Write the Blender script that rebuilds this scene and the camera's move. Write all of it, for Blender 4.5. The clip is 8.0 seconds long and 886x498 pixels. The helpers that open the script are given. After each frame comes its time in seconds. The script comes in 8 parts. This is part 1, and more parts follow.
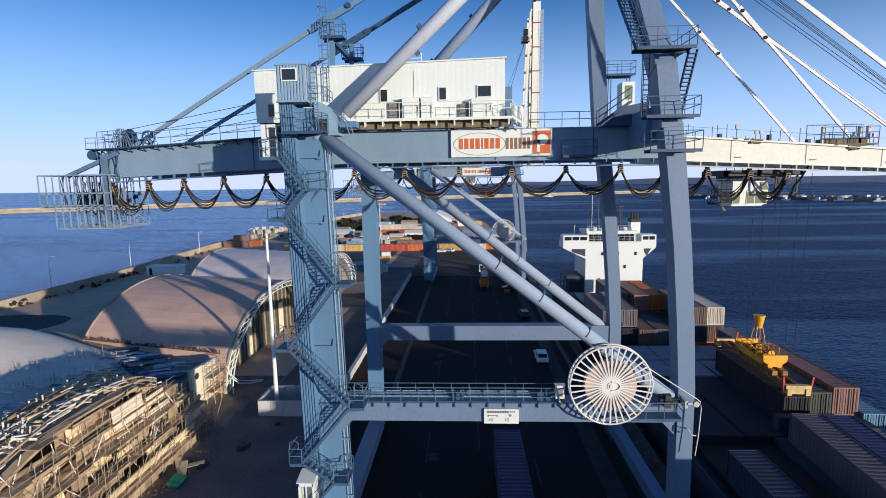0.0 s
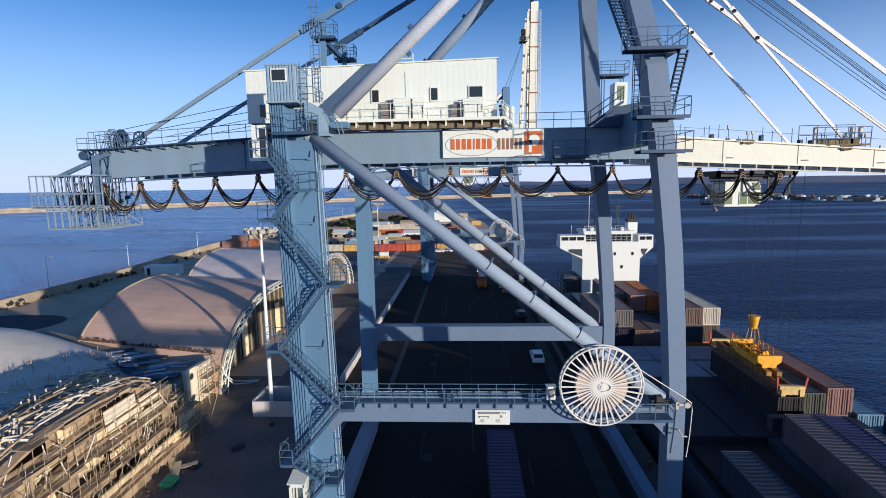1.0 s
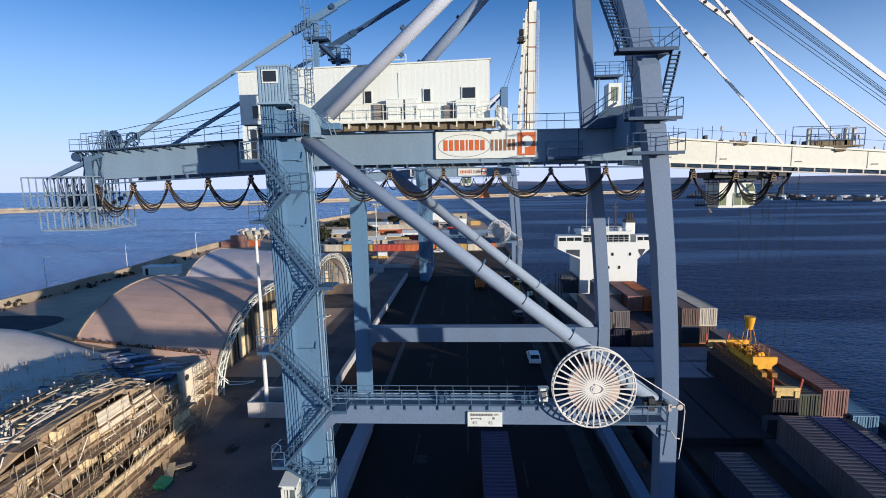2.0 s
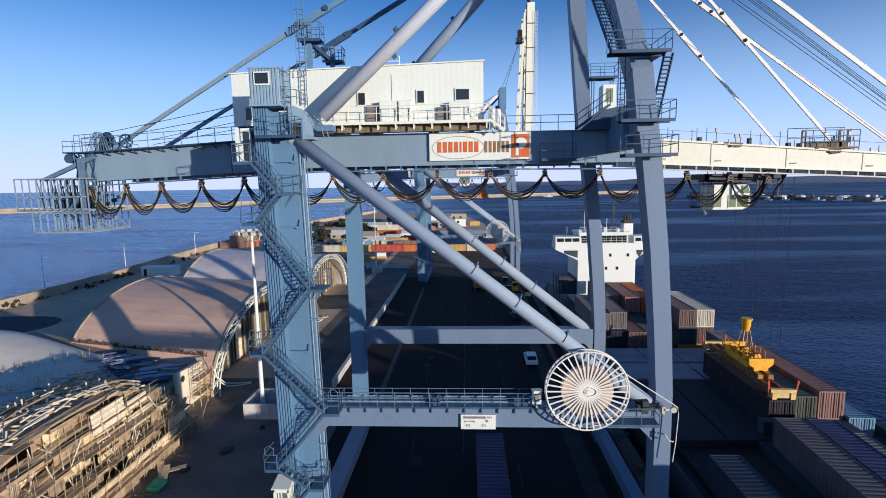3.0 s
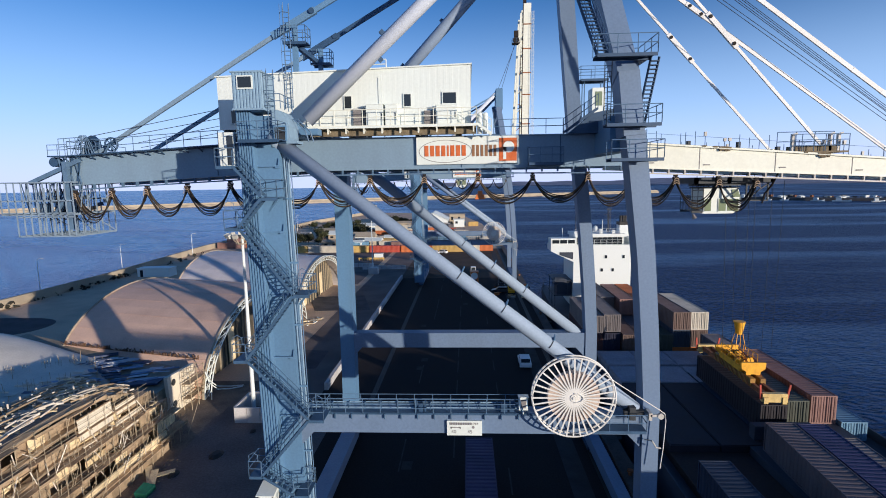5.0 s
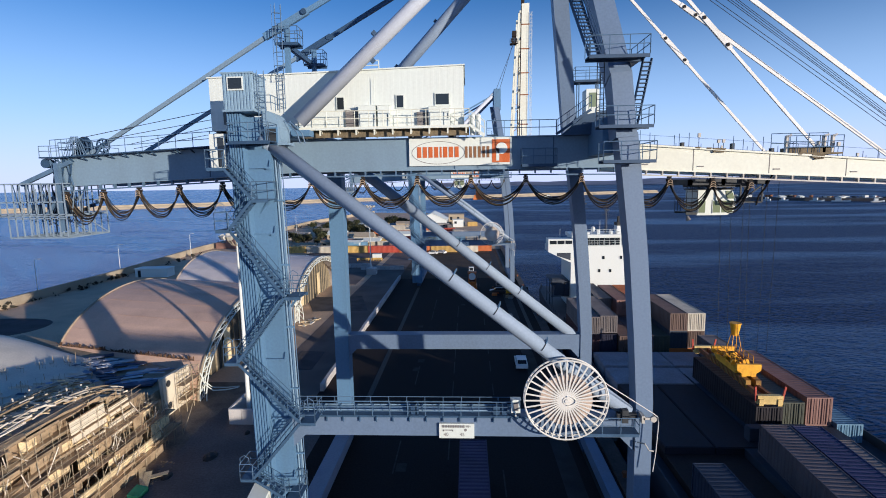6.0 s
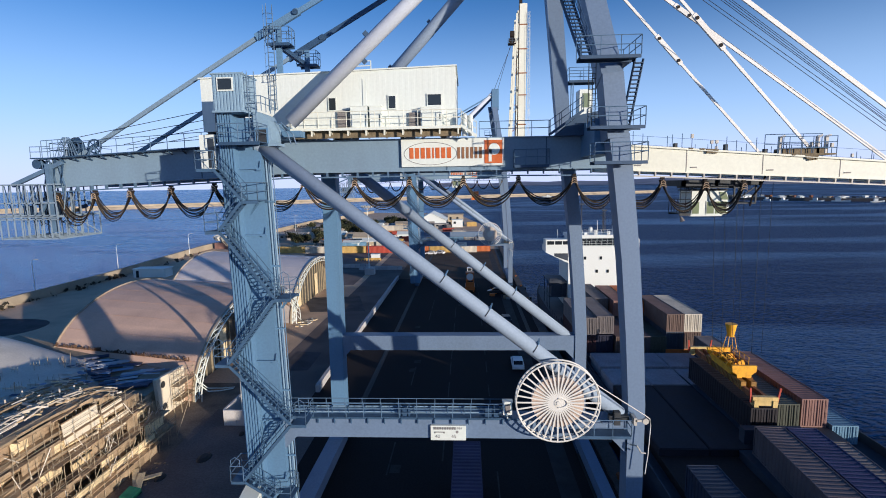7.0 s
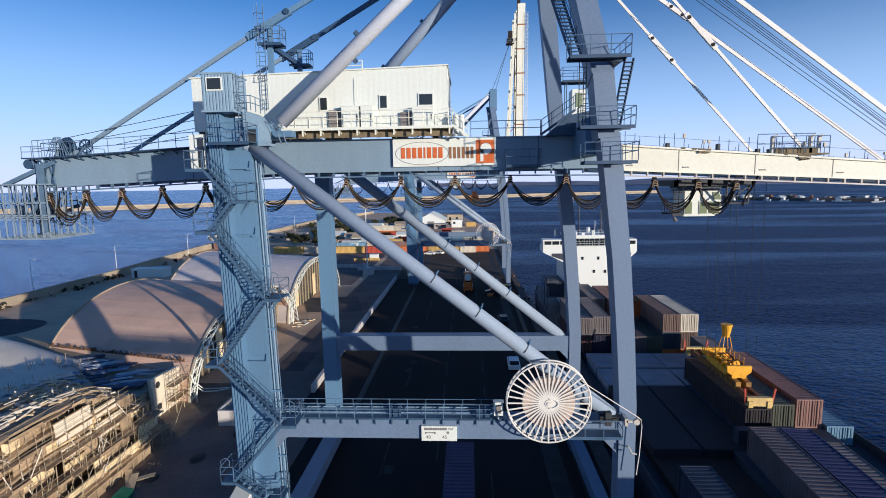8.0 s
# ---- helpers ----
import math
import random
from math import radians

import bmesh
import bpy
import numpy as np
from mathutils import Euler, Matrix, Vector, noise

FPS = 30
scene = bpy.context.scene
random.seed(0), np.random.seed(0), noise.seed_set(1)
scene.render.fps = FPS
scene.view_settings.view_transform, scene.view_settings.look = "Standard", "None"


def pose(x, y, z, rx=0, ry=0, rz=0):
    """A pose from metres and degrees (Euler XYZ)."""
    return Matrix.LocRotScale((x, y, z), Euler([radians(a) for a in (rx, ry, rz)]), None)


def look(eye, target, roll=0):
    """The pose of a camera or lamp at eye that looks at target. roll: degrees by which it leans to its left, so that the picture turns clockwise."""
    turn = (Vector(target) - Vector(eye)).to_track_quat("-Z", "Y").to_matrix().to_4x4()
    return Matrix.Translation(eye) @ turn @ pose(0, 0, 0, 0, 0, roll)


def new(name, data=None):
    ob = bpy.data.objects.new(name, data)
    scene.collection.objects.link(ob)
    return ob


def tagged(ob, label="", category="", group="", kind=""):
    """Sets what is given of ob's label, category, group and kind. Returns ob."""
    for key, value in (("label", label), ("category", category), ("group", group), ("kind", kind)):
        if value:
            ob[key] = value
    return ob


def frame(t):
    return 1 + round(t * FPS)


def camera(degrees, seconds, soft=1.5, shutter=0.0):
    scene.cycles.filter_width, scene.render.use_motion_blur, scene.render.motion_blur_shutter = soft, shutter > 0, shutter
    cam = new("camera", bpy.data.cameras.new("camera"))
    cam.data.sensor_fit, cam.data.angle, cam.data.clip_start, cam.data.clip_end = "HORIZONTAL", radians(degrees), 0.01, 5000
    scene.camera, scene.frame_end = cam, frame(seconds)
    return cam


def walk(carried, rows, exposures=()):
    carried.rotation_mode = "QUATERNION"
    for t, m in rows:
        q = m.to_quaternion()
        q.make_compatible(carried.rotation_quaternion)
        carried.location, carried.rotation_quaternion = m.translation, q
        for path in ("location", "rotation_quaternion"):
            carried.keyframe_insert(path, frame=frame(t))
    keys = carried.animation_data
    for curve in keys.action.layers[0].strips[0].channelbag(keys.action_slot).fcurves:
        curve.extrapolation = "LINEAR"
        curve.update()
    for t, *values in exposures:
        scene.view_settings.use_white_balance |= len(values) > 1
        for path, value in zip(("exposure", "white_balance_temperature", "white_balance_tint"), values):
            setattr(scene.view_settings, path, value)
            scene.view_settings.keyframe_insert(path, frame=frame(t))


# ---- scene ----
# World: x across the quay towards the sea, y along the quay, z up, quay surface at z = 0.
cam = camera(83.4, 8.0, 0.95)
# seconds, x, y, z, yaw, pitch, roll
ROWS = [
    (0, 0.003, 0.015, 26.604, 2.71, -7.58, 0.94),
    (0.5, 0.328, 0.056, 26.621, 2.70, -7.60, 0.94),
    (1, 0.626, 0.104, 26.651, 2.71, -7.60, 0.94),
    (1.5, 0.901, 0.158, 26.692, 2.72, -7.61, 0.94),
    (2, 1.158, 0.219, 26.743, 2.72, -7.61, 0.94),
    (2.5, 1.403, 0.288, 26.801, 2.73, -7.60, 0.94),
    (3, 1.639, 0.363, 26.867, 2.74, -7.60, 0.94),
    (3.5, 1.872, 0.445, 26.936, 2.74, -7.60, 0.94),
    (4, 2.104, 0.532, 27.008, 2.74, -7.60, 0.94),
    (4.5, 2.340, 0.623, 27.079, 2.74, -7.60, 0.93),
    (5, 2.582, 0.716, 27.147, 2.73, -7.60, 0.93),
    (5.5, 2.835, 0.810, 27.208, 2.73, -7.60, 0.92),
    (6, 3.099, 0.902, 27.259, 2.72, -7.61, 0.91),
    (6.5, 3.379, 0.991, 27.297, 2.73, -7.61, 0.91),
    (7, 3.675, 1.072, 27.318, 2.74, -7.61, 0.90),
    (7.5, 3.990, 1.143, 27.317, 2.76, -7.60, 0.90),
    (8, 4.326, 1.201, 27.290, 2.80, -7.59, 0.91),
]
walk(cam, [(t, pose(x, y, z, 90 + pitch, roll, yaw)) for t, x, y, z, yaw, pitch, roll in ROWS], [(0.0, 0.25, 5500, 15), (8.0, 0.25, 5500, 15)])

# ---- light ----
SUN_AZ, SUN_EL = 132.0, 6.2          # degrees clockwise from +y, and above the horizon
world = bpy.data.worlds.new("sky")
scene.world = world
world.use_nodes = True
wn = world.node_tree
sky = wn.nodes.new("ShaderNodeTexSky")
sky.sky_type = "NISHITA"
sky.sun_disc = False
sky.sun_elevation, sky.sun_rotation = radians(SUN_EL), radians(SUN_AZ)
sky.altitude, sky.air_density, sky.dust_density, sky.ozone_density = 0, 1.0, 0.3, 4.8
wn.nodes["Background"].inputs["Strength"].default_value = 0.14
# pale lavender sea haze low over the horizon, all round
tcw, sep, hz, mixw = (wn.nodes.new(k) for k in ("ShaderNodeTexCoord", "ShaderNodeSeparateXYZ", "ShaderNodeMapRange", "ShaderNodeMix"))
hz.interpolation_type, mixw.data_type = "SMOOTHERSTEP", "RGBA"
for nm, v in (("From Min", -0.02), ("From Max", 0.40), ("To Min", 0.84), ("To Max", 0.0)):
    hz.inputs[nm].default_value = v
low, tone = wn.nodes.new("ShaderNodeMapRange"), wn.nodes.new("ShaderNodeMix")     # whiter at the very horizon
low.interpolation_type, tone.data_type = "SMOOTHSTEP", "RGBA"
low.inputs["From Max"].default_value = 0.15
tone.inputs["A"].default_value, tone.inputs["B"].default_value = (4.95, 5.2, 6.4, 1), (3.75, 4.95, 6.4, 1)
wn.links.new(sep.outputs["Z"], low.inputs["Value"])
wn.links.new(low.outputs[0], tone.inputs["Factor"])
wn.links.new(tone.outputs["Result"], mixw.inputs["B"])
wn.links.new(tcw.outputs["Generated"], sep.inputs[0])
wn.links.new(sep.outputs["Z"], hz.inputs["Value"])
wn.links.new(hz.outputs[0], mixw.inputs["Factor"])
wn.links.new(sky.outputs[0], mixw.inputs["A"])
wn.links.new(mixw.outputs["Result"], wn.nodes["Background"].inputs["Color"])
sun = new("sun", bpy.data.lights.new("sun", "SUN"))
sun.data.energy, sun.data.angle, sun.data.color = 5.0, radians(0.6), (1.0, 0.82, 0.58)
_s = Vector((math.sin(radians(SUN_AZ)) * math.cos(radians(SUN_EL)), math.cos(radians(SUN_AZ)) * math.cos(radians(SUN_EL)), math.sin(radians(SUN_EL))))
sun.matrix_basis = look(_s * 300, (0, 0, 0))


# ---- materials ----
def mat(name, col, rough=0.6, metal=0.0, var=0.12, scale=1.5, fine=12.0, bump=0.05, tint=None, streak=0.0, rnd=0.0, spec=0.35):
    """Procedural surface: base colour, large stains, fine grain, optional vertical streaks and spread from piece to piece."""
    m = bpy.data.materials.new(name)
    m.use_nodes = True
    nt = m.node_tree
    b = nt.nodes["Principled BSDF"]
    b.inputs["Roughness"].default_value = rough
    b.inputs["Metallic"].default_value = metal
    b.inputs["Specular IOR Level"].default_value = spec
    N, L = nt.nodes.new, nt.links.new
    tc = N("ShaderNodeTexCoord")
    n1, n2 = N("ShaderNodeTexNoise"), N("ShaderNodeTexNoise")
    n1.inputs["Scale"].default_value, n1.inputs["Detail"].default_value = scale, 6
    n2.inputs["Scale"].default_value, n2.inputs["Detail"].default_value = fine, 4
    mp = N("ShaderNodeMapping")
    mp.inputs["Scale"].default_value = (1, 1, 1 - streak)
    L(tc.outputs["Object"], mp.inputs["Vector"])
    L(mp.outputs[0], n1.inputs["Vector"])
    L(tc.outputs["Object"], n2.inputs["Vector"])
    mix1, mix2 = N("ShaderNodeMix"), N("ShaderNodeMix")
    for q in (mix1, mix2):
        q.data_type = "RGBA"
    dark = tint or tuple(c * 0.45 for c in col)
    ramp = N("ShaderNodeMapRange")
    ramp.inputs["From Min"].default_value, ramp.inputs["From Max"].default_value = 0.42, 0.72
    ramp.inputs["To Max"].default_value = min(1.0, var * 3.2)
    L(n1.outputs["Fac"], ramp.inputs["Value"])
    L(ramp.outputs[0], mix1.inputs["Factor"])
    mix1.inputs["A"].default_value, mix1.inputs["B"].default_value = (*col, 1), (*dark, 1)
    mix2.blend_type = "MULTIPLY"
    mix2.inputs["Factor"].default_value = min(1.0, var * 2.2)
    g = N("ShaderNodeMapRange")
    g.inputs["From Min"].default_value, g.inputs["From Max"].default_value = 0.3, 0.7
    g.inputs["To Min"].default_value, g.inputs["To Max"].default_value = 0.6, 1.25
    L(n2.outputs["Fac"], g.inputs["Value"])
    L(mix1.outputs["Result"], mix2.inputs["A"])
    L(g.outputs[0], mix2.inputs["B"])
    out = mix2.outputs["Result"]
    if rnd:
        oi, hs, mr = N("ShaderNodeObjectInfo"), N("ShaderNodeHueSaturation"), N("ShaderNodeMapRange")
        mr.inputs["To Min"].default_value, mr.inputs["To Max"].default_value = 1 - rnd, 1 + rnd
        L(oi.outputs["Random"], mr.inputs["Value"])
        L(mr.outputs[0], hs.inputs["Value"])
        L(out, hs.inputs["Color"])
        out = hs.outputs["Color"]
    L(out, b.inputs["Base Color"])
    bp = N("ShaderNodeBump")
    bp.inputs["Strength"].default_value, bp.inputs["Distance"].default_value = bump, 0.05
    L(n2.outputs["Fac"], bp.inputs["Height"])
    L(bp.outputs[0], b.inputs["Normal"])
    return m


def glass_mat(name, col=(0.02, 0.025, 0.03)):
    m = bpy.data.materials.new(name)
    m.use_nodes = True
    b = m.node_tree.nodes["Principled BSDF"]
    b.inputs["Base Color"].default_value, b.inputs["Roughness"].default_value = (*col, 1), 0.08
    return m


BLUE_S = mat("greyed_crane_blue", (0.140, 0.198, 0.292), 0.55, 0, 0.10, 0.5, 6, 0.02, (0.115, 0.155, 0.21), 0.85)
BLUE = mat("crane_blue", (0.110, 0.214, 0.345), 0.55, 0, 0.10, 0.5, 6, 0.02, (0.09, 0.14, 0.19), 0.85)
PALE = mat("bleached_crane_blue", (0.22, 0.325, 0.42), 0.6, 0, 0.10, 0.5, 6, 0.02, (0.14, 0.20, 0.27), 0.85)
BEAMG = mat("grey_lilac_paint", (0.33, 0.325, 0.37), 0.65, 0, 0.12, 0.6, 6, 0.03, (0.22, 0.22, 0.25))
GIRD = mat("faded_girder_blue", (0.19, 0.275, 0.355), 0.65, 0, 0.10, 0.5, 6, 0.02, (0.13, 0.165, 0.20), 0.85)
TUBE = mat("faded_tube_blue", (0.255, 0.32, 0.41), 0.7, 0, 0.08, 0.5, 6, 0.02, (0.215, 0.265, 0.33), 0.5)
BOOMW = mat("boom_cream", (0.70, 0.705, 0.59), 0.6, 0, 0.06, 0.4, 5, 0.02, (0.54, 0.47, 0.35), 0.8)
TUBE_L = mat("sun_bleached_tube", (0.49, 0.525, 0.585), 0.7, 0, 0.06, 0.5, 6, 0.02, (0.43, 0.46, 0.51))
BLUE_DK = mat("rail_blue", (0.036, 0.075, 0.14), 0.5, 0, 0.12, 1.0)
RAILM = mat("rail_paint", (0.105, 0.175, 0.265), 0.5, 0, 0.15, 1.0)
CAGEM = mat("cage_steel", (0.235, 0.305, 0.375), 0.5, 0, 0.15, 1.0)
STAIRB = mat("stair_blue", (0.055, 0.108, 0.185), 0.5, 0, 0.15, 1.0)
WHITE = mat("white_paint", (0.66, 0.70, 0.645), 0.5, 0, 0.05, 0.5, 5, 0.03, (0.56, 0.54, 0.46), 0.85)
WHITE_R = mat("reel_paint", (0.68, 0.66, 0.60), 0.5, 0, 0.06, 1.5)
REELD = mat("reel_disc", (0.50, 0.39, 0.31), 0.5, 0, 0.10, 1.5, 9, 0.03, (0.45, 0.34, 0.26))
BLACK = mat("black_rubber", (0.03, 0.028, 0.025), 0.6, 0, 0.1)
CABLE = mat("festoon_cable", (0.018, 0.016, 0.015), 0.7, 0, 0.2, spec=0.12)
CABLE_L = mat("dusty_cable", (0.095, 0.072, 0.045), 0.7, 0, 0.2, spec=0.12)
DARK = mat("dark_steel", (0.05, 0.055, 0.06), 0.6, 0.3, 0.2)
RED = mat("sign_red", (0.50, 0.11, 0.02), 0.5, 0, 0.12, 2.0, 9, 0.02, (0.62, 0.22, 0.10))
BROWNT = mat("sign_brown", (0.26, 0.13, 0.06), 0.5, 0, 0.12, 2.0)
GLASS = glass_mat("window_glass")
CABGLASS = glass_mat("cab_glass", (0.20, 0.24, 0.14))
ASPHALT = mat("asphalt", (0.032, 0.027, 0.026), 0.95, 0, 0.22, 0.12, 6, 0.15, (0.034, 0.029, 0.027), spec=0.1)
YARD = mat("dusty_asphalt", (0.21, 0.172, 0.15), 0.95, 0, 0.25, 0.15, 5, 0.15, (0.125, 0.105, 0.092), spec=0.1)
CONC = mat("concrete", (0.36, 0.34, 0.31), 0.85, 0, 0.16, 0.6, 8, 0.1)
DIRT = mat("yard_dirt", (0.66, 0.47, 0.31), 0.95, 0, 0.25, 0.15, 4, 0.2, (0.42, 0.31, 0.215))
SAND = mat("shore_sand", (0.42, 0.35, 0.25), 0.95, 0, 0.2, 0.1, 3, 0.2)
ROOF = mat("roof_sheet", (0.61, 0.42, 0.315), 0.7, 0, 0.12, 0.25, 5, 0.05, (0.33, 0.225, 0.17))
ROOF2 = mat("roof_pale", (0.66, 0.60, 0.57), 0.6, 0, 0.10, 0.25, 5, 0.05)
ROOF3 = mat("roof_green_grey", (0.72, 0.665, 0.56), 0.7, 0, 0.10, 0.25, 5, 0.05)
WOOD = mat("weathered_timber", (0.40, 0.295, 0.18), 0.85, 0, 0.2, 1.2, 12, 0.1, rnd=0.25)
SHEETW = mat("white_sheet", (0.62, 0.62, 0.62), 0.6, 0, 0.1, 1.0)
SHEETP = mat("pale_blue_sheet", (0.28, 0.36, 0.50), 0.6, 0, 0.15, 1.0, rnd=0.25)
PLANKD = mat("scaffold_plank", (0.43, 0.31, 0.19), 0.9, 0, 0.22, 1.2, 12, 0.1, rnd=0.3)
SHEETB = mat("blue_sheet", (0.06, 0.08, 0.14), 0.6, 0, 0.2, 1.0, rnd=0.3)
PRECAST = mat("precast_cream", (0.76, 0.68, 0.52), 0.8, 0, 0.1, 0.6, 7, 0.05, (0.58, 0.50, 0.36))
PANEL = mat("formwork_panel", (0.84, 0.68, 0.40), 0.8, 0, 0.2, 0.8, 8, 0.05, (0.50, 0.37, 0.2), rnd=0.2)
SCAF = mat("scaffold_tube", (0.40, 0.33, 0.22), 0.6, 0.1, 0.2, 2.0)
TIMBER_W = mat("bleached_timber", (0.68, 0.61, 0.50), 0.85, 0, 0.15, 1.2, 10, 0.08, rnd=0.25)
DECKD = mat("grey_boarding", (0.44, 0.39, 0.32), 0.9, 0, 0.3, 0.5, 5, 0.2, (0.22, 0.19, 0.16))
CONCW = mat("white_concrete", (0.52, 0.50, 0.48), 0.85, 0, 0.12, 0.8, 8, 0.08, (0.40, 0.38, 0.35), rnd=0.08)
RUST = mat("rust", (0.30, 0.12, 0.05), 0.9, 0, 0.25, 2.0)
YELLOW = mat("spreader_yellow", (0.86, 0.42, 0.02), 0.5, 0, 0.15, 1.5, 9, 0.03, (0.40, 0.20, 0.02))
GREEN = mat("green_leaf", (0.055, 0.06, 0.025), 0.8, 0, 0.3, 2.0, rnd=0.3)
BARK = mat("bark", (0.14, 0.10, 0.07), 0.9, 0, 0.2, 3.0)
HATCH = mat("hatch_grey", (0.21, 0.20, 0.195), 0.7, 0, 0.2, 0.4, 5, 0.05, (0.22, 0.19, 0.17))
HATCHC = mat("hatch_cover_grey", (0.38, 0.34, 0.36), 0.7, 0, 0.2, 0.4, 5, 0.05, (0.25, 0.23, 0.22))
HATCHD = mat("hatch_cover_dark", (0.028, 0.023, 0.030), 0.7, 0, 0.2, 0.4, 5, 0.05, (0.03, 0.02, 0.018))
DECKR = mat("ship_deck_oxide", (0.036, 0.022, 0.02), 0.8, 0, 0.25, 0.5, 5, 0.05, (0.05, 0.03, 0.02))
HULL = mat("hull_dark", (0.04, 0.05, 0.07), 0.6, 0, 0.2, 0.4)
SHIPW = mat("ship_white", (0.67, 0.70, 0.665), 0.5, 0, 0.05, 0.4, 5, 0.02, (0.66, 0.62, 0.54), 0.8)
# haze over the distant land is mixed into this blue-grey base colour
LAND = mat("far_land", (0.25, 0.26, 0.32), 0.95, 0, 0.2, 0.01, 0.1, 0.0)
LAMPG = mat("lamp_housing", (0.6, 0.58, 0.5), 0.4, 0.2, 0.1)
ORANGE = mat("orange_paint", (0.62, 0.18, 0.04), 0.5, 0, 0.12, 1.0)
CONT = {n: mat("container_" + n, c, 0.6, 0, 0.14, 0.6, 6, 0.04, None, 0.5, 0.12) for n, c in dict(
    brown=(0.15, 0.10, 0.08), rust=(0.25, 0.14, 0.115), grey=(0.17, 0.15, 0.145), blue=(0.046, 0.046, 0.115), navy=(0.018, 0.020, 0.045), green=(0.08, 0.088, 0.065),
    purple=(0.055, 0.046, 0.105), dusk=(0.115, 0.095, 0.102), dark=(0.02, 0.017, 0.022), haze=(0.026, 0.038, 0.068), slate=(0.045, 0.06, 0.085), white=(0.55, 0.50, 0.40), orange=(0.46, 0.13, 0.035), ochre=(0.52, 0.34, 0.10), sky=(0.13, 0.25, 0.36), maroon=(0.08, 0.035, 0.035), red=(0.45, 0.07, 0.04)).items()}

# harbour water: wind-roughened towards the open side, with calmer lanes in the lee, their colour lightened for
# reflected sky
sea_m = bpy.data.materials.new("sea_water")
sea_m.use_nodes = True
_n, _l = sea_m.node_tree.nodes, sea_m.node_tree.links
_b = _n["Principled BSDF"]
_b.inputs["Specular Tint"].default_value = (0.45, 0.72, 1.0, 1)
_tc, _w1, _w2, _w3, _ad, _bp = (_n.new("ShaderNode" + k) for k in ("TexCoord", "TexNoise", "TexNoise", "TexNoise", "Math", "Bump"))
_mp, _ml, _sx, _gx, _lane, _calm = (_n.new("ShaderNode" + k) for k in ("Mapping", "Mapping", "SeparateXYZ", "MapRange", "MapRange", "Math"))
_mp.inputs["Scale"].default_value, _mp.inputs["Rotation"].default_value = (1, 1.8, 1), (0, 0, 0.5)
_ml.inputs["Scale"].default_value, _ml.inputs["Rotation"].default_value = (0.35, 1.6, 1), (0, 0, 0.15)
_w1.inputs["Scale"].default_value, _w2.inputs["Scale"].default_value, _w3.inputs["Scale"].default_value = 0.8, 0.16, 0.012
_w1.inputs["Detail"].default_value, _w3.inputs["Detail"].default_value = 6, 4
_l.new(_tc.outputs["Object"], _mp.inputs[0])
_l.new(_tc.outputs["Object"], _ml.inputs[0])
_l.new(_tc.outputs["Object"], _sx.inputs[0])
for _w in (_w1, _w2):
    _l.new(_mp.outputs[0], _w.inputs["Vector"])
_l.new(_ml.outputs[0], _w3.inputs["Vector"])
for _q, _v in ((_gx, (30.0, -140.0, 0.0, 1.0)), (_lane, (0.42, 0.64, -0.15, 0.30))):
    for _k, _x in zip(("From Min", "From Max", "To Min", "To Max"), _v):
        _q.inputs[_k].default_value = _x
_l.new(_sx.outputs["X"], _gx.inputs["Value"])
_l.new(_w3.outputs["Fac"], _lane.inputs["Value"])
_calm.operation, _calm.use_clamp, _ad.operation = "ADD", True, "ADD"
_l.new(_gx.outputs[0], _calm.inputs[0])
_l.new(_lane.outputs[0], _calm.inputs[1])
_l.new(_w1.outputs["Fac"], _ad.inputs[0])
_l.new(_w2.outputs["Fac"], _ad.inputs[1])
_l.new(_ad.outputs[0], _bp.inputs["Height"])
_bp.inputs["Distance"].default_value = 1.0
for _sock, _lo, _hi in ((_bp.inputs["Strength"], 1.0, 0.6), (_b.inputs["Specular IOR Level"], 0.045, 0.8), (_b.inputs["Roughness"], 0.42, 0.25)):
    _m = _n.new("ShaderNodeMapRange")
    _m.inputs["To Min"].default_value, _m.inputs["To Max"].default_value = _lo, _hi
    _l.new(_calm.outputs[0], _m.inputs["Value"])
    _l.new(_m.outputs[0], _sock)
# light and dark of the ripple facets, mixed into the base colour by noise
_rp, _mx = _n.new("ShaderNodeMapRange"), _n.new("ShaderNodeMix")
_mx.data_type, _rp.inputs["From Min"].default_value, _rp.inputs["From Max"].default_value = "RGBA", 0.40, 0.62
_mx.inputs["A"].default_value, _mx.inputs["B"].default_value = (0.0003, 0.009, 0.042, 1), (0.0013, 0.039, 0.152, 1)
_l.new(_w1.outputs["Fac"], _rp.inputs["Value"])
_l.new(_rp.outputs[0], _mx.inputs["Factor"])
_sky_sheen = _n.new("ShaderNodeMix")          # pale blue of the reflected sky, put into the base colour in the lee
_sky_sheen.data_type = "RGBA"
_sky_sheen.inputs["B"].default_value = (0.032, 0.19, 0.45, 1)
_l.new(_calm.outputs[0], _sky_sheen.inputs["Factor"])
_l.new(_mx.outputs["Result"], _sky_sheen.inputs["A"])
_l.new(_sky_sheen.outputs["Result"], _b.inputs["Base Color"])
_l.new(_bp.outputs[0], _b.inputs["Normal"])
SEA = sea_m


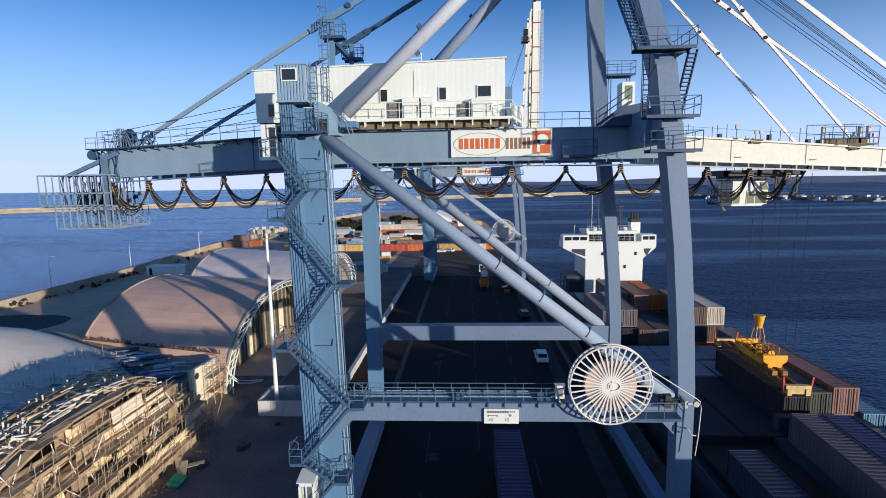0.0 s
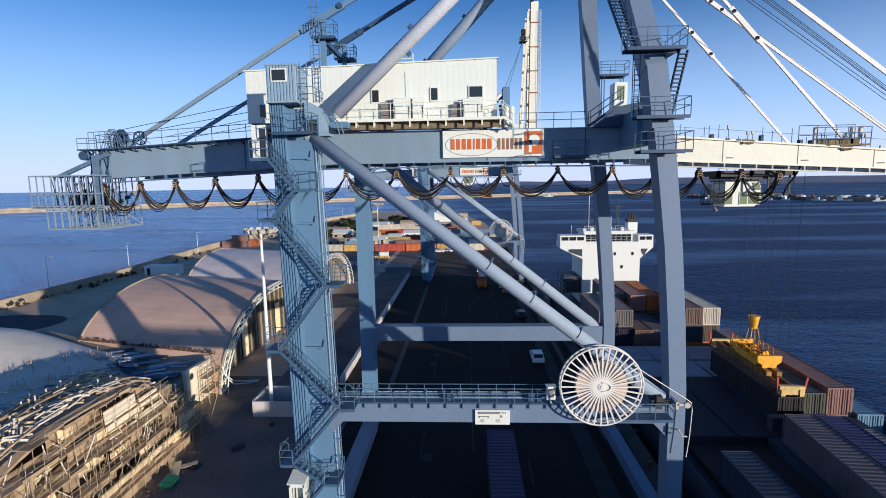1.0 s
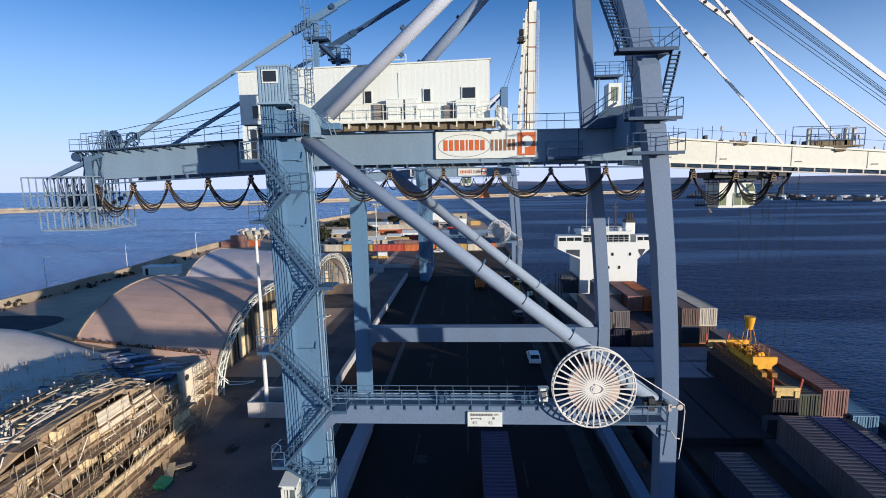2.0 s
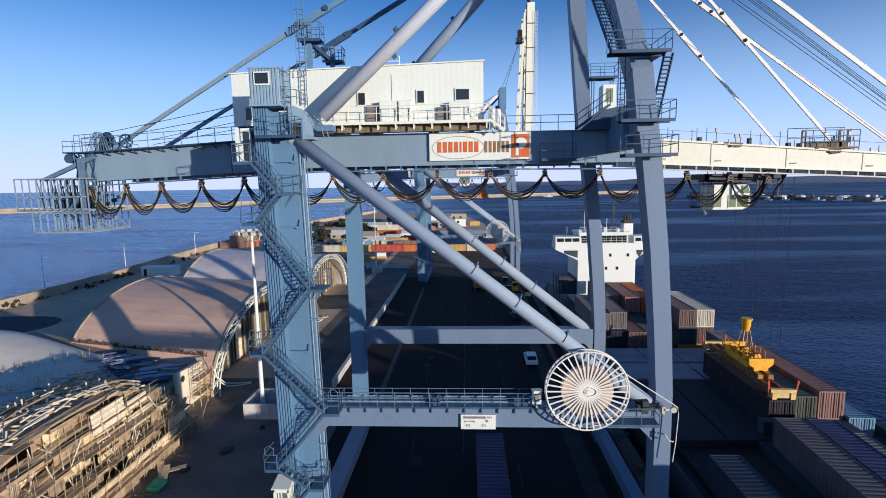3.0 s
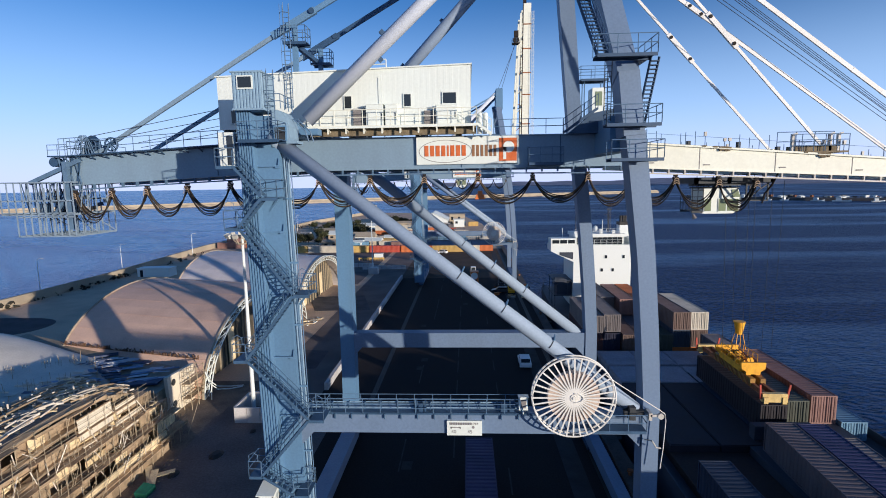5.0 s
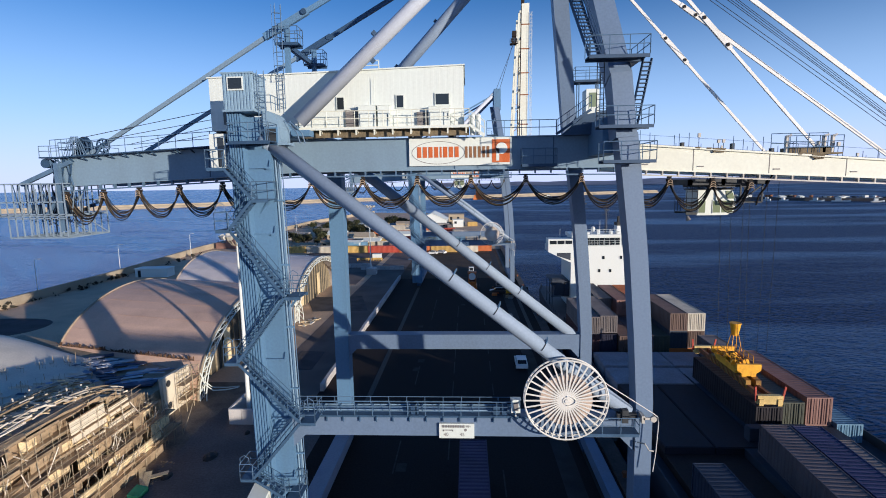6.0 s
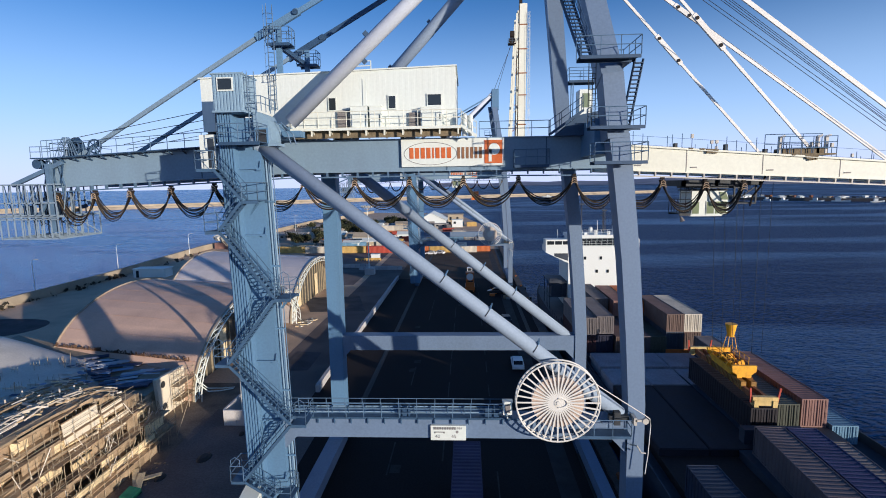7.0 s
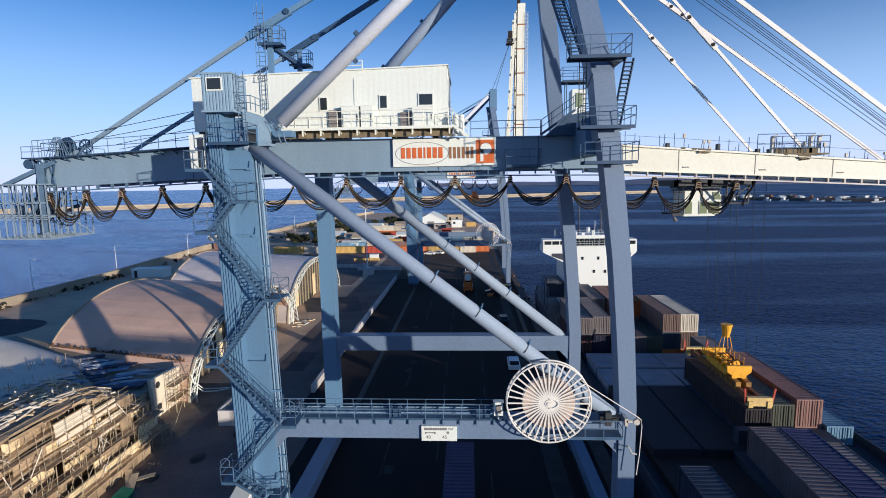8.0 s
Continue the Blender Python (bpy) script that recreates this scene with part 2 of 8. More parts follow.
# ---- geometry helpers ----
class Geo:
    """Collects faces for one mesh."""

    def __init__(self):
        self.v, self.f, self.smooth = [], [], False

    def quad(self, a, b, c, d):
        i = len(self.v)
        self.v += [tuple(a), tuple(b), tuple(c), tuple(d)]
        self.f.append((i, i + 1, i + 2, i + 3))

    def hexa(self, p):
        """Eight corners: four below counter-clockwise, four above."""
        i = len(self.v)
        self.v += [tuple(q) for q in p]
        self.f += [tuple(i + k for k in f) for f in ((3, 2, 1, 0), (4, 5, 6, 7), (0, 1, 5, 4), (1, 2, 6, 5), (2, 3, 7, 6), (3, 0, 4, 7))]
        return self

    def box(self, x0, x1, y0, y1, z0, z1):
        return self.hexa([(x0, y0, z0), (x1, y0, z0), (x1, y1, z0), (x0, y1, z0), (x0, y0, z1), (x1, y0, z1), (x1, y1, z1), (x0, y1, z1)])

    def beam(self, p, q, w, h, up=(0, 0, 1), w2=None, h2=None):
        """A bar from p to q, w across and h along up; w2, h2 at its far end."""
        p, q = Vector(p), Vector(q)
        d = (q - p).normalized()
        up = Vector(up)
        s = d.cross(up)
        if s.length < 1e-4:
            s = d.cross(Vector((0, 1, 0)))
        s.normalize()
        u = s.cross(d).normalized()
        c = []
        for o, a, b in ((p, w, h), (q, w2 or w, h2 or h)):
            c += [o - s * a / 2 - u * b / 2, o + s * a / 2 - u * b / 2, o + s * a / 2 + u * b / 2, o - s * a / 2 + u * b / 2]
        return self.hexa([c[0], c[1], c[5], c[4], c[3], c[2], c[6], c[7]])

    def tube(self, p, q, r, n=8, r2=None, cap=True):
        p, q = Vector(p), Vector(q)
        d = (q - p).normalized()
        s = d.cross(Vector((0, 0, 1)))
        if s.length < 1e-4:
            s = Vector((1, 0, 0))
        s.normalize()
        u = s.cross(d)
        r2 = r if r2 is None else r2
        i = len(self.v)
        for o, a in ((p, r), (q, r2)):
            for k in range(n):
                t = 2 * math.pi * k / n
                self.v.append(tuple(o + (s * math.cos(t) + u * math.sin(t)) * a))
        self.f += [(i + k, i + (k + 1) % n, i + n + (k + 1) % n, i + n + k) for k in range(n)]
        if cap:
            self.f += [tuple(i + k for k in reversed(range(n))), tuple(i + n + k for k in range(n))]
        return self

    def path(self, pts, r, n=5):
        """A bent round bar through the points."""
        pts = [Vector(p) for p in pts]
        rings = []
        for k, p in enumerate(pts):
            d = (pts[min(k + 1, len(pts) - 1)] - pts[max(k - 1, 0)]).normalized()
            s = d.cross(Vector((0, 0, 1)))
            if s.length < 1e-3:
                s = d.cross(Vector((0, 1, 0)))
            s.normalize()
            u = s.cross(d)
            rings.append([p + (s * math.cos(2 * math.pi * j / n) + u * math.sin(2 * math.pi * j / n)) * r for j in range(n)])
        return self.loft(rings)

    def sweep(self, pts, w, h, side):
        """A bent flat bar, w along the unit vector side and h across it."""
        pts, s = [Vector(p) for p in pts], Vector(side)
        rings = []
        for k, p in enumerate(pts):
            d = (pts[min(k + 1, len(pts) - 1)] - pts[max(k - 1, 0)]).normalized()
            u = s.cross(d).normalized()
            rings.append([p - s * w / 2 - u * h / 2, p + s * w / 2 - u * h / 2, p + s * w / 2 + u * h / 2, p - s * w / 2 + u * h / 2])
        return self.loft(rings)

    def loft(self, sections, closed=True, cap=True):
        """Skin through sections of equal length, with shared corners."""
        i, n = len(self.v), len(sections[0])
        for s in sections:
            self.v += [tuple(p) for p in s]
        m = n if closed else n - 1
        for k in range(len(sections) - 1):
            a, b = i + k * n, i + (k + 1) * n
            self.f += [(a + j, a + (j + 1) % n, b + (j + 1) % n, b + j) for j in range(m)]
        if cap and closed:
            e = i + (len(sections) - 1) * n
            self.f += [tuple(i + j for j in reversed(range(n))), tuple(e + j for j in range(n))]
        return self

    def mesh(self, name, material):
        me = bpy.data.meshes.new(name)
        me.from_pydata(self.v, [], self.f)
        if material:
            me.materials.append(material)
        if self.smooth:
            me.polygons.foreach_set("use_smooth", [len(f) == 4 for f in self.f])
        me.update()
        return me


def thing(name, at, label, category, group=""):
    ob = new(name)
    ob.empty_display_size = 0.5
    ob.matrix_basis = Matrix.Translation(at)
    return tagged(ob, label, category, group)


def part(name, geo, material, parent, label=""):
    """One mesh, given in world coordinates, under a thing or a part."""
    ob = new(name, geo.mesh(name, material))
    if parent.parent and parent.parent.parent:
        parent = parent.parent
    ob.parent = parent
    if parent.type == "EMPTY":
        ob.matrix_parent_inverse = parent.matrix_basis.inverted()
    if label:
        ob["label"] = label
    return ob


def piece(name, me, parent, m):
    """A repeated piece that shares its mesh."""
    ob = new(name, me)
    ob.parent = parent
    if parent.type == "EMPTY":
        ob.matrix_parent_inverse = parent.matrix_basis.inverted()
    ob.matrix_basis = m
    return ob


def solid(name, geo, material, label, category="", kind="", group=""):
    return tagged(new(name, geo.mesh(name, material)), label, category, group, kind)


_posts = {}


def railing(parent, pts, height=1.1, gap=1.5, material=None, r=0.028, rungs=(1.0, 0.52), name="railing"):
    """Handrails along a line of points, with posts of their own."""
    material = material or RAILM
    pts = [Vector(p) for p in pts]
    lines = [Geo().path([p + Vector((0, 0, height * k)) for p in pts], r, 5) for k in rungs]
    ob = part(name, lines[0], material, parent)
    for g in lines[1:]:
        part("mid_rail", g, material, ob)
    key = (height, material.name, r)
    if key not in _posts:
        _posts[key] = Geo().tube((0, 0, 0), (0, 0, height), r, 5).mesh("post", material)
    for j, (a, b) in enumerate(zip(pts, pts[1:])):
        n = max(1, round((b - a).length / gap))
        for k in range(n + 1):
            if k == 0 and j:
                continue
            piece("post", _posts[key], ob, Matrix.Translation(a.lerp(b, k / n)))
    return ob


_treads = {}


def stair(parent, a, b, width, across, material=None, rail=True, n=None):
    """A flight from a (low) to b (high) along its near edge; across: unit vector to its other edge."""
    material = material or STAIRB
    a, b, c = Vector(a), Vector(b), Vector(across)
    ob = part("stair", Geo().beam(a, b, 0.05, 0.17), material, parent)
    part("stringer", Geo().beam(a + c * width, b + c * width, 0.05, 0.17), material, ob)
    n = n or max(2, round(abs(b.z - a.z) / 0.24))
    run = Vector((b.x - a.x, b.y - a.y, 0)).normalized()
    key = (round(width, 2), material.name, tuple(round(q, 2) for q in run), tuple(across))
    if key not in _treads:
        t = Geo()
        t.hexa([(run * s * 0.13 + c * k + Vector((0, 0, z))) for z in (-0.025, 0.025) for s, k in ((-1, 0.0), (1, 0.0), (1, width), (-1, width))])
        _treads[key] = t.mesh("tread", material)
    for k in range(1, n):
        piece("tread", _treads[key], ob, Matrix.Translation(a.lerp(b, k / n)))
    if rail:
        railing(parent, [a, b], 1.0, 1.1, material, name="stair_rail", r=0.024)
        railing(parent, [a + c * width, b + c * width], 1.0, 1.1, material, name="stair_rail", r=0.024)
    return ob


def deck(parent, x0, x1, y0, y1, z, sides="", material=None, name="platform", gap=1.2, railm=None):
    """A grating platform with railings on the sides named by w, e, s, n."""
    g = Geo().box(x0, x1, y0, y1, z - 0.06, z)
    for y in (y0 + 0.04, y1 - 0.04):
        g.box(x0, x1, y - 0.04, y + 0.04, z - 0.2, z - 0.06)
    p = part(name, g, material or BLUE_DK, parent)
    lines = {"w": [(x0, y0, z), (x0, y1, z)], "e": [(x1, y0, z), (x1, y1, z)], "s": [(x0, y0, z), (x1, y0, z)], "n": [(x0, y1, z), (x1, y1, z)]}
    for s in sides:
        railing(parent, lines[s], 1.1, gap, railm)
    return p


def ribbed(g, x0, x1, y, z0, z1, pitch=0.3, depth=0.05, axis="x"):
    """A ribbed sheet in the plane y (facing -y), or in the plane x = y if axis is y (facing +x)."""
    n = max(2, int((x1 - x0) / pitch))
    w = (x1 - x0) / n
    prof = []
    for k in range(n):
        a = x0 + k * w
        prof += [(a, 0), (a + w * 0.3, 0), (a + w * 0.4, depth), (a + w * 0.9, depth)]
    prof.append((x1, 0))
    if axis == "x":
        g.loft([[(a, y - d - 0.012, z) for a, d in prof] for z in (z0, z1)], closed=False)
    else:
        g.loft([[(y + d + 0.012, a, z) for a, d in prof] for z in (z0, z1)], closed=False)
    return g


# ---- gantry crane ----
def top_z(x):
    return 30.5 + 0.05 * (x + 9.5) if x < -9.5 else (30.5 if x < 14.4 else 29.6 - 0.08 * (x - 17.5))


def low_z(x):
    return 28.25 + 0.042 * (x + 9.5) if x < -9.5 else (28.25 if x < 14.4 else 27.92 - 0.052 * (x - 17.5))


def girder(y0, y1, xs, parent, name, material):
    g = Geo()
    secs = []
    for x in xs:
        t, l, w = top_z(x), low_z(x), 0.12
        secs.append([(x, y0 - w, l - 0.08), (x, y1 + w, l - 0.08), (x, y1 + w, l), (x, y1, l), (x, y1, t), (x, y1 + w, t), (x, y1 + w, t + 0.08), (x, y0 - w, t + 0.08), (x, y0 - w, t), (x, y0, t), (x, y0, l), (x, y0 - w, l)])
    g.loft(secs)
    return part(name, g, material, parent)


def leg_edge(z):
    """Land-side and sea-side edges of the near land leg, which leans a little towards the land."""
    return -10.35 - 0.0245 * (z - 0.95), -9.0 - 0.0202 * (z - 0.95)


def leg_frame(c, y, yd, near, up=0.0):
    """One upright frame across the quay: two legs, sill beam and diagonal brace; its faces lie between y and y + yd."""
    if near:
        part("leg", Geo().loft([[(a, y, z), (b, y, z), (b, y + yd, z), (a, y + yd, z)] for z in (0.95, 31.6) for a, b in (leg_edge(z),)]), BLUE, c)
    else:
        part("leg", Geo().box(-10.5, -9.1, y, y + yd, 0.95, 30.4), BLUE, c)
    g = Geo().loft([[(a, y, z), (b, y, z), (b, y + yd - 0.1, z), (a, y + yd - 0.1, z)] for z, a, b in ((0.95, 14.3, 15.4), (12.4, 14.25, 15.36), (17.0, 13.95, 15.1), (22.2, 13.52, 14.68), (27.6, 12.86, 14.08), (30.2, 12.5, 13.75))])
    part("leg", g, BLUE_S, c)
    z0, z1 = (9.97 + up, 11.38 + up) if near else (10.55 + up, 12.05 + up)
    g = Geo().box(-9.2, 14.3, y + 0.1, y + yd - 0.15, z0, z1)
    for s, x in ((1, -9.2), (-1, 14.2)):    # haunches
        g.hexa([(x, y + 0.12, z0 - 0.9), (x + 0.05 * s, y + 0.12, z0 - 0.9), (x + 0.05 * s, y + yd - 0.2, z0 - 0.9), (x, y + yd - 0.2, z0 - 0.9),
                (x, y + 0.12, z0), (x + 0.9 * s, y + 0.12, z0), (x + 0.9 * s, y + yd - 0.2, z0), (x, y + yd - 0.2, z0)])
    part("sill_beam", g, BLUE_S, c)
    g = Geo()
    g.smooth = True
    ym = y + yd / 2 - (0.45 if near else 0)
    a, b = (Vector((-9.5, ym, 29.8)), Vector((13.8, ym, 11.72 + up))) if near else (Vector((-9.25, ym, 30.1)), Vector((13.9, ym, 11.6 + up)))
    rad = 0.48 if near else 0.5
    g.tube(a, b, rad, 28)
    if near:                             # mitred elbow that turns the tube into the leg head
        g.tube(a + Vector((-0.75, 0.1, 0.42)), a, rad * 1.02, 28)
    brace = part("brace_tube", g, TUBE, c)
    d = (b - a).normalized()
    for t in (0.49, 0.615, 0.75):
        p = a.lerp(b, t)
        un = (Vector((0, 0, 1)) - d * d.z).normalized()
        e = p + un * (rad - 0.14)
        part("tube_collar", Geo().beam(e - d * 0.03, e + d * 0.03, 0.6, 0.5).beam(e - d * 0.03 + un * 0.25 + Vector((0, -0.25, 0)), e - d * 0.03 + un * 0.4 + Vector((0, 0.25, 0)), 0.08, 0.08), BLUE, brace)
        part("tube_strap", Geo().path([p + un * ((rad + 0.02) * math.sin(q)) + Vector((0, -(rad + 0.02) * math.cos(q), 0)) for q in (-0.2, 0.1, 0.4, 0.7, 1.0, 1.3, 1.57)], 0.035, 5), DARK, brace)
    for x in (-9.75, 14.8):     # bogies on the rail
        bog = part("bogie", Geo().box(x - 0.5, x + 0.5, y - 1.6, y + yd + 1.6, 0.55, 0.94), BLUE_DK, c)
        for k in range(4):
            yy = y - 1.1 + k * (yd + 2.2) / 3
            part("wheel", Geo().tube((x - 0.2, yy, 0.52), (x + 0.2, yy, 0.52), 0.44, 14), DARK, bog)


def cable_reel(c, x, y, z, R):
    reel = part("cable_reel", Geo(), None, c)
    for yy in (y, y + 0.5):
        g = Geo().path([(x + R * math.cos(2 * math.pi * k / 48), yy, z + R * math.sin(2 * math.pi * k / 48)) for k in range(49)], 0.06, 6)
        part("rim", g, WHITE_R, reel, "white tubular reel rim")
    sp = Geo().beam((0.25, 0, 0), (R - 0.02, 0, 0), 0.04, 0.1, up=(0, 0, 1)).mesh("spoke", WHITE_R)
    for yy in (y - 0.03,):
        for k in range(36):
            piece("spoke", sp, reel, Matrix.Translation((x, yy, z)) @ Matrix.Rotation(2 * math.pi * k / 36, 4, "Y"))
    g = Geo().tube((x, y + 0.04, z), (x, y + 0.46, z), R * 0.63, 40)
    part("drum", g, REELD, reel, "pale buff reel drum")
    part("hub", Geo().tube((x, y - 0.14, z), (x, y + 1.6, z), 0.13, 14).tube((x, y - 0.09, z), (x, y - 0.06, z), 0.26, 18), WHITE_R, reel)
    g = Geo().path([(x - 1.15 * math.cos(t) * (0.5 if math.cos(t) < 0 else 1), y - 0.1, z + 0.32 * math.sin(t)) for t in [k * math.pi / 8 for k in range(4, 13)]], 0.035)
    part("crank_guard", g, WHITE_R, reel)


def bars(parent, x, y, z, widths, h, material, gap=0.12, stroke=0.12):
    """Plain bars that stand for lettering on a board facing -y."""
    for w in widths:
        part("lettering_bar", Geo().box(x, x + w, y - 0.03, y, z, z + h), material, parent)
        x += w + gap


def festoon(c, y, xs, sag, r, strands, material):
    """Bundles of cable hanging between carriers on the track."""
    rnd = random.Random(2)
    for a, b in zip(xs, xs[1:]):
        za, zb = low_z(a) - 0.85, low_z(b) - 0.85
        loop = part("festoon_loop", Geo(), None, c, "black festoon cables hanging in a loop")
        k0 = sag * rnd.uniform(0.93, 1.06)
        for s in range(strands):
            k = k0 * (1 - 0.045 * s) * rnd.uniform(0.97, 1.03)
            sh = rnd.uniform(-0.03, 0.03)
            pts = []
            for j in range(17):
                t = j / 16
                u = 2 * t - 1
                pts.append((a + (b - a) * (t + sh * (1 - u * u)), y + 0.05 * (s - strands / 2), za + (zb - za) * t - k * (1 - abs(u) ** 2.2) + 0.12 * (s % 3) * abs(u) ** 6))
            # tan strands put the bundle's gold highlights into the colour
            part("cable", Geo().path(pts, r, 5), CABLE_L if s in (1, 5) and strands > 5 else material, loop)
    for x in xs:
        g = Geo().box(x - 0.12, x + 0.12, y - 0.14, y + 0.14, low_z(x) - 0.6, low_z(x) - 0.45)
        g.loft([[(x + dx * w, y - 0.2, low_z(x) + z) for dx, z in ((-1, -0.62), (1, -0.62), (1, -0.7), (0, -1.1), (-1, -0.7))] for w in (0.16,)] + [[(x + dx * 0.16, y + 0.2, low_z(x) + z) for dx, z in ((-1, -0.62), (1, -0.62), (1, -0.7), (0, -1.1), (-1, -0.7))]])
        ct = part("cable_trolley", g, DARKRUST, c, "dark brown cable carrier")
        for k in range(3):               # stacked saddle clamps over the bundle
            z, w = low_z(x) - 0.72 - 0.17 * k, 0.17 + 0.035 * k
            part("saddle_clamp", Geo().path([(x - w, y - 0.23, z - 0.14), (x - w * 0.7, y - 0.23, z - 0.03), (x, y - 0.23, z + 0.02), (x + w * 0.7, y - 0.23, z - 0.03), (x + w, y - 0.23, z - 0.14)], 0.03, 5), NEST if strands < 6 else CLAMP, ct)


def caged_ladder(c, x, y, z0, z1, cage=True, material=None):
    material = material or RAILM
    g = Geo()
    for s in (-0.22, 0.22):
        g.tube((x + s, y, z0), (x + s, y, z1), 0.03, 5)
    n = int((z1 - z0) / 0.33)
    for k in range(n):
        g.tube((x - 0.22, y, z0 + k * 0.33 + 0.1), (x + 0.22, y, z0 + k * 0.33 + 0.1), 0.018, 4)
    if cage:
        for k in range(int((z1 - z0 - 2) / 0.9) + 1):
            z = z0 + 2.1 + k * 0.9
            g.path([(x + 0.36 * math.cos(t), y - 0.36 - 0.36 * math.sin(t) + 0.2, z) for t in [math.pi * j / 8 for j in range(9)]], 0.02, 4)
        for t in (0.3, 1.57, 2.84):
            xx, yy = x + 0.36 * math.cos(t), y - 0.16 - 0.36 * math.sin(t)
            g.tube((xx, yy, z0 + 2.1), (xx, yy, z1), 0.018, 4)
    part("ladder", g, material, c)


def stair_tower(c, o):
    """Zigzag flights in front of the land-side leg; o: the frame's front face."""
    y0 = o - 1.55
    # (x, z) of the turns, from the lowest landing up
    stops = [(-11.6, 3.4), (-9.35, 6.2), (-11.5, 7.58), (-8.05, 11.65), (-12.0, 15.75), (-8.6, 20.15), (-11.93, 24.5), (-10.3, 26.4), (-12.0, 28.35)]
    for (xa, za), (xb, zb) in zip(stops, stops[1:]):
        stair(c, (xa, y0, za), (xb, y0, zb), 0.8, (0, 1, 0))
    for x, z in stops[1:-1]:
        if x > -10.5:
            deck(c, x, x + 1.0, y0, o + 0.1, z, "sen", STAIRB)
            part("landing_bracket", Geo().beam((x + 0.5, o - 0.1, z - 0.15), (x - 0.2, o + 0.05, z - 1.0), 0.1, 0.12), BLUE, c)
        else:
            deck(c, x - 0.88, x, y0, o + 0.1, z, "swn", STAIRB)
    deck(c, -13.1, -11.9, y0, o + 0.5, 28.4, "sw", STAIRB)


def elevator(c, o, cabin):
    g = Geo()
    ya, yb = o - 0.5, o + 1.5
    secs, core = [], []
    for z in (1.0, 32.2):                # ribbed front, leaning with the leg
        x0, x1 = -11.48 - 0.0182 * z, leg_edge(z)[0] + 0.02
        w = (x1 - x0) / 6
        prof = [(x0 + w * (k + q), d) for k in range(6) for q, d in ((0.0, 0.0), (0.35, 0.0), (0.45, 0.09), (0.9, 0.09))] + [(x1, 0.0)]
        secs.append([(x, ya - d - 0.012, z) for x, d in prof])
        core.append([(x0, ya, z), (x1, ya, z), (x1, yb, z), (x0, yb, z)])
    g.loft(secs, closed=False).loft(core)
    sh = part("lift_shaft", g, BLUE, c, "ribbed blue sheet-metal lift shaft")
    g = Geo()
    ribbed(g, -11.95, -10.12, o - 0.95, 31.95, 34.1, 0.2, 0.05)
    ribbed(g, o - 0.95, o + 1.1, -10.12, 31.95, 34.1, 0.2, 0.05, "y")
    g.box(-11.95, -10.12, o - 0.95, o + 1.1, 31.95, 34.1)
    g.box(-12.02, -10.02, o - 1.05, o + 1.2, 34.1, 34.2)
    g.box(-12.02, -10.02, o - 1.05, o + 1.2, 31.83, 31.95)
    hd = part("lift_machine_room", g, PALE, c, "ribbed blue lift machine room")
    w = part("window", Geo().box(-11.62, -10.6, o - 1.06, o - 1.0, 33.1, 33.92), WHITE, hd)
    part("pane", Geo().box(-11.53, -10.69, o - 1.08, o - 1.06, 33.19, 33.84), GLASS, w)
    part("roof_vent", Geo().tube((-11.5, o + 0.1, 34.2), (-11.5, o + 0.1, 34.38), 0.3, 14), BLUE_DK, hd)
    for z in (6.9, 11.3, 15.5, 19.8, 24.1, 28.4):       # stiffener shelves on the leg
        xa, xb = leg_edge(z)
        g = Geo()
        g.box(xa + 0.02, xb, o - 0.2, o, z - 0.05, z + 0.05)
        g.hexa([(xb - 0.1, o - 0.16, z + 0.05), (xb, o - 0.16, z + 0.05), (xb, o, z + 0.05), (xb - 0.1, o, z + 0.05), (xb - 0.05, o - 0.12, z + 0.5), (xb, o - 0.12, z + 0.5), (xb, o, z + 0.5), (xb - 0.05, o, z + 0.5)])
        g.box(xb - 0.3, xb - 0.02, o - 0.18, o, z - 0.13, z - 0.05)
        part("stiffener", g, BLUE, c)
    for dx, r in ((0.14, 0.05), (0.27, 0.03), (0.38, 0.06), (0.52, 0.035)):
        xa, xb = leg_edge(2.5)[1] + dx, leg_edge(29.0)[1] + dx
        part("conduit", Geo().tube((xa, o + 0.35 + dx * 0.3, 2.5), (xb, o + 0.35 + dx * 0.3, 29.0), r, 8), PALE if r > 0.04 else RAILM, c, "pale vertical service pipe")
    for z in (4.0, 8.4, 13.2, 17.6, 21.9, 26.2):
        xb = leg_edge(z)[1]
        part("pipe_clamp", Geo().box(xb, xb + 0.58, o + 0.28, o + 0.36, z, z + 0.12), BLUE, c)
    # rounded leg head
    g = Geo()
    prof = [(-9.95, 29.6), (-9.05, 29.6), (-8.8, 30.2), (-8.8, 30.9), (-8.95, 31.4), (-9.2, 31.8), (-9.5, 31.95), (-9.95, 31.95)]
    for (xa, za), (xb, zb) in zip(prof, prof[1:] + prof[:1]):
        g.quad((xa, o - 0.1, za), (xb, o - 0.1, zb), (xb, o + 1.7, zb), (xa, o + 1.7, za))
    i = len(g.v)
    g.v += [(x, o - 0.1, z) for x, z in prof]
    g.f.append(tuple(range(i, i + len(prof))))
    hd = part("leg_head", g, PALE, c)
    part("access_opening", Geo().box(-9.75, -9.05, o - 0.13, o - 0.1, 30.05, 30.85), DARK, hd)
    part("opening_frame", Geo().box(-9.85, -8.95, o - 0.17, o - 0.1, 30.85, 30.95).box(-9.85, -9.75, o - 0.17, o - 0.1, 29.95, 30.85).box(-9.05, -8.95, o - 0.17, o - 0.1, 29.95, 30.85), BLUE, hd)
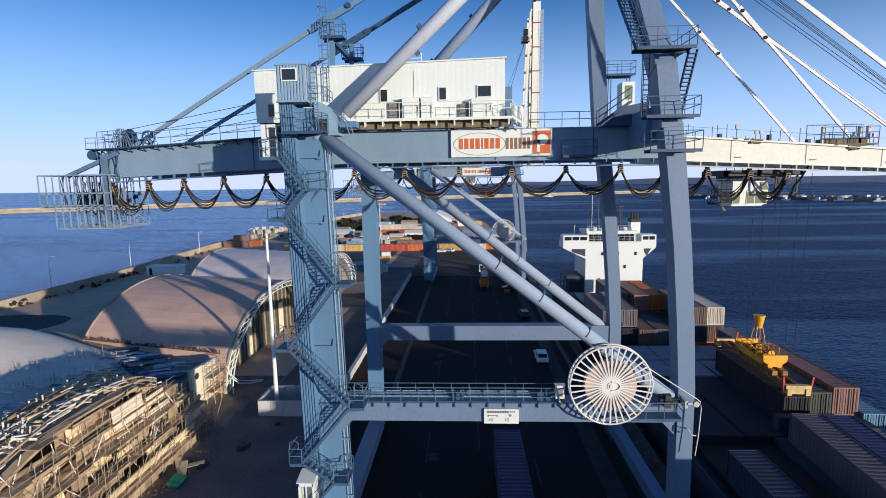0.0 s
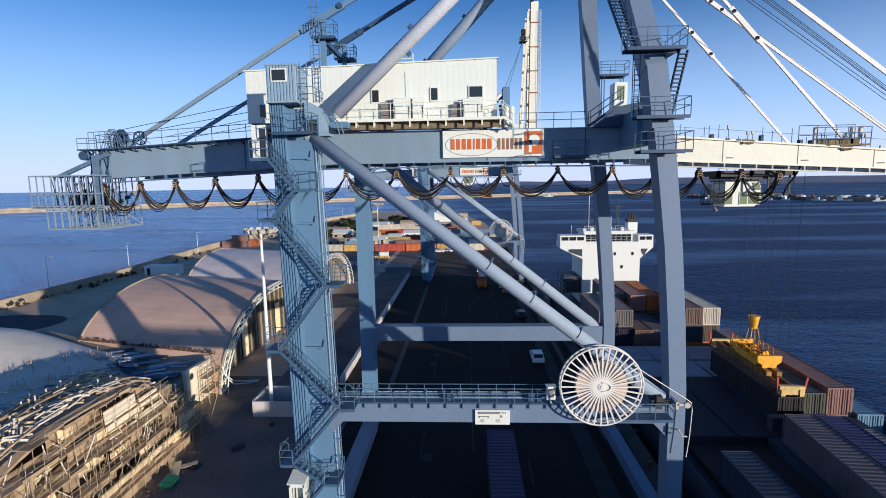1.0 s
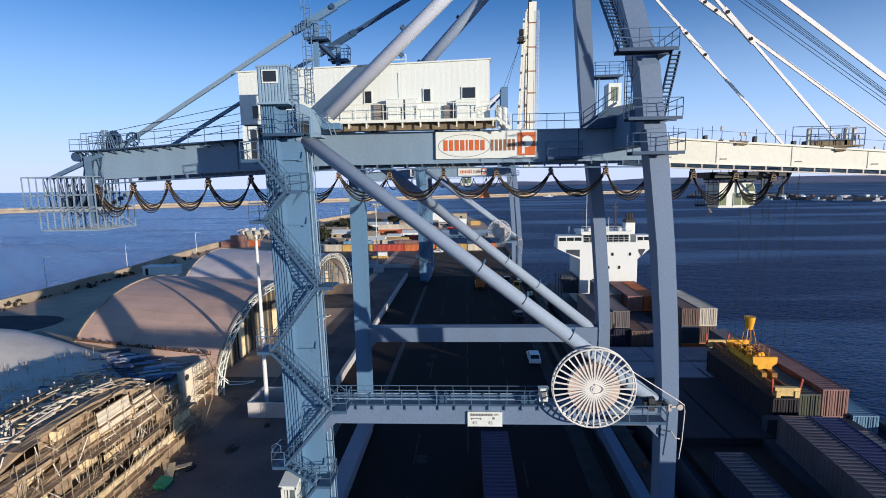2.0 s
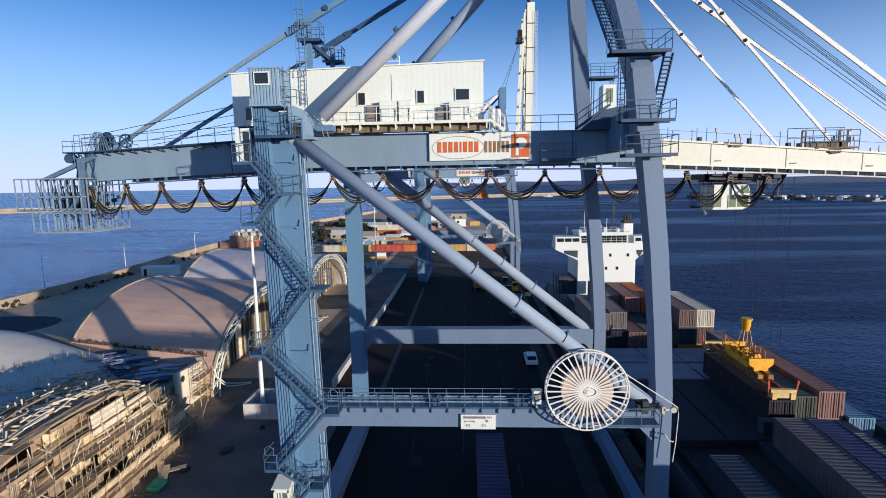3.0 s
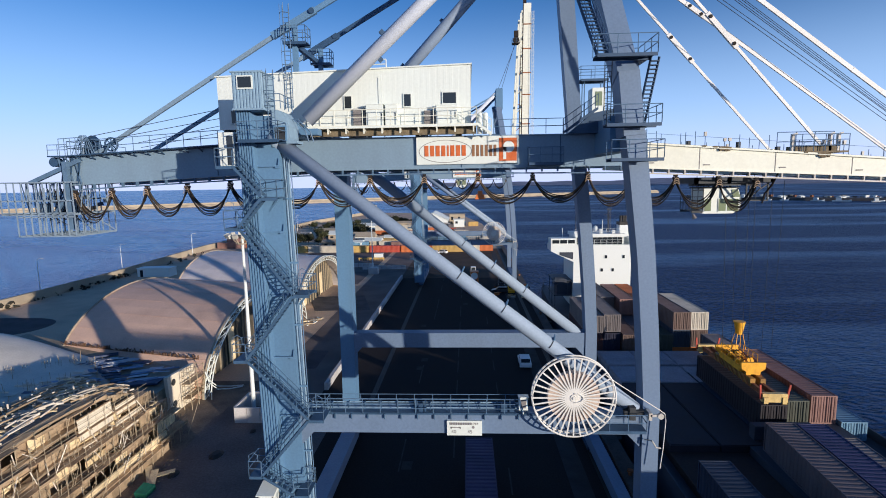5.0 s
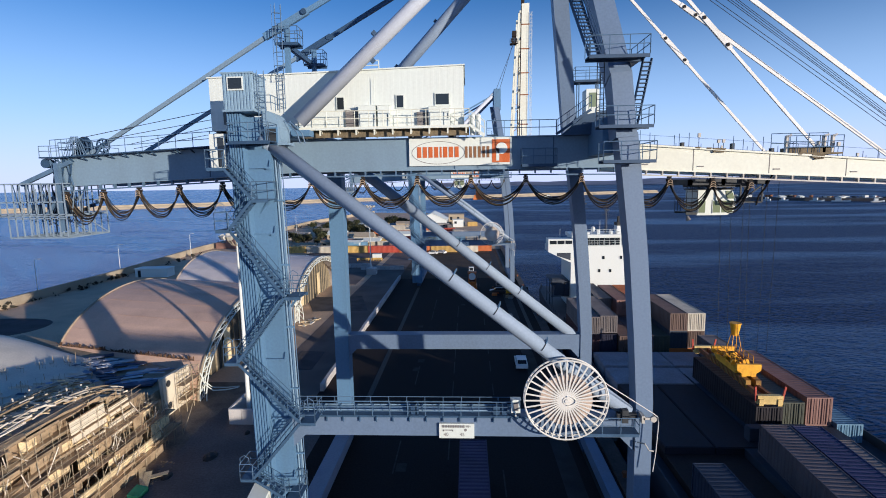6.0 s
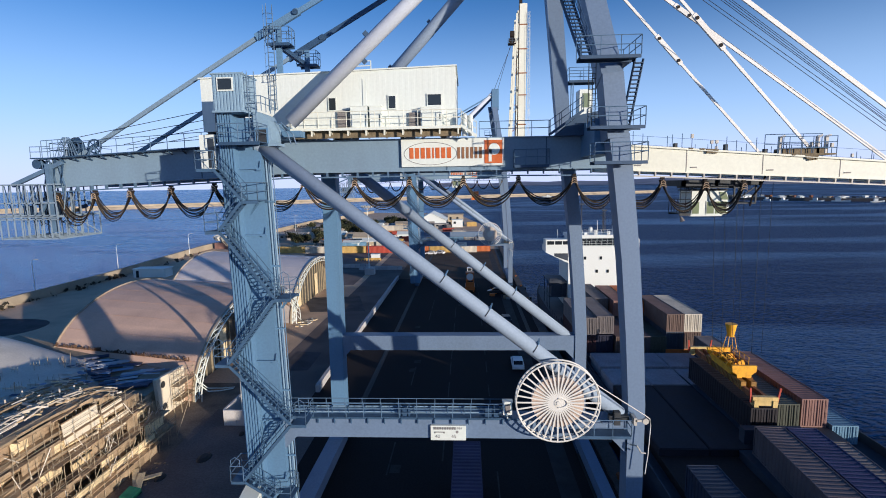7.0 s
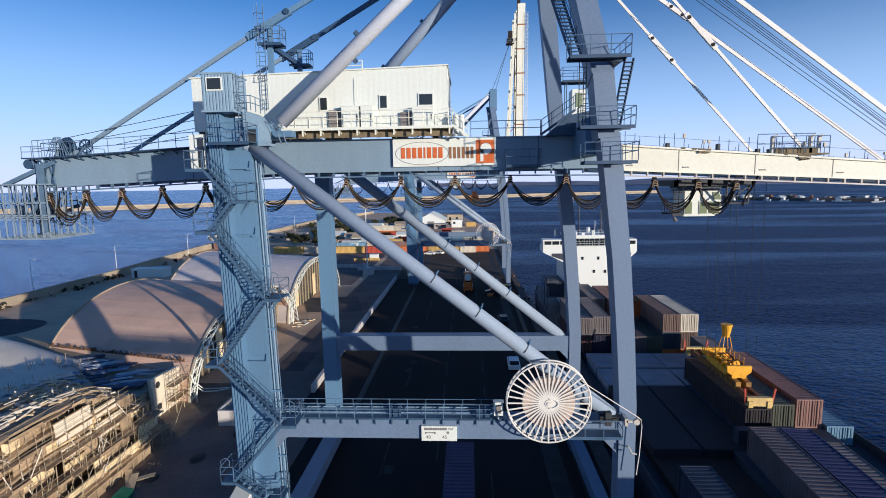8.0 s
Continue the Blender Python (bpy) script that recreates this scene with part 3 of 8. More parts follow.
    part("pull_bar", Geo().path([(-9.92, o - 0.1, 30.5), (-10.02, o - 0.2, 30.7), (-10.02, o - 0.2, 31.4), (-9.92, o - 0.1, 31.6)], 0.05, 6), BLUE_DK, hd)
    part("head_ledge", Geo().box(-9.05, -8.3, o - 0.15, o + 1.0, 29.8, 29.98), PALE, hd)
    for q in (0.0, 0.55):                # short hand rails from the head down to the walkway
        part("hand_rail", Geo().path([(-8.9 + q * 0.3, o + 1.0 + q, 31.5), (-8.1 + q * 0.3, o + 1.0 + q, 30.7), (-7.9 + q * 0.3, o + 1.0 + q, 30.0)], 0.045, 6), RAILM, hd)
    part("landing_hut", Geo().box(-13.5, -12.45, o - 0.1, o + 0.02, 28.4, 30.6).box(-13.5, -13.4, o, o + 1.2, 28.4, 30.6).box(-13.5, -12.0, o, o + 1.2, 30.5, 30.6), WHITE, c, "white lift landing hut with an open door")
    part("door_leaf", Geo().box(-12.95, -12.55, o - 0.14, o - 0.1, 28.5, 30.35), GLASS, c)
    caged_ladder(c, -9.75, o - 0.45, 30.0, 34.3)
    deck(c, -11.6, -9.0, o - 1.5, o - 0.1, 30.0, "swe")
    if cabin:
        xa, xb, za, zb = -11.8, -10.75, 4.3, 6.3
        cb = part("service_cabin", Geo().box(xa, xb, o - 1.75, o - 0.6, za, za + 0.08).box(xa, xa + 0.08, o - 1.75, o - 0.6, za, zb).box(xb - 0.08, xb, o - 1.75, o - 0.6, za, zb).box(xa, xb, o - 0.68, o - 0.6, za, zb).box(xa, xb, o - 1.75, o - 1.67, za, za + 0.5).box(xa, xb, o - 1.75, o - 1.67, zb - 0.25, zb), WHITE, c, "small cream service cabin beside the lift shaft")
        part("roof", Geo().hexa([(xa - 0.1, o - 1.85, zb), (xb + 0.1, o - 1.85, zb), (xb + 0.1, o - 0.5, zb), (xa - 0.1, o - 0.5, zb), (xa - 0.1, o - 1.85, zb + 0.06), (xb + 0.1, o - 1.85, zb + 0.06), (xb + 0.1, o - 0.5, zb + 0.35), (xa - 0.1, o - 0.5, zb + 0.35)]), WHITE, cb)
        part("post", Geo().box(xa + 0.5, xa + 0.58, o - 1.74, o - 1.68, za + 0.5, zb - 0.25), WHITE, cb)
        part("cabin_bracket", Geo().beam((xa + 0.5, o - 1.2, za), (xa + 0.5, o - 0.45, za - 0.8), 0.1, 0.1).box(xa, xb, o - 0.62, o - 0.48, za - 0.15, za), BLUE_DK, c)
    # hoops and small cage landings along the flights
    for x, z in ((-7.95, 20.15), (-7.4, 11.65), (-12.5, 15.75), (-12.4, 24.5), (-12.0, 7.58)):
        part("landing_hoop", Geo().path([(x - 0.3, o - 1.55, z + 1.1), (x - 0.3, o - 1.55, z + 1.55), (x, o - 1.55, z + 1.75), (x + 0.3, o - 1.55, z + 1.55), (x + 0.3, o - 1.55, z + 1.1)], 0.025, 5), RAILM, c)


def machinery_house(c, o):
    x0, x1, ya, yb, z0, z1 = -15.95, 2.9, o + 5.2, o + 12.6, 31.35, 35.6
    zl = z1 - 0.45                       # the roof falls a little towards the land end

    def roof_z(x):
        return zl + (z1 - zl) * (x - x0) / (x1 - x0)
    g = Geo().hexa([(x0, ya, z0), (x1, ya, z0), (x1, yb, z0), (x0, yb, z0), (x0, ya, zl), (x1, ya, z1), (x1, yb, z1), (x0, yb, zl)])
    n = 45
    w = (x1 - x0) / n
    ribs = []
    for k in range(n):                   # shallow pressed ribs
        a = x0 + k * w
        ribs.append([(a + w * 0.4, ya - 0.0025, z0), (a + w * 0.9, ya - 0.0025, z0), (a + w * 0.95, ya, z0), (a + w * 0.3, ya, z0),
                (a + w * 0.4, ya - 0.0025, roof_z(a)), (a + w * 0.9, ya - 0.0025, roof_z(a)), (a + w * 0.95, ya, roof_z(a)), (a + w * 0.3, ya, roof_z(a))])
    end = Geo()
    ribbed(end, ya, yb, x1, z0, z1, 0.42, 0.018, "y")
    roof = Geo().hexa([(x0 - 0.1, ya - 0.12, zl), (x1 + 0.12, ya - 0.12, z1), (x1 + 0.12, yb + 0.1, z1), (x0 - 0.1, yb + 0.1, zl), (x0 - 0.1, ya - 0.12, zl + 0.09), (x1 + 0.12, ya - 0.12, z1 + 0.09), (x1 + 0.12, yb + 0.1, z1 + 0.09), (x0 - 0.1, yb + 0.1, zl + 0.09)])
    h = part("machinery_house", g, WHITE, c, "white ribbed sheet-metal machinery house")
    for v in ribs:
        part("wall_rib", Geo().hexa(v), WHITE, h)
    part("end_cladding", end, WHITE, h)
    part("roof", roof, WHITE, h)
    for x, z, w, hh in ((-14.95, 31.8, 0.45, 0.9), (-6.35, 32.7, 0.48, 0.85), (-1.95, 32.75, 0.48, 0.85), (0.9, 32.9, 0.95, 0.75)):
        f = part("window", Geo().box(x - 0.08, x + w + 0.08, ya - 0.1, ya - 0.04, z - 0.08, z + hh + 0.08), WHITE, h)
        part("pane", Geo().box(x, x + w, ya - 0.12, ya - 0.1, z, z + hh), GLASS, f)
    for x, wd, hh in ((-4.7, 1.25, 1.5), (-3.3, 0.85, 1.5), (0.4, 1.5, 1.35)):      # white switch cabinets on the platform
        f = part("cabinet", Geo().box(x, x + wd, ya - 0.62, ya - 0.02, 31.34, 31.34 + hh).box(x - 0.03, x + wd + 0.03, ya - 0.66, ya, 31.34 + hh, 31.39 + hh), WHITE, h)
        part("handle", Geo().box(x + wd - 0.14, x + wd - 0.08, ya - 0.66, ya - 0.62, 31.85, 32.2), DARK, f)
    for x, hh in ((-5.75, 1.2), (-0.5, 0.95)):
        f = part("louvre", Geo().box(x, x + 0.9, ya - 0.2, ya - 0.02, 31.45, 31.45 + hh), HATCH, h, "grey louvred vent")
        for k in range(7):
            z = 31.52 + k * hh / 7.4
            part("slat", Geo().hexa([(x + 0.04, ya - 0.25, z), (x + 0.86, ya - 0.25, z), (x + 0.86, ya - 0.2, z + 0.04), (x + 0.04, ya - 0.2, z + 0.04), (x + 0.04, ya - 0.25, z + 0.02), (x + 0.86, ya - 0.25, z + 0.02), (x + 0.86, ya - 0.2, z + 0.08), (x + 0.04, ya - 0.2, z + 0.08)]), HATCH, f)
    part("antenna", Geo().tube((-3.55, ya - 0.3, 32.8), (-3.55, ya - 0.3, 34.9), 0.02, 5), WHITE, h)
    deck(c, -8.9, 3.3, ya - 1.35, ya, 31.3, "swe", BOOMW, "house_platform", 1.0, BOOMW)
    for k in range(10):
        x = -8.7 + k * 1.31
        part("bracket", Geo().beam((x, ya - 1.2, 31.17), (x, ya - 0.1, 30.65), 0.1, 0.14).box(x - 0.05, x + 0.05, ya - 1.3, ya - 1.2, 30.72, 31.14), BOOMW, c)
    part("fascia", Geo().box(-8.9, 3.3, ya - 1.36, ya - 1.28, 31.13, 31.25), WHITE, c)
    # brown board added to stand for the shaded underside of the platform
    part("soffit_beam", Geo().box(-8.9, 3.3, ya - 0.7, ya - 0.6, 30.62, 31.2), NEST, c)
    railing(c, [(-10.05, o - 0.6, 31.95), (-9.1, o - 0.6, 31.95), (-9.1, o + 1.6, 31.95)], 0.9, 0.7)
    railing(c, [(-4.6, ya + 0.5, roof_z(-4.6) + 0.09), (-3.3, ya + 0.5, roof_z(-3.3) + 0.09)], 0.7, 1.3, WHITE, 0.04)
    for x in (3.55, 3.95):
        part("air_tank", Geo().tube((x, ya - 0.7, 30.6), (x, ya - 0.7, 32.0), 0.19, 14).tube((x, ya - 0.7, 32.0), (x, ya - 0.7, 32.1), 0.19, 14, 0.08), WHITE, c, "upright white air tank")
    stair(c, (4.4, ya - 1.2, 30.55), (3.3, ya - 1.2, 31.3), 0.7, (0, 1, 0), WHITE)
    for x in (-15.5, -11, -6, -1, 2):
        part("house_support", Geo().box(x - 0.2, x + 0.2, ya + 0.1, yb - 0.1, 30.58, 31.35), DARK, c)


def boom(c, o, raised):
    ys = ((o + 5.5, o + 6.7), (o + 11.0, o + 12.2))
    if not raised:
        for ya, yb in ys:
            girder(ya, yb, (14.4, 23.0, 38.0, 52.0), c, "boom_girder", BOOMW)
        for x in (15.6, 19.6, 25.0, 30.4, 36.0):      # plate seams
            part("plate_seam", Geo().box(x - 0.025, x + 0.025, ys[0][0] - 0.015, ys[0][0], low_z(x) + 0.02, top_z(x) - 0.02), HATCH, c)
            part("lifting_lug", Geo().box(x + 0.3, x + 0.75, ys[0][0] - 0.05, ys[0][0], low_z(x) + 0.28, low_z(x) + 0.36), HATCH, c)
        rnd = random.Random(9)
        for x0, n in ((21.2, 26), (28.4, 22)):          # brown clumps along the top flange
            for k in range(n // 2):
                x = x0 + rnd.gauss(0, 0.6)
                h = rnd.uniform(0.08, 0.32) * max(0.2, 1 - abs(x - x0) / 1.6)
                z, w = top_z(x), rnd.uniform(0.1, 0.22)
                cl = Geo().loft([[(x - w, ys[0][0] - 0.16, z + 0.12), (x + w, ys[0][0] - 0.16, z + 0.12), (x + w * 0.8, ys[0][0] + 0.1, z + 0.1), (x - w * 0.8, ys[0][0] + 0.1, z + 0.1)],
                                 [(x - w * 0.5, ys[0][0] - 0.15, z - h), (x + w * 0.4, ys[0][0] - 0.15, z - h), (x + w * 0.4, ys[0][0] - 0.04, z - h), (x - w * 0.4, ys[0][0] - 0.04, z - h)]])
                part("rust_clump", cl, NEST, c, "brown weathered clump on the flange")
        for x, w, hh in ((18.8, 0.2, 0.3), (22.4, 0.18, 0.45), (25.2, 0.2, 0.28)):
            part("junction_box", Geo().box(x, x + w, ys[0][0] + 0.2, ys[0][0] + 0.55, top_z(x) + 0.08, top_z(x) + 0.1 + hh), DARK, c)
        xa, xb, z = 25.9, 30.0, top_z(28) + 0.1
        wp = part("winch_platform", Geo().box(xa, xb, ys[0][0] - 0.1, ys[0][1] + 0.3, z, z + 0.12).box(xa + 0.5, xb - 0.6, ys[0][0] + 0.2, ys[0][1], z + 0.12, z + 0.5), NEST, c, "brown winch platform on the boom")
        railing(c, [(xa, ys[0][0] - 0.1, z + 0.12), (xb, ys[0][0] - 0.1, z + 0.12)], 1.2, 0.85, RAILM, 0.028, (1.0, 0.66, 0.33))
        railing(c, [(xa, ys[0][1] + 0.3, z + 0.12), (xb, ys[0][1] + 0.3, z + 0.12)], 1.5, 1.4, RAILM, 0.03)
        for x in (26.3, 28.9, 29.5):
            part("sheave_post", Geo().beam((x, ys[0][0] + 0.3, z), (x, ys[0][0] + 0.3, z + 1.35), 0.2, 0.2, up=(0, 1, 0)).beam((x - 0.1, ys[0][0] + 0.3, z + 1.3), (x + 0.3, ys[0][0] + 0.3, z + 1.4), 0.14, 0.14), SCAFW, wp)
        for x in (20, 28, 36, 44, 51.5):
            part("boom_tie", Geo().box(x, x + 0.4, ys[0][1], ys[1][0], low_z(x) + 0.3, low_z(x) + 1.0), BOOMW, c)
        pr = random.Random(5)
        for ya in (ys[0][0] + 0.05, ys[1][1] - 0.05):
            x = 15.4
            while x < 51:
                h = pr.uniform(0.55, 1.15)
                part("boom_post", Geo().tube((x, ya, top_z(x) + 0.08), (x, ya, top_z(x) + h), 0.025, 5), RAILM, c)
                if pr.random() < 0.22:
                    part("lamp_box", Geo().box(x - 0.09, x + 0.09, ya - 0.08, ya + 0.08, top_z(x) + h * 0.8, top_z(x) + h + 0.1), SCAFW, c)
                x += pr.choice((0.35, 0.7, 1.05, 1.4))
            part("boom_wire", Geo().tube((15.4, ya, top_z(15.4) + 0.75), (51, ya, top_z(51) + 0.75), 0.012, 4), RAILM, c)
        part("boom_edge", Geo().beam((14.6, ys[0][0] - 0.1, top_z(14.6) - 0.03), (52, ys[0][0] - 0.1, top_z(52) - 0.03), 0.12, 0.05), BOOMW, c)
        return
    # folded upright
    for ya, yb in ys:
        ym = (ya + yb) / 2
        part("boom_girder", Geo().beam((18.0, ym, 30.5), (18.5, ym, 72.3), 1.2, 1.9, up=(1, 0, 0)), BOOMW, c, "cream boom folded upright")
        part("boom_chord", Geo().beam((14.9, ym, 31.0), (17.0, ym, 70.0), 0.5, 0.6, up=(1, 0, 0)), BOOMW, c)
        part("boom_rail", Geo().beam((16.95, ym - 0.3, 31.0), (17.45, ym - 0.3, 72.0), 0.16, 0.22, up=(1, 0, 0)), RUST, c, "rusty trolley rail")
        for k in range(16):
            z = 33 + k * 2.4
            xa, xb = 14.9 + 2.1 * (z - 31) / 39, 17.05 + 0.5 * (z - 30.5) / 42
            part("boom_lacing", Geo().beam((xa, ym, z), (xb, ym, z + (1.6 if k % 2 else -0.6)), 0.12, 0.14, up=(0, 1, 0)), BOOMW if k % 3 else RUST, c)
    for k in range(9):
        z = 34 + k * 4.4
        part("boom_tie", Geo().box(17.6, 18.6, ys[0][1], ys[1][0], z, z + 0.5), BOOMW, c)
    for z in (42.0, 49.5, 55.0, 61.0, 67.0):
        part("splice_plate", Geo().box(17.05 + 0.012 * (z - 30.5), 19.15 + 0.012 * (z - 30.5), ys[0][0] - 0.05, ys[0][0], z, z + 0.28), RUST, c)
    deck(c, 14.6, 16.6, ys[0][0] - 0.8, ys[0][1], 62.5, "swe", DARKRUST)
    part("rope_sheave", Geo().tube((15.6, ys[0][0], 63.4), (15.6, ys[0][0] + 0.5, 63.4), 0.8, 14).box(15.1, 16.2, ys[0][0] - 0.2, ys[0][0] + 0.8, 64.2, 65.6), DARKRUST, c)
    part("tip_aerial", Geo().tube((17.9, ys[0][0], 72.2), (17.9, ys[0][0], 75.5), 0.08, 5).box(17.4, 18.2, ys[0][0], ys[0][0] + 0.6, 72.2, 73.3), DARKRUST, c)
    for d in (0.0, 0.9):
        part("luffing_rope", Geo().tube((11.0 + d, ys[0][0], 51.2), (15.8, ys[0][0], 63.2 + d), 0.05, 4), DARK, c)
    caged_ladder(c, 19.8, ys[0][0] - 0.3, 31, 70, True, BOOMW)


def forestays(c, o, raised):
    for s, y in ((0, o + 6.1), (1, o + 11.6)):
        yt = y
        apex = Vector((11.3, yt, 50.4))
        ends = (((28.75, 47.3, (0.48, 0.585)), (38.9, 48.0, (0.2, 0.3))) if s == 0 else ((28.25, 46.8, (0.46, 0.56)), (38.8, 47.4, (0.33, 0.365)))) if not raised else ()
        for x, za, pins in ends:
            a, b = Vector((12.1, yt, za)), Vector((x, y, top_z(x) + 0.5))
            st = part("forestay", Geo().beam(a, b, 0.12, 0.2 if x < 30 else 0.3), STAYW, c, "cream steel forestay bar")
            d = (b - a).normalized()
            p, q = a.lerp(b, pins[0]), a.lerp(b, pins[1])
            part("link_plate", Geo().beam(p - d * 0.35, q + d * 0.35, 0.2, 0.34), STAYW, st)
            for e in (p, q):
                part("pin", Geo().tube(e - Vector((0, 0.16, 0)), e + Vector((0, 0.16, 0)), 0.13, 10), DARKRUST, st)
            for t in (0.68, 0.76, 0.84, 0.92):
                e = a.lerp(b, t)
                part("clamp", Geo().beam(e - d * 0.09, e + d * 0.09, 0.14, 0.23 if x < 30 else 0.33), STAYW, st)
            part("stay_foot", Geo().beam((x, y, top_z(x)), (x, y, top_z(x) + 0.75), 0.16, 0.5), BOOMW, st)
        # backstays
        jx, jz = (-10.3, 38.75)
        jy = o + 5.5 if s == 0 else o + 12.0
        st = part("backstay", Geo().beam((-26.8, y, 29.65), (jx, jy, jz), 0.18, 0.3), GIRD, c)
        # far upper stay in darker blue, its shade put into the colour
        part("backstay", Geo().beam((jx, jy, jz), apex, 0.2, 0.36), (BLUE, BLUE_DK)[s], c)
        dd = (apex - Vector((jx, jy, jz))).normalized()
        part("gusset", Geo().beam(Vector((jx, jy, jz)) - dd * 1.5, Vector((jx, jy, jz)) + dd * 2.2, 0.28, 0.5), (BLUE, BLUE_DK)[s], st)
        part("pin", Geo().tube((jx + 1.7, jy - 0.25, jz + 0.95), (jx + 1.7, jy + 0.25, jz + 0.95), 0.2, 14), BLUE_DK, st)
        part("stay_post", Geo().beam((jx + 0.25, jy, 31.5), (jx + 0.35, jy, jz), 0.35, 0.35, up=(0, 1, 0)), BLUE, c)
        deck(c, jx - 0.4, jx + 1.3, jy - 0.6, jy + 0.6, jz - 1.25, "swen", None, "stay_platform", 0.6)
        if s == 0:
            caged_ladder(c, jx - 0.1, jy - 0.5, 32.8, jz + 1.3)
            part("stay_strut", Geo().beam((-11.6, jy, 31.0), (jx + 0.2, jy, 34.9), 0.3, 0.3), BLUE, c)
    if not raised:
        for dy, xa, za, xb, zb in ((1.0, 12.2, 46.8, 49.5, 20.0 + 0.2), (1.4, 12.2, 47.3, 49.5, 20.9), (2.2, 12.3, 48.6, 49.5, 21.4), (2.8, 12.4, 49.2, 49.5, 21.8), (3.4, 12.4, 49.9, 49.5, 22.3), (4.0, 12.5, 50.4, 49.5, 22.9)):
            q = 0.92
            part("boom_rope", Geo().tube((xa, o + 7.0 + dy, za), (xa + (xb - xa) * q, o + 7.0 + dy, za + (zb + 0.5 - za) * q), 0.022, 5), DARK, c)
    part("tie_bar", Geo().beam((-10.2, o + 5.5, 37.6), (-10.2, o + 12.0, 37.6), 0.3, 0.35), BLUE_DK, c)


def upper_works(c, o):
    """Sea-side masts, tubes and their platforms."""
    yc = o + 8.85
    for s in (-1, 1):
        y = yc + s * 8.15
        base, kink, top = Vector((13.05, y, 29.8)), Vector((12.75, y - s * 0.5, 33.8)), Vector((11.0 if s < 0 else 10.2, yc + s * 1.9, 47.4))
        if s < 0:
            g = Geo().beam(base, kink, 1.6, 1.3, up=(1, 0, 0)).beam(kink - Vector((0, 0, 0.2)), top, 1.5, 1.35, up=(1, 0, 0))
        else:
            g = Geo().beam(base, top, 1.5, 1.25, up=(1, 0, 0))
        part("mast", g, BLUE_S, c)
        g = Geo()
        g.smooth = True
        xo = -0.35 if s < 0 else -0.15
        a = Vector((-8.2 + xo, yc + s * 5.95, 31.6))
        g.tube(a, (11.2 + xo, yc + s * 2.2, 50.6), 0.5, 28)
        # near tube paler than the far one: sunlight put into its colour
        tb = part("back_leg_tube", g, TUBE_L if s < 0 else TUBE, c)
        d = (Vector((11.2 + xo, yc + s * 2.2, 50.6)) - a).normalized()
        for t in (0.3, 0.37, 0.6):
            p = a + d * 22 * t + Vector((0.45, -0.2 * s, -0.35)) * (1 if t < 0.35 else -1)
            part("pipe_clip", Geo().beam(p - d * 0.15, p + d * 0.15, 0.3, 0.3), BLUE_DK, tb)
        part("saddle", Geo().box(-9.0, -7.7, yc + s * 5.95 - 0.5, yc + s * 5.95 + 0.5, 30.58, 31.0), BLUE, c)
    part("apex_head", Geo().box(10.4, 12.2, yc - 3.0, yc + 3.0, 46.2, 51.4), BLUE, c)
    part("cross_beam", Geo().box(12.0, 13.5, o + 1.6, o + 16.2, 29.0, 31.3), BLUE, c)
    part("cross_beam", Geo().box(-10.5, -9.2, o + 1.6, o + 16.2, 30.55, 31.5), BLUE, c)
    part("cross_beam", Geo().box(14.35, 15.35, o + 1.4, o + 16.3, 0.95, 2.1), BLUE_S, c)
    part("cross_beam", Geo().box(-10.45, -9.0, o + 1.5, o + 16.3, 0.95, 2.0), BEAMG, c)
    # platforms round the near mast
    deck(c, 11.35, 14.5, o - 1.2, o - 0.05, 28.45, "swe")
    deck(c, 13.7, 14.5, o - 0.05, o + 2.6, 28.45, "en")
    deck(c, 11.1, 14.35, o - 1.0, o - 0.05, 30.55, "swe")
    deck(c, 13.6, 14.35, o - 0.05, o + 2.6, 30.55, "en")
    deck(c, 10.45, 14.0, o - 0.9, o + 0.25, 34.65, "swe")
    deck(c, 13.1, 14.0, o + 0.25, o + 2.6, 34.65, "en")
    stair(c, (13.55, o + 1.2, 30.6), (13.95, o + 0.1, 34.6), 0.5, (1, 0, 0), BLUE_DK, False)
    stair(c, (10.75, o + 0.2, 34.65), (9.55, o + 1.7, 39.2), 0.65, (1, 0, 0), BLUE_DK)
    deck(c, 8.3, 11.0, o + 0.6, o + 2.0, 39.2, "sw")
    caged_ladder(c, 11.6, o + 0.9, 30.9, 35.0, False, DARK)
    caged_ladder(c, 12.2, o + 2.4, 30.9, 35.0, False, DARK)
    g = Geo()                      # wind-shielded saddle between girder and mast
    g.hexa([(9.9, o + 4.6, 30.5), (13.2, o + 4.6, 30.5), (13.2, o + 5.4, 30.5), (9.9, o + 5.4, 30.5), (11.6, o + 4.6, 31.9), (13.2, o + 4.6, 32.2), (13.2, o + 5.4, 32.2), (11.6, o + 5.4, 31.9)])
    part("saddle_plate", g, BLUE_DK, c)
    stair(c, (9.6, o + 4.4, 30.6), (11.9, o + 4.4, 32.2), 0.7, (0, 1, 0), BLUE_DK)
    # far mast platform and hut
    deck(c, 12.9, 15.4, o + 14.6, o + 16.0, 36.2, "swen")
    g = Geo()
    for x in (13.3, 15.0):
        for y in (o + 14.9, o + 15.8):
            g.tube((x, y, 31.0), (x, y, 36.1), 0.05, 5)
    part("frame", g, RAILM, c)
    hut = part("electrical_hut", Geo().box(12.72, 13.75, o + 9.5, o + 10.9, 31.5, 34.5), WHITE, c, "small white electrical hut")
    part("pane", Geo().box(12.95, 13.5, o + 9.47, o + 9.5, 33.1, 34.2), CABGLASS, hut)
    deck(c, 7.1, 9.6, o + 4.6, o + 5.4, 28.5, "swe", None, "side_platform", 0.8)


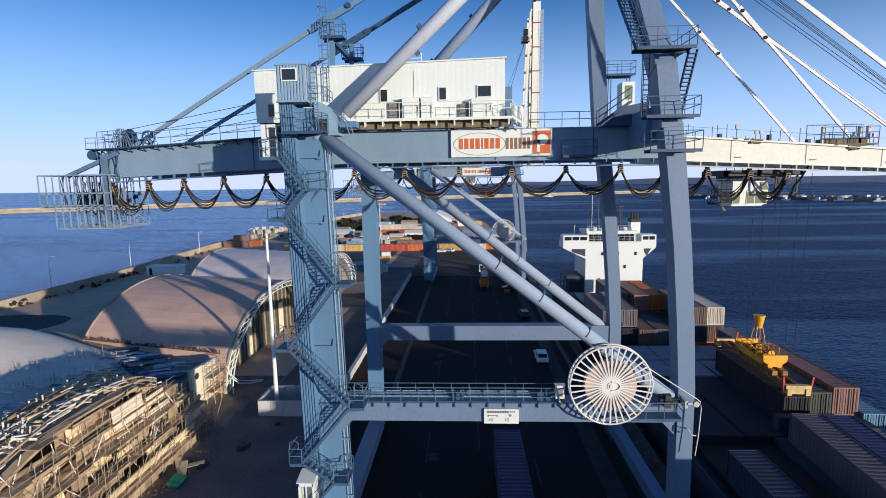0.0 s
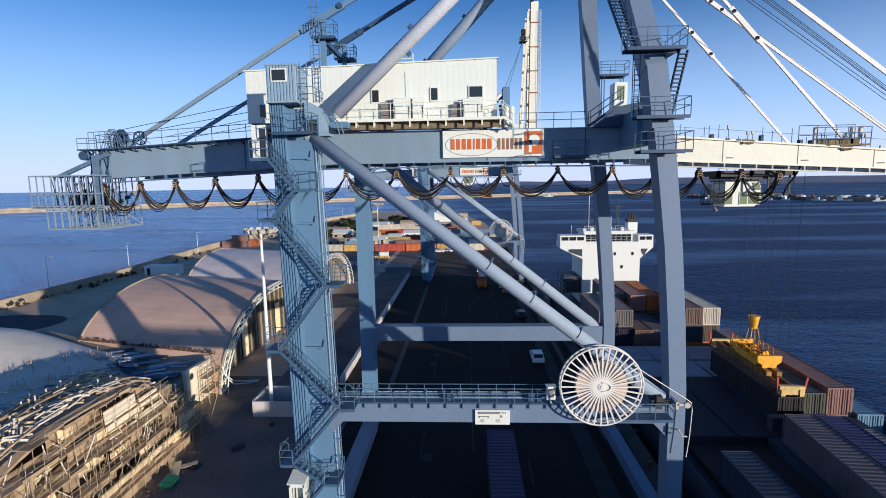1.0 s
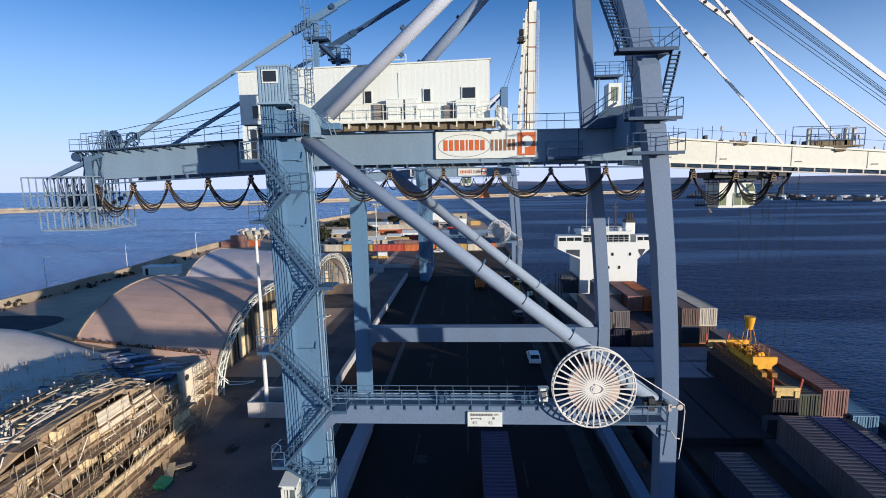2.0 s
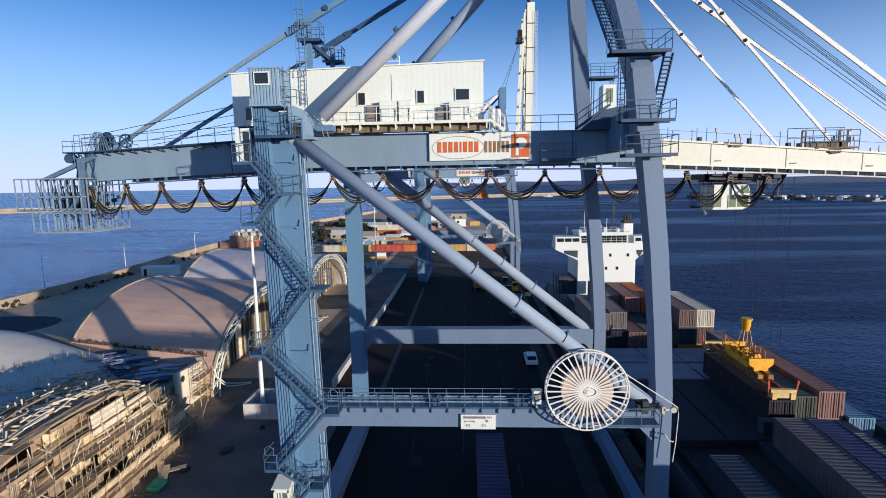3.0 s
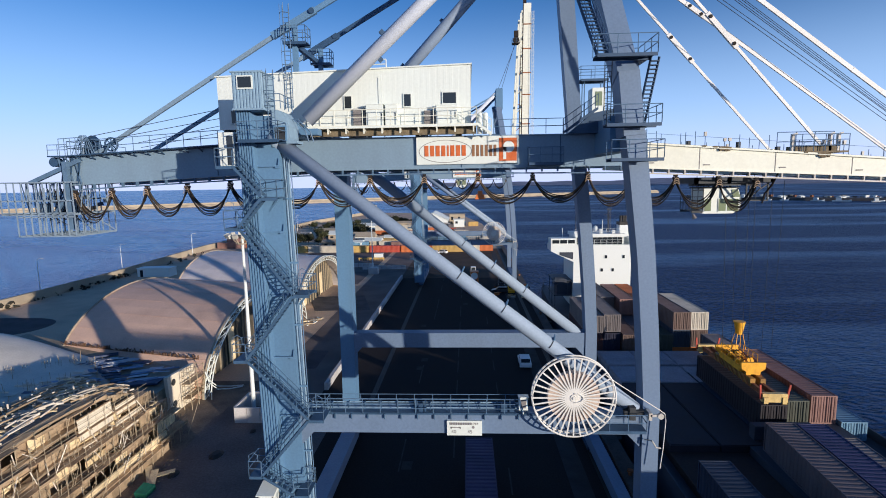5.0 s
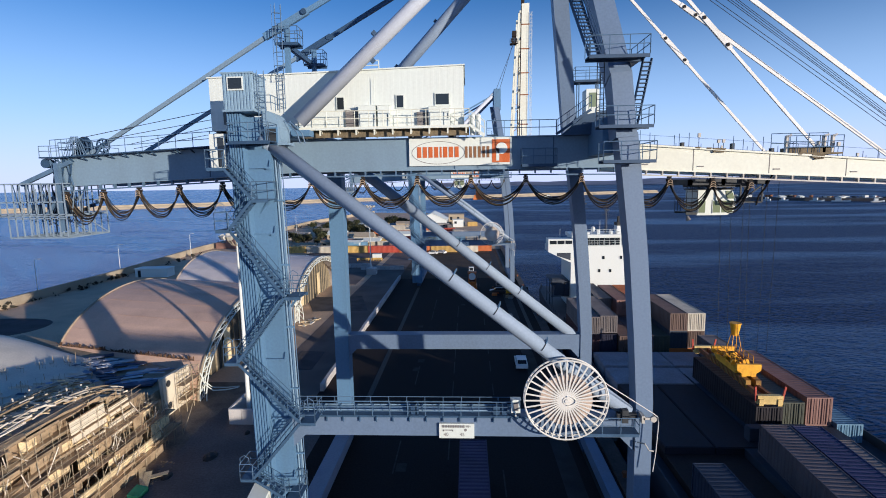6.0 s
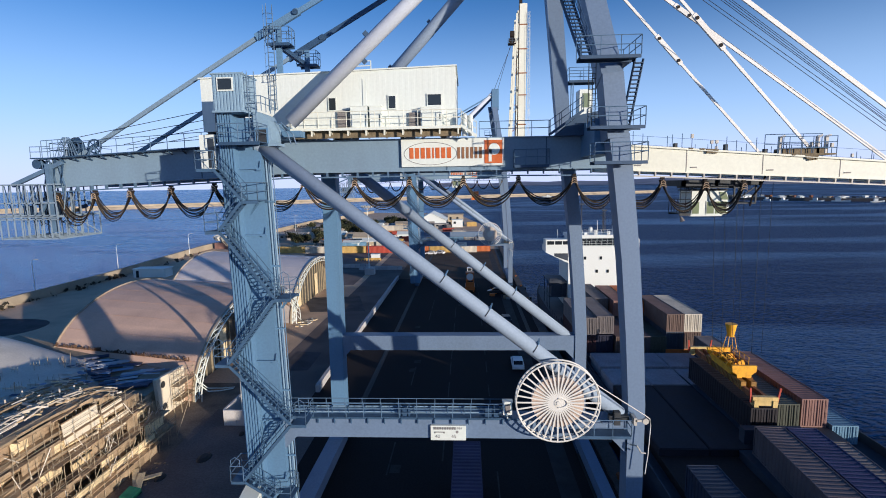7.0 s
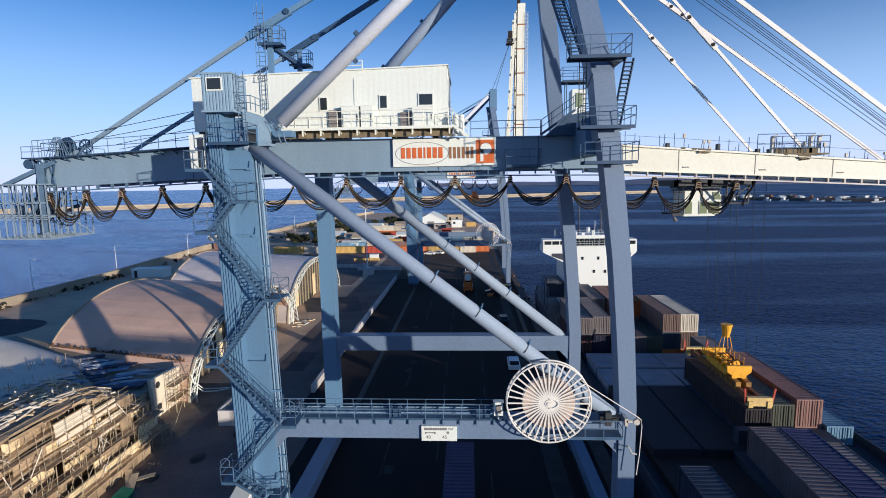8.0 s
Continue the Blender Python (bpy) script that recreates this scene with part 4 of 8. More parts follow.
def end_cage(c, o):
    """Open steel maintenance cage at the land end."""
    x0, x1, ya, yb, z0, z1 = -33.4, -27.6, o + 4.6, o + 9.0, 23.5, 27.65
    cg = part("end_cage", Geo(), None, c, "open steel maintenance cage")
    for j, x in enumerate(np.linspace(x0, x1, 11)):
        for y in (ya, ya + 2.4, yb):
            part("cage_post", Geo().beam((x, y, z0 + (0 if 1 < j else 1.7)), (x, y, z1), 0.07, 0.07, up=(0, 1, 0)), CAGEM, cg)
        part("cage_joist", Geo().beam((x, ya, z0 + 1.7), (x, yb, z0 + 1.7), 0.09, 0.14), CAGEM, cg)
        part("cage_joist", Geo().beam((x, ya, z1), (x, yb, z1), 0.07, 0.1), CAGEM, cg)
        if j > 1:
            part("cage_joist", Geo().beam((x, ya, z0), (x, yb, z0), 0.07, 0.1), CAGEM, cg)
        if j > 1:
            part("cage_post", Geo().beam((x + 0.22, ya + 1.2, z0 + (0 if j % 2 else 1.7)), (x + 0.22, ya + 1.2, z1 - 0.4 * (j % 3)), 0.05, 0.05, up=(0, 1, 0)), CAGEM, cg)
            part("cage_brace", Geo().beam((x, ya + 0.6, z0 + 1.7), (x + 0.5 * (1 - 2 * (j % 2)), ya + 0.6, z1), 0.05, 0.05), (CAGEM, BLUE_DK)[j % 2], cg)
            part("mesh_panel", Geo().beam((x, ya + 3.2, z0 + 2.0 + 0.3 * (j % 4)), (x + 0.55, ya + 3.2, z0 + 2.1 + 0.3 * (j % 4)), 0.05, 0.3), (BLUE_DK, CAGEM, DARK)[j % 3], cg)
        if 2 < j < 9:
            part("slack_cable", Geo().path([(x, ya + 1.8, z1 - 0.5), (x + 0.25, ya + 1.8, z0 + 1.6 + 0.2 * (j % 3)), (x + 0.65, ya + 1.8, z0 + 0.9 + 0.25 * (j % 2)), (x + 1.1, ya + 1.8, z0 + 1.7), (x + 1.3, ya + 1.8, z1 - 0.5)], 0.035, 5), CABLE, cg)
        if j % 3 == 0 and 1 < j < 10:
            part("cage_brace", Geo().beam((x, ya + 1.6, z0 + 1.8), (x + 1.2, ya + 1.6, z1), 0.06, 0.06), CAGEM, cg)
            part("cage_brace", Geo().beam((x + 0.6, yb, z0), (x, (ya + yb) / 2, z0 + 1.7), 0.06, 0.06), CAGEM, cg)
    for z, y in ((z0, ya), (z0 + 1.5, ya), (z0 + 1.8, ya), (z0 + 2.75, ya), (z1, ya), (z0 + 1.7, ya + 2.4), (z1, ya + 2.4), (z0, yb), (z0 + 1.7, yb), (z0 + 2.8, yb), (z1, yb)):
        part("cage_rail", Geo().beam((x0 + (1.3 if z < z0 + 1.6 else 0), y, z), (x1, y, z), 0.07, 0.1), CAGEM, cg)
    for j, x in enumerate((-31.8, -30.3, -29.2)):
        part("cable_box", Geo().box(x - 0.3, x + 0.3, ya + 2.0, ya + 2.6, z0 + 1.75, z0 + 2.5 + 0.2 * j), (BLUE_DK, DARK, CAGEM)[j], cg)
    part("cage_floor", Geo().box(x0, x1, ya, yb, z0 + 1.62, z0 + 1.68), CAGEM, c)
    g = Geo()
    g.beam((-31.4, o + 5.2, 27.6), (-27.2, o + 5.2, 29.3), 0.25, 0.3)
    g.beam((-28.2, o + 5.0, 24.0), (-28.2, o + 5.0, 29.2), 0.35, 0.35, up=(0, 1, 0))
    g.beam((-27.9, o + 5.0, 27.2), (-29.6, o + 5.0, 25.0), 0.2, 0.2)
    part("cage_hanger", g, RAILM, c)
    # rope sheaves on the girder's end
    for x, r, zc in ((-26.75, 0.6, 30.45), (-24.9, 0.5, 30.5)):
        sv = part("rope_sheave", Geo().path([(x + r * math.cos(2 * math.pi * k / 20), o + 5.7, zc + r * math.sin(2 * math.pi * k / 20)) for k in range(21)], 0.07, 6), BLUE_DK, c)
        for k in range(8):
            a = 2 * math.pi * k / 8
            part("spoke", Geo().beam((x, o + 5.7, zc), (x + r * math.cos(a), o + 5.7, zc + r * math.sin(a)), 0.06, 0.06, up=(0, 1, 0)), BLUE_DK, sv)
        for q in (-1, 1):
            part("sheave_leg", Geo().beam((x + q * r, o + 5.5, 29.75), (x, o + 5.5, zc), 0.1, 0.1), RAILM, sv)
    for k in range(9):                   # wire guard over the first sheave
        q = -1 + k / 4
        part("guard_wire", Geo().path([(-26.9 + 0.95 * q, o + 5.3, 29.7), (-26.9 + 0.6 * q, o + 5.35, 30.6), (-26.9 + 0.25 * q, o + 5.4, 31.2)], 0.03, 4), RAILM, c)
    part("guard_ring", Geo().path([(-27.7, o + 5.28, 30.2), (-26.9, o + 5.28, 30.25), (-26.1, o + 5.28, 30.2)], 0.03, 4).path([(-27.45, o + 5.3, 30.75), (-26.9, o + 5.3, 30.8), (-26.35, o + 5.3, 30.75)], 0.03, 4), RAILM, c)
    for k, y in enumerate((o + 5.6, o + 5.9, o + 11.5, o + 11.8)):
        part("rope", Geo().tube((-26.6, y, 31.1 - 0.4 * (k % 2)), (-16.2, y, 32.9 - 0.6 * (k % 2)), 0.025, 5), DARK, c)
    g = Geo().tube((-29.4, o + 5.3, 29.2), (-29.4, o + 5.9, 29.2), 0.36, 14)
    part("buffer", g, BLUE_DK, c)
    part("sheave_housing", Geo().loft([[(-27.6, y, 29.7), (-26.1, y, 29.7), (-26.35, y, 30.9), (-26.7, y, 31.25), (-27.1, y, 31.1)] for y in (o + 6.0, o + 6.5)]), BLUE_DK, c)
    for k in range(6):                   # bracing and pipes at the girder's land end
        x = -28.9 + 0.32 * k
        part("end_brace", Geo().beam((x, o + 5.3, 27.5), (x + 0.4 * (1 - 2 * (k % 2)), o + 5.3, 29.5), 0.08, 0.1), (BLUE_DK, RAILM)[k % 2], c)
    railing(c, [(-29.6, o + 5.1, 29.7), (-28.0, o + 5.1, 29.7)], 0.8, 0.9)
    part("end_walk", Geo().box(-29.6, -27.9, o + 5.0, o + 6.2, 29.58, 29.68), BLUE_DK, c)


DARKRUST = mat("dark_rust", (0.032, 0.026, 0.022), 0.8, 0, 0.2, spec=0.12)
STAYW = mat("stay_cream", (0.74, 0.725, 0.68), 0.55, 0, 0.08, 0.6, 6, 0.02, (0.38, 0.33, 0.25))
CLAMP = mat("clamp_tan", (0.42, 0.31, 0.20), 0.6, 0, 0.15, 3.0)
NEST = mat("brown_grime", (0.20, 0.16, 0.10), 0.95, 0, 0.25, 2.0)
SCAFW = mat("white_rail", (0.50, 0.47, 0.41), 0.5, 0, 0.1, 1.0)


def gantry_crane(o, raised, label, up=0.0):
    """A ship-to-shore crane; o: the near face of its near frame along the quay."""
    c = thing("gantry_crane", (2.4, o + 8.85, 0.0), label, "crane", "quayside cranes")
    leg_frame(c, o, 1.5, True, up)
    leg_frame(c, o + 16.3, 1.45, False, up)
    for ya, yb, nm in ((o + 5.5, o + 6.7, "main_girder"), (o + 11.0, o + 12.2, "main_girder")):
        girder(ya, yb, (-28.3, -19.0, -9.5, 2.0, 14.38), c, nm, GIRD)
    for x in (-28.2, -20, -3, 5.5):
        part("girder_tie", Geo().box(x, x + 0.5, o + 6.7, o + 11.0, low_z(x) + 0.4, low_z(x) + 1.5), BLUE, c)
    # walkways along the girder
    for a, b in ((-28.3, -19.0), (-19.0, -13.6), (4.6, 9.7)):
        railing(c, [(a, o + 5.45, top_z(a) + 0.1), (b, o + 5.45, top_z(b) + 0.1)], 1.1, 1.3)
    railing(c, [(-28.4, o + 4.8, top_z(-28.4) + 0.1), (-26.6, o + 4.8, top_z(-26.6) + 0.1)], 1.25, 0.5)
    railing(c, [(-28.3, o + 5.45, top_z(-28.3) + 0.1), (-28.3, o + 12.2, top_z(-28.3) + 0.1)], 1.1, 1.3)
    g = Geo()
    for x in (-16.5, -11.0, 2.2, 9.5):
        g.box(x - 0.03, x + 0.03, o + 5.46, o + 5.5, low_z(x), top_z(x))
    part("girder_seam", g, BLUE_DK, c)
    for a, b in ((-28.6, -19.0), (-19.0, -13.4)):
        part("girder_walkway", Geo().beam((a, o + 5.1, top_z(a) + 0.04), (b, o + 5.1, top_z(b) + 0.04), 0.75, 0.08), BLUE_DK, c)
        n = int((b - a) / 1.1)
        for k in range(n):
            x = a + 0.3 + k * 1.1
            part("walkway_bracket", Geo().beam((x, o + 4.8, top_z(x)), (x, o + 5.48, top_z(x) - 0.3), 0.06, 0.08), BLUE_DK, c)
    # festoon track
    yt = o + 5.3
    xs = [-28.3, -19, -9.5, 2, 14.4] + ([] if raised else [23, 38, 50])
    for a, b in zip(xs, xs[1:]):
        part("festoon_track", Geo().beam((a, yt, low_z(a) - 0.42), (b, yt, low_z(b) - 0.42), 0.12, 0.1), RAILM if raised or a < 14 else SCAFW, c)
    tb = Geo().box(-0.05, 0.05, -0.05, 0.2, -0.4, -0.08)
    tbm = {False: tb.mesh("track_bracket", RAILM), True: tb.mesh("track_bracket", SCAFW)}
    x = -27.5
    while x < xs[-1]:
        piece("track_bracket", tbm[x > 14 and not raised], c, Matrix.Translation((x, yt, low_z(x))))
        x += 1.15
    fx = [-27.9, -24.95, -22.1, -18.9, -15.5, -12.1, -8.6, -4.7, -0.6, 3.4, 7.45, 11.5, 14.75, 17.85, 20.9, 23.6] if not raised else list(np.linspace(-27, 13, 13))
    festoon(c, yt, fx, 2.05, 0.036 if not raised else 0.06, 8 if not raised else 4, CABLE)
    # sign on the girder
    s = part("sign_board", Geo().box(-1.15, 6.4, o + 5.28, o + 5.42, 28.5, 30.5), WHITE, c, "white name board with orange and brown lettering bars")
    yb = o + 5.28
    for k in range(40):
        a, b = 2 * math.pi * k / 40, 2 * math.pi * (k + 1) / 40
        part("oval_line", Geo().beam((1.0 + 1.95 * math.cos(a), yb - 0.012, 29.45 + 0.82 * math.sin(a)), (1.0 + 1.95 * math.cos(b), yb - 0.012, 29.45 + 0.82 * math.sin(b)), 0.02, 0.035), HATCH, s)
    bars(s, -0.55, yb, 29.1, (0.3, 0.3, 0.3, 0.3, 0.13, 0.3, 0.3, 0.3), 0.78, RED, 0.12)
    bars(s, 2.98, yb, 29.05, (0.2,) * 6, 0.82, BROWNT, 0.12)
    part("emblem", Geo().box(4.98, 6.28, yb - 0.03, yb, 28.68, 30.35), RED, s, "orange square emblem with a white disc")
    part("emblem_disc", Geo().tube((5.68, yb - 0.05, 29.7), (5.68, yb - 0.02, 29.7), 0.42, 24).box(5.28, 5.5, yb - 0.05, yb - 0.03, 28.8, 29.7), WHITE, s)
    # sign on the sill beam
    zs = -0.3 + up
    s = part("sign_board", Geo().box(1.05, 3.45, o - 0.08, o + 0.1, 10.2 + zs, 11.25 + zs), WHITE, c, "white load plate with grey figures")
    bars(s, 1.25, o - 0.08, 10.98 + zs, (0.16, 0.16, 0.14, 0.12, 0.16, 0.1, 0.16, 0.12, 0.14), 0.16, HATCH, 0.03)
    part("spreader_mark", Geo().box(1.3, 2.0, o - 0.1, o - 0.08, 10.76 + zs, 10.82 + zs).box(1.3, 1.38, o - 0.1, o - 0.08, 10.7 + zs, 10.82 + zs).box(1.92, 2.0, o - 0.1, o - 0.08, 10.7 + zs, 10.82 + zs), HATCH, s)
    part("hook_mark", Geo().tube((2.85, o - 0.1, 10.8 + zs), (2.85, o - 0.08, 10.8 + zs), 0.1, 8), HATCH, s)
    if not raised:
        for txt, x, z, sz in (("1984", 2.72, 10.98, 0.24), ("40", 1.35, 10.36, 0.34), ("45", 2.45, 10.36, 0.34)):
            cu = bpy.data.curves.new("figure", "FONT")
            cu.body, cu.size, cu.extrude = txt, sz, 0.004
            cu.materials.append(HATCH)
            t = new("figure", cu)
            t.parent = s
            t.matrix_basis = pose(x, o - 0.088, z + zs, 90, 0, 0)
    # walkway on the sill beam
    zt = 11.45 + up
    part("walkway", Geo().box(-8.9, 6.6, o + 0.05, o + 0.85, zt - 0.04, zt).box(-8.9, 13.7, o + 0.0, o + 0.08, zt - 0.12, zt - 0.04), STAIRB, c)
    railing(c, [(-7.2, o + 0.02, zt), (6.2, o + 0.02, zt)], 1.0, 1.25, None, 0.026, (1.0, 0.66, 0.33))
    railing(c, [(-8.9, o + 0.85, zt), (6.4, o + 0.85, zt)], 1.0, 1.25, None, 0.026, (1.0, 0.66, 0.33))
    for k in range(3):
        zk = zt + 0.14 + 0.17 * k
        part("conduit", Geo().tube((-8.5, o + 0.6 + 0.07 * k, zk), (6.3, o + 0.6 + 0.07 * k, zk), 0.045, 8), (PALE, RAILM, PALE)[k], c)
    for k in range(13):
        x = -8.2 + k * 1.15
        part("pipe_support", Geo().box(x, x + 0.06, o + 0.55, o + 0.8, zt, zt + 0.56), STAIRB, c)
        part("walkway_bracket", Geo().box(x + 0.3, x + 0.36, o - 0.06, o + 0.1, zt - 0.42, zt - 0.04), STAIRB, c)
    for x, w, h in ((-1.15, 0.12, 0.75), (-0.9, 0.3, 0.5), (-0.5, 0.12, 0.75), (4.7, 0.5, 0.6), (5.35, 0.35, 0.8)):
        part("valve_box", Geo().box(x, x + w, o + 0.25, o + 0.5, zt, zt + h), BLUE_DK, c)
    deck(c, 10.6, 14.2, o - 0.95, o - 0.02, 10.75 + up, "se", STAIRB)
    box = part("control_box", Geo().box(5.95, 6.55, o - 0.2, o + 0.2, zt + 0.35, zt + 1.25).box(5.9, 6.6, o - 0.25, o + 0.25, zt + 1.25, zt + 1.3).box(6.2, 6.3, o - 0.05, o + 0.05, zt, zt + 0.35), WHITE, c, "white control box on a post")
    part("panel", Geo().box(6.08, 6.42, o - 0.22, o - 0.2, zt + 0.5, zt + 1.1), HATCH, box)
    cable_reel(c, 9.45, o - 0.95, 13.05 + 1.1 * up, 2.7 + 0.3 * up)
    part("reel_bracket", Geo().beam((9.45, o - 0.2, 13.0), (9.45, o + 0.5, 11.5), 0.5, 0.5).box(8.9, 10.0, o + 0.05, o + 0.9, 11.5, 12.6), BLUE_DK, c)
    g = Geo().path([(11.4, o - 0.7, 14.6), (12.2, o - 0.7, 14.0), (15.1, o - 0.7, 12.1), (15.42, o - 0.7, 11.85), (15.5, o - 0.7, 11.4), (15.4, o - 0.7, 9.4), (15.25, o - 0.7, 8.0)], 0.035)
    part("power_cable", g, WHITE_R, c, "white power cable leading down to the quay")
    part("guide_head", Geo().box(14.5, 15.0, o - 0.75, o - 0.65, 11.65, 11.8).tube((15.15, o - 0.8, 11.7), (15.15, o - 0.6, 11.7), 0.2, 14).box(14.4, 14.6, o - 0.75, o, 11.4, 11.9), SCAFW, c)
    part("guide_arm", Geo().path([(14.4, o - 0.1, 9.75), (14.75, o - 0.5, 9.85), (14.95, o - 0.7, 9.5), (15.25, o - 0.7, 9.45)], 0.05, 6), SCAFW, c)
    part("cable_clamp", Geo().box(13.2, 13.6, o - 0.55, o - 0.05, 11.3, 12.2).box(12.9, 14.2, o - 0.45, o - 0.05, 11.6, 11.9), DARK, c)
    stair_tower(c, o)
    elevator(c, o, not raised)
    machinery_house(c, o)
    upper_works(c, o)
    end_cage(c, o)
    boom(c, o, raised)
    forestays(c, o, raised)
    return c


def trolley(o):
    x0, y0 = 20.4, o + 8.4
    t = thing("trolley", (22.5, o + 9, 24.3), "crane trolley with a cream operator cab under the boom", "trolley")
    g = Geo()
    for x in (20.0, 22.4, 25.6):
        g.box(x, x + 0.25, o + 6.9, o + 10.8, 26.75, 27.2)
    for y in (o + 6.9, o + 10.6):
        g.box(20.0, 25.8, y, y + 0.25, 26.75, 27.2)
    g.box(21.0, 24.8, o + 7.4, o + 10.4, 26.55, 26.75)
    for x in (24.0, 25.6):
        for y in (o + 7.2, o + 9.6):
            g.beam((x, y, 25.4), (x, y, 26.8), 0.1, 0.1, up=(0, 1, 0))
        g.beam((x, o + 7.2, 25.4), (x, o + 9.6, 25.4), 0.1, 0.1)
    g.beam((24.0, o + 7.2, 25.5), (25.6, o + 7.2, 26.7), 0.08, 0.08).beam((24.0, o + 7.2, 25.4), (25.6, o + 7.2, 25.4), 0.1, 0.1)
    for x in (21.0, 21.6, 22.2, 22.8):
        g.beam((x, o + 8.2, 26.45), (x, o + 8.2, 27.0), 0.06, 0.06, up=(0, 1, 0))
    part("frame", g, DARK, t)
    railing(t, [(20.6, o + 8.0, 26.5), (25.6, o + 8.0, 26.5)], 0.9, 0.6, DARK, 0.025)
    part("hose", Geo().path([(25.3, o + 5.6, 27.4), (25.35, o + 6.3, 26.6), (25.2, o + 6.9, 25.9), (25.22, o + 7.2, 25.2)], 0.07, 6), DARKRUST, t)
    # cab with bevelled nose
    p = [(21.35, 24.35), (23.7, 24.35), (24.2, 24.7), (24.35, 25.4), (24.0, 26.35), (21.35, 26.35)]
    g = Geo()
    ya, yb = y0, y0 + 2.2
    i = len(g.v)
    g.v += [(x, ya, z) for x, z in p] + [(x, yb, z) for x, z in p]
    n = len(p)
    g.f += [tuple(i + k for k in range(n)), tuple(i + n + k for k in reversed(range(n)))] + [(i + k, i + n + k, i + n + (k + 1) % n, i + (k + 1) % n) for k in range(n)]
    cab = part("cab", g, WHITE, t, "cream painted operator cab")
    for xs in ((21.45, 21.95), (22.55, 23.1), (23.2, 24.05)):
        w = part("window", Geo().box(xs[0] - 0.05, xs[1] + 0.05, ya - 0.05, ya - 0.01, 24.5, 25.55), WHITE, cab)
        part("pane", Geo().box(xs[0], xs[1], ya - 0.07, ya - 0.05, 24.56, 25.5), CABGLASS, w)
    part("pane", Geo().hexa([(23.6, ya - 0.05, 25.65), (24.2, ya - 0.05, 25.65), (24.2, ya - 0.01, 25.65), (23.6, ya - 0.01, 25.65), (23.5, ya - 0.05, 26.25), (23.95, ya - 0.05, 26.25), (23.95, ya - 0.01, 26.25), (23.5, ya - 0.01, 26.25)]), CABGLASS, cab)
    part("roof_rack", Geo().box(21.2, 24.1, ya - 0.1, yb + 0.1, 26.35, 26.45), DARK, cab)
    deck(t, 20.5, 21.35, ya, yb, 24.6, "sw", DARK, "cab_platform", 0.5, DARK)
    railing(t, [(20.5, ya, 25.7), (21.35, ya, 25.7)], 1.0, 0.4, DARK)
    lamp = part("floodlight", Geo().tube((20.7, ya + 0.2, 24.3), (20.8, ya + 0.1, 23.95), 0.08, 10, 0.19), HATCH, t, "grey floodlight under the cab")
    for x, xe, y in ((23.5, 26.6, o + 9.0), (24.4, 27.5, o + 9.1), (25.3, 28.4, o + 9.0), (25.9, 29.1, o + 9.2), (27.0, 30.1, o + 8.8), (28.0, 31.1, o + 9.0)):
        part("hoist_rope", Geo().tube((x - 0.1, y, 26.9), (xe, y + 5.4, 11.0), 0.02, 5), DARK, t, "thin dark hoist rope")
    return t


gantry_crane(33.0, False, "blue steel ship-to-shore crane with a white boom lowered over the ship")
gantry_crane(130.2, True, "blue steel ship-to-shore crane with its white boom folded upright", 0.8)
trolley(33.0)


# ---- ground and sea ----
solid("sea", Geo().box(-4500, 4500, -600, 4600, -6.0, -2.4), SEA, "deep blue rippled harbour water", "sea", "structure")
OUT = [(17.8, -90), (17.8, 212), (12, 330), (-6, 440), (-84, 470), (-108, 345), (-112, 205), (-106, 143), (-106, 98), (-112, -90)]
g = Geo()
g.loft([[(x, y, z) for x, y in OUT] for z in (-5.0, 0.0)])
solid("ground", g, DIRT, "dusty brown harbour yard ground", "ground", "structure")
g = Geo()
edge = [(-27.4, -13.2, -89.9)] + [(-27.3 + 0.9 * noise.noise((y * 0.16, 2.0, 0)) + 0.4 * noise.noise((y * 0.7, 5.0, 0)), -13.2, y) for y in range(-10, 59)] + [(-25.6, -16.7, 58.01), (-25.6, -16.7, 204.0)]
g.loft([[(a, y, 0.0), (b, y, 0.0), (b, y, 0.02), (a, y, 0.02)] for a, b, y in edge])
solid("dirt_strip", Geo().box(-33.5, -25.7, -10.0, 66.0, 0.0, 0.012), mat("trodden_dirt", (0.235, 0.185, 0.135), 0.95, 0, 0.3, 0.5, 5, 0.25, (0.13, 0.105, 0.085)), "trodden brown earth along the unfinished building", "pavement", "structure")
solid("yard_strip", g, YARD, "dusty grey-brown asphalt strip before the warehouses", "pavement", "structure")
# shadow and sunlight put into two apron colours, split where the ship's shadow ends
solid("far_apron", Geo().box(-16.7, 16.6, 141.0, 204.0, 0.0, 0.02), mat("worn_apron", (0.115, 0.085, 0.062), 0.95, 0, 0.25, 0.12, 5, 0.15, (0.06, 0.048, 0.04), spec=0.1), "worn brownish apron at the quay's far end", "pavement", "structure")
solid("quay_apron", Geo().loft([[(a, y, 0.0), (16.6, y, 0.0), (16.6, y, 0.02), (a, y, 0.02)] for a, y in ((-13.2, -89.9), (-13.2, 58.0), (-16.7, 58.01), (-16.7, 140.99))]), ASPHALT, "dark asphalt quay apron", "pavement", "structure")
solid("yard_pavement", Geo().box(-60, -27.5, 133, 204.0, 0.0, 0.015), YARD, "dark asphalt yard beside the warehouses", "pavement", "structure")
# far darker than CONC: the quay edge's shade sits in its colour
solid("quay_edge", Geo().box(16.6, 18.1, -89.8, 211, -4.9, 0.28), mat("stained_concrete", (0.10, 0.088, 0.08), 0.9, 0, 0.25, 0.5, 6, 0.12, (0.055, 0.048, 0.045)), "dark stained concrete quay edge with a raised kerb", "kerb", "structure")
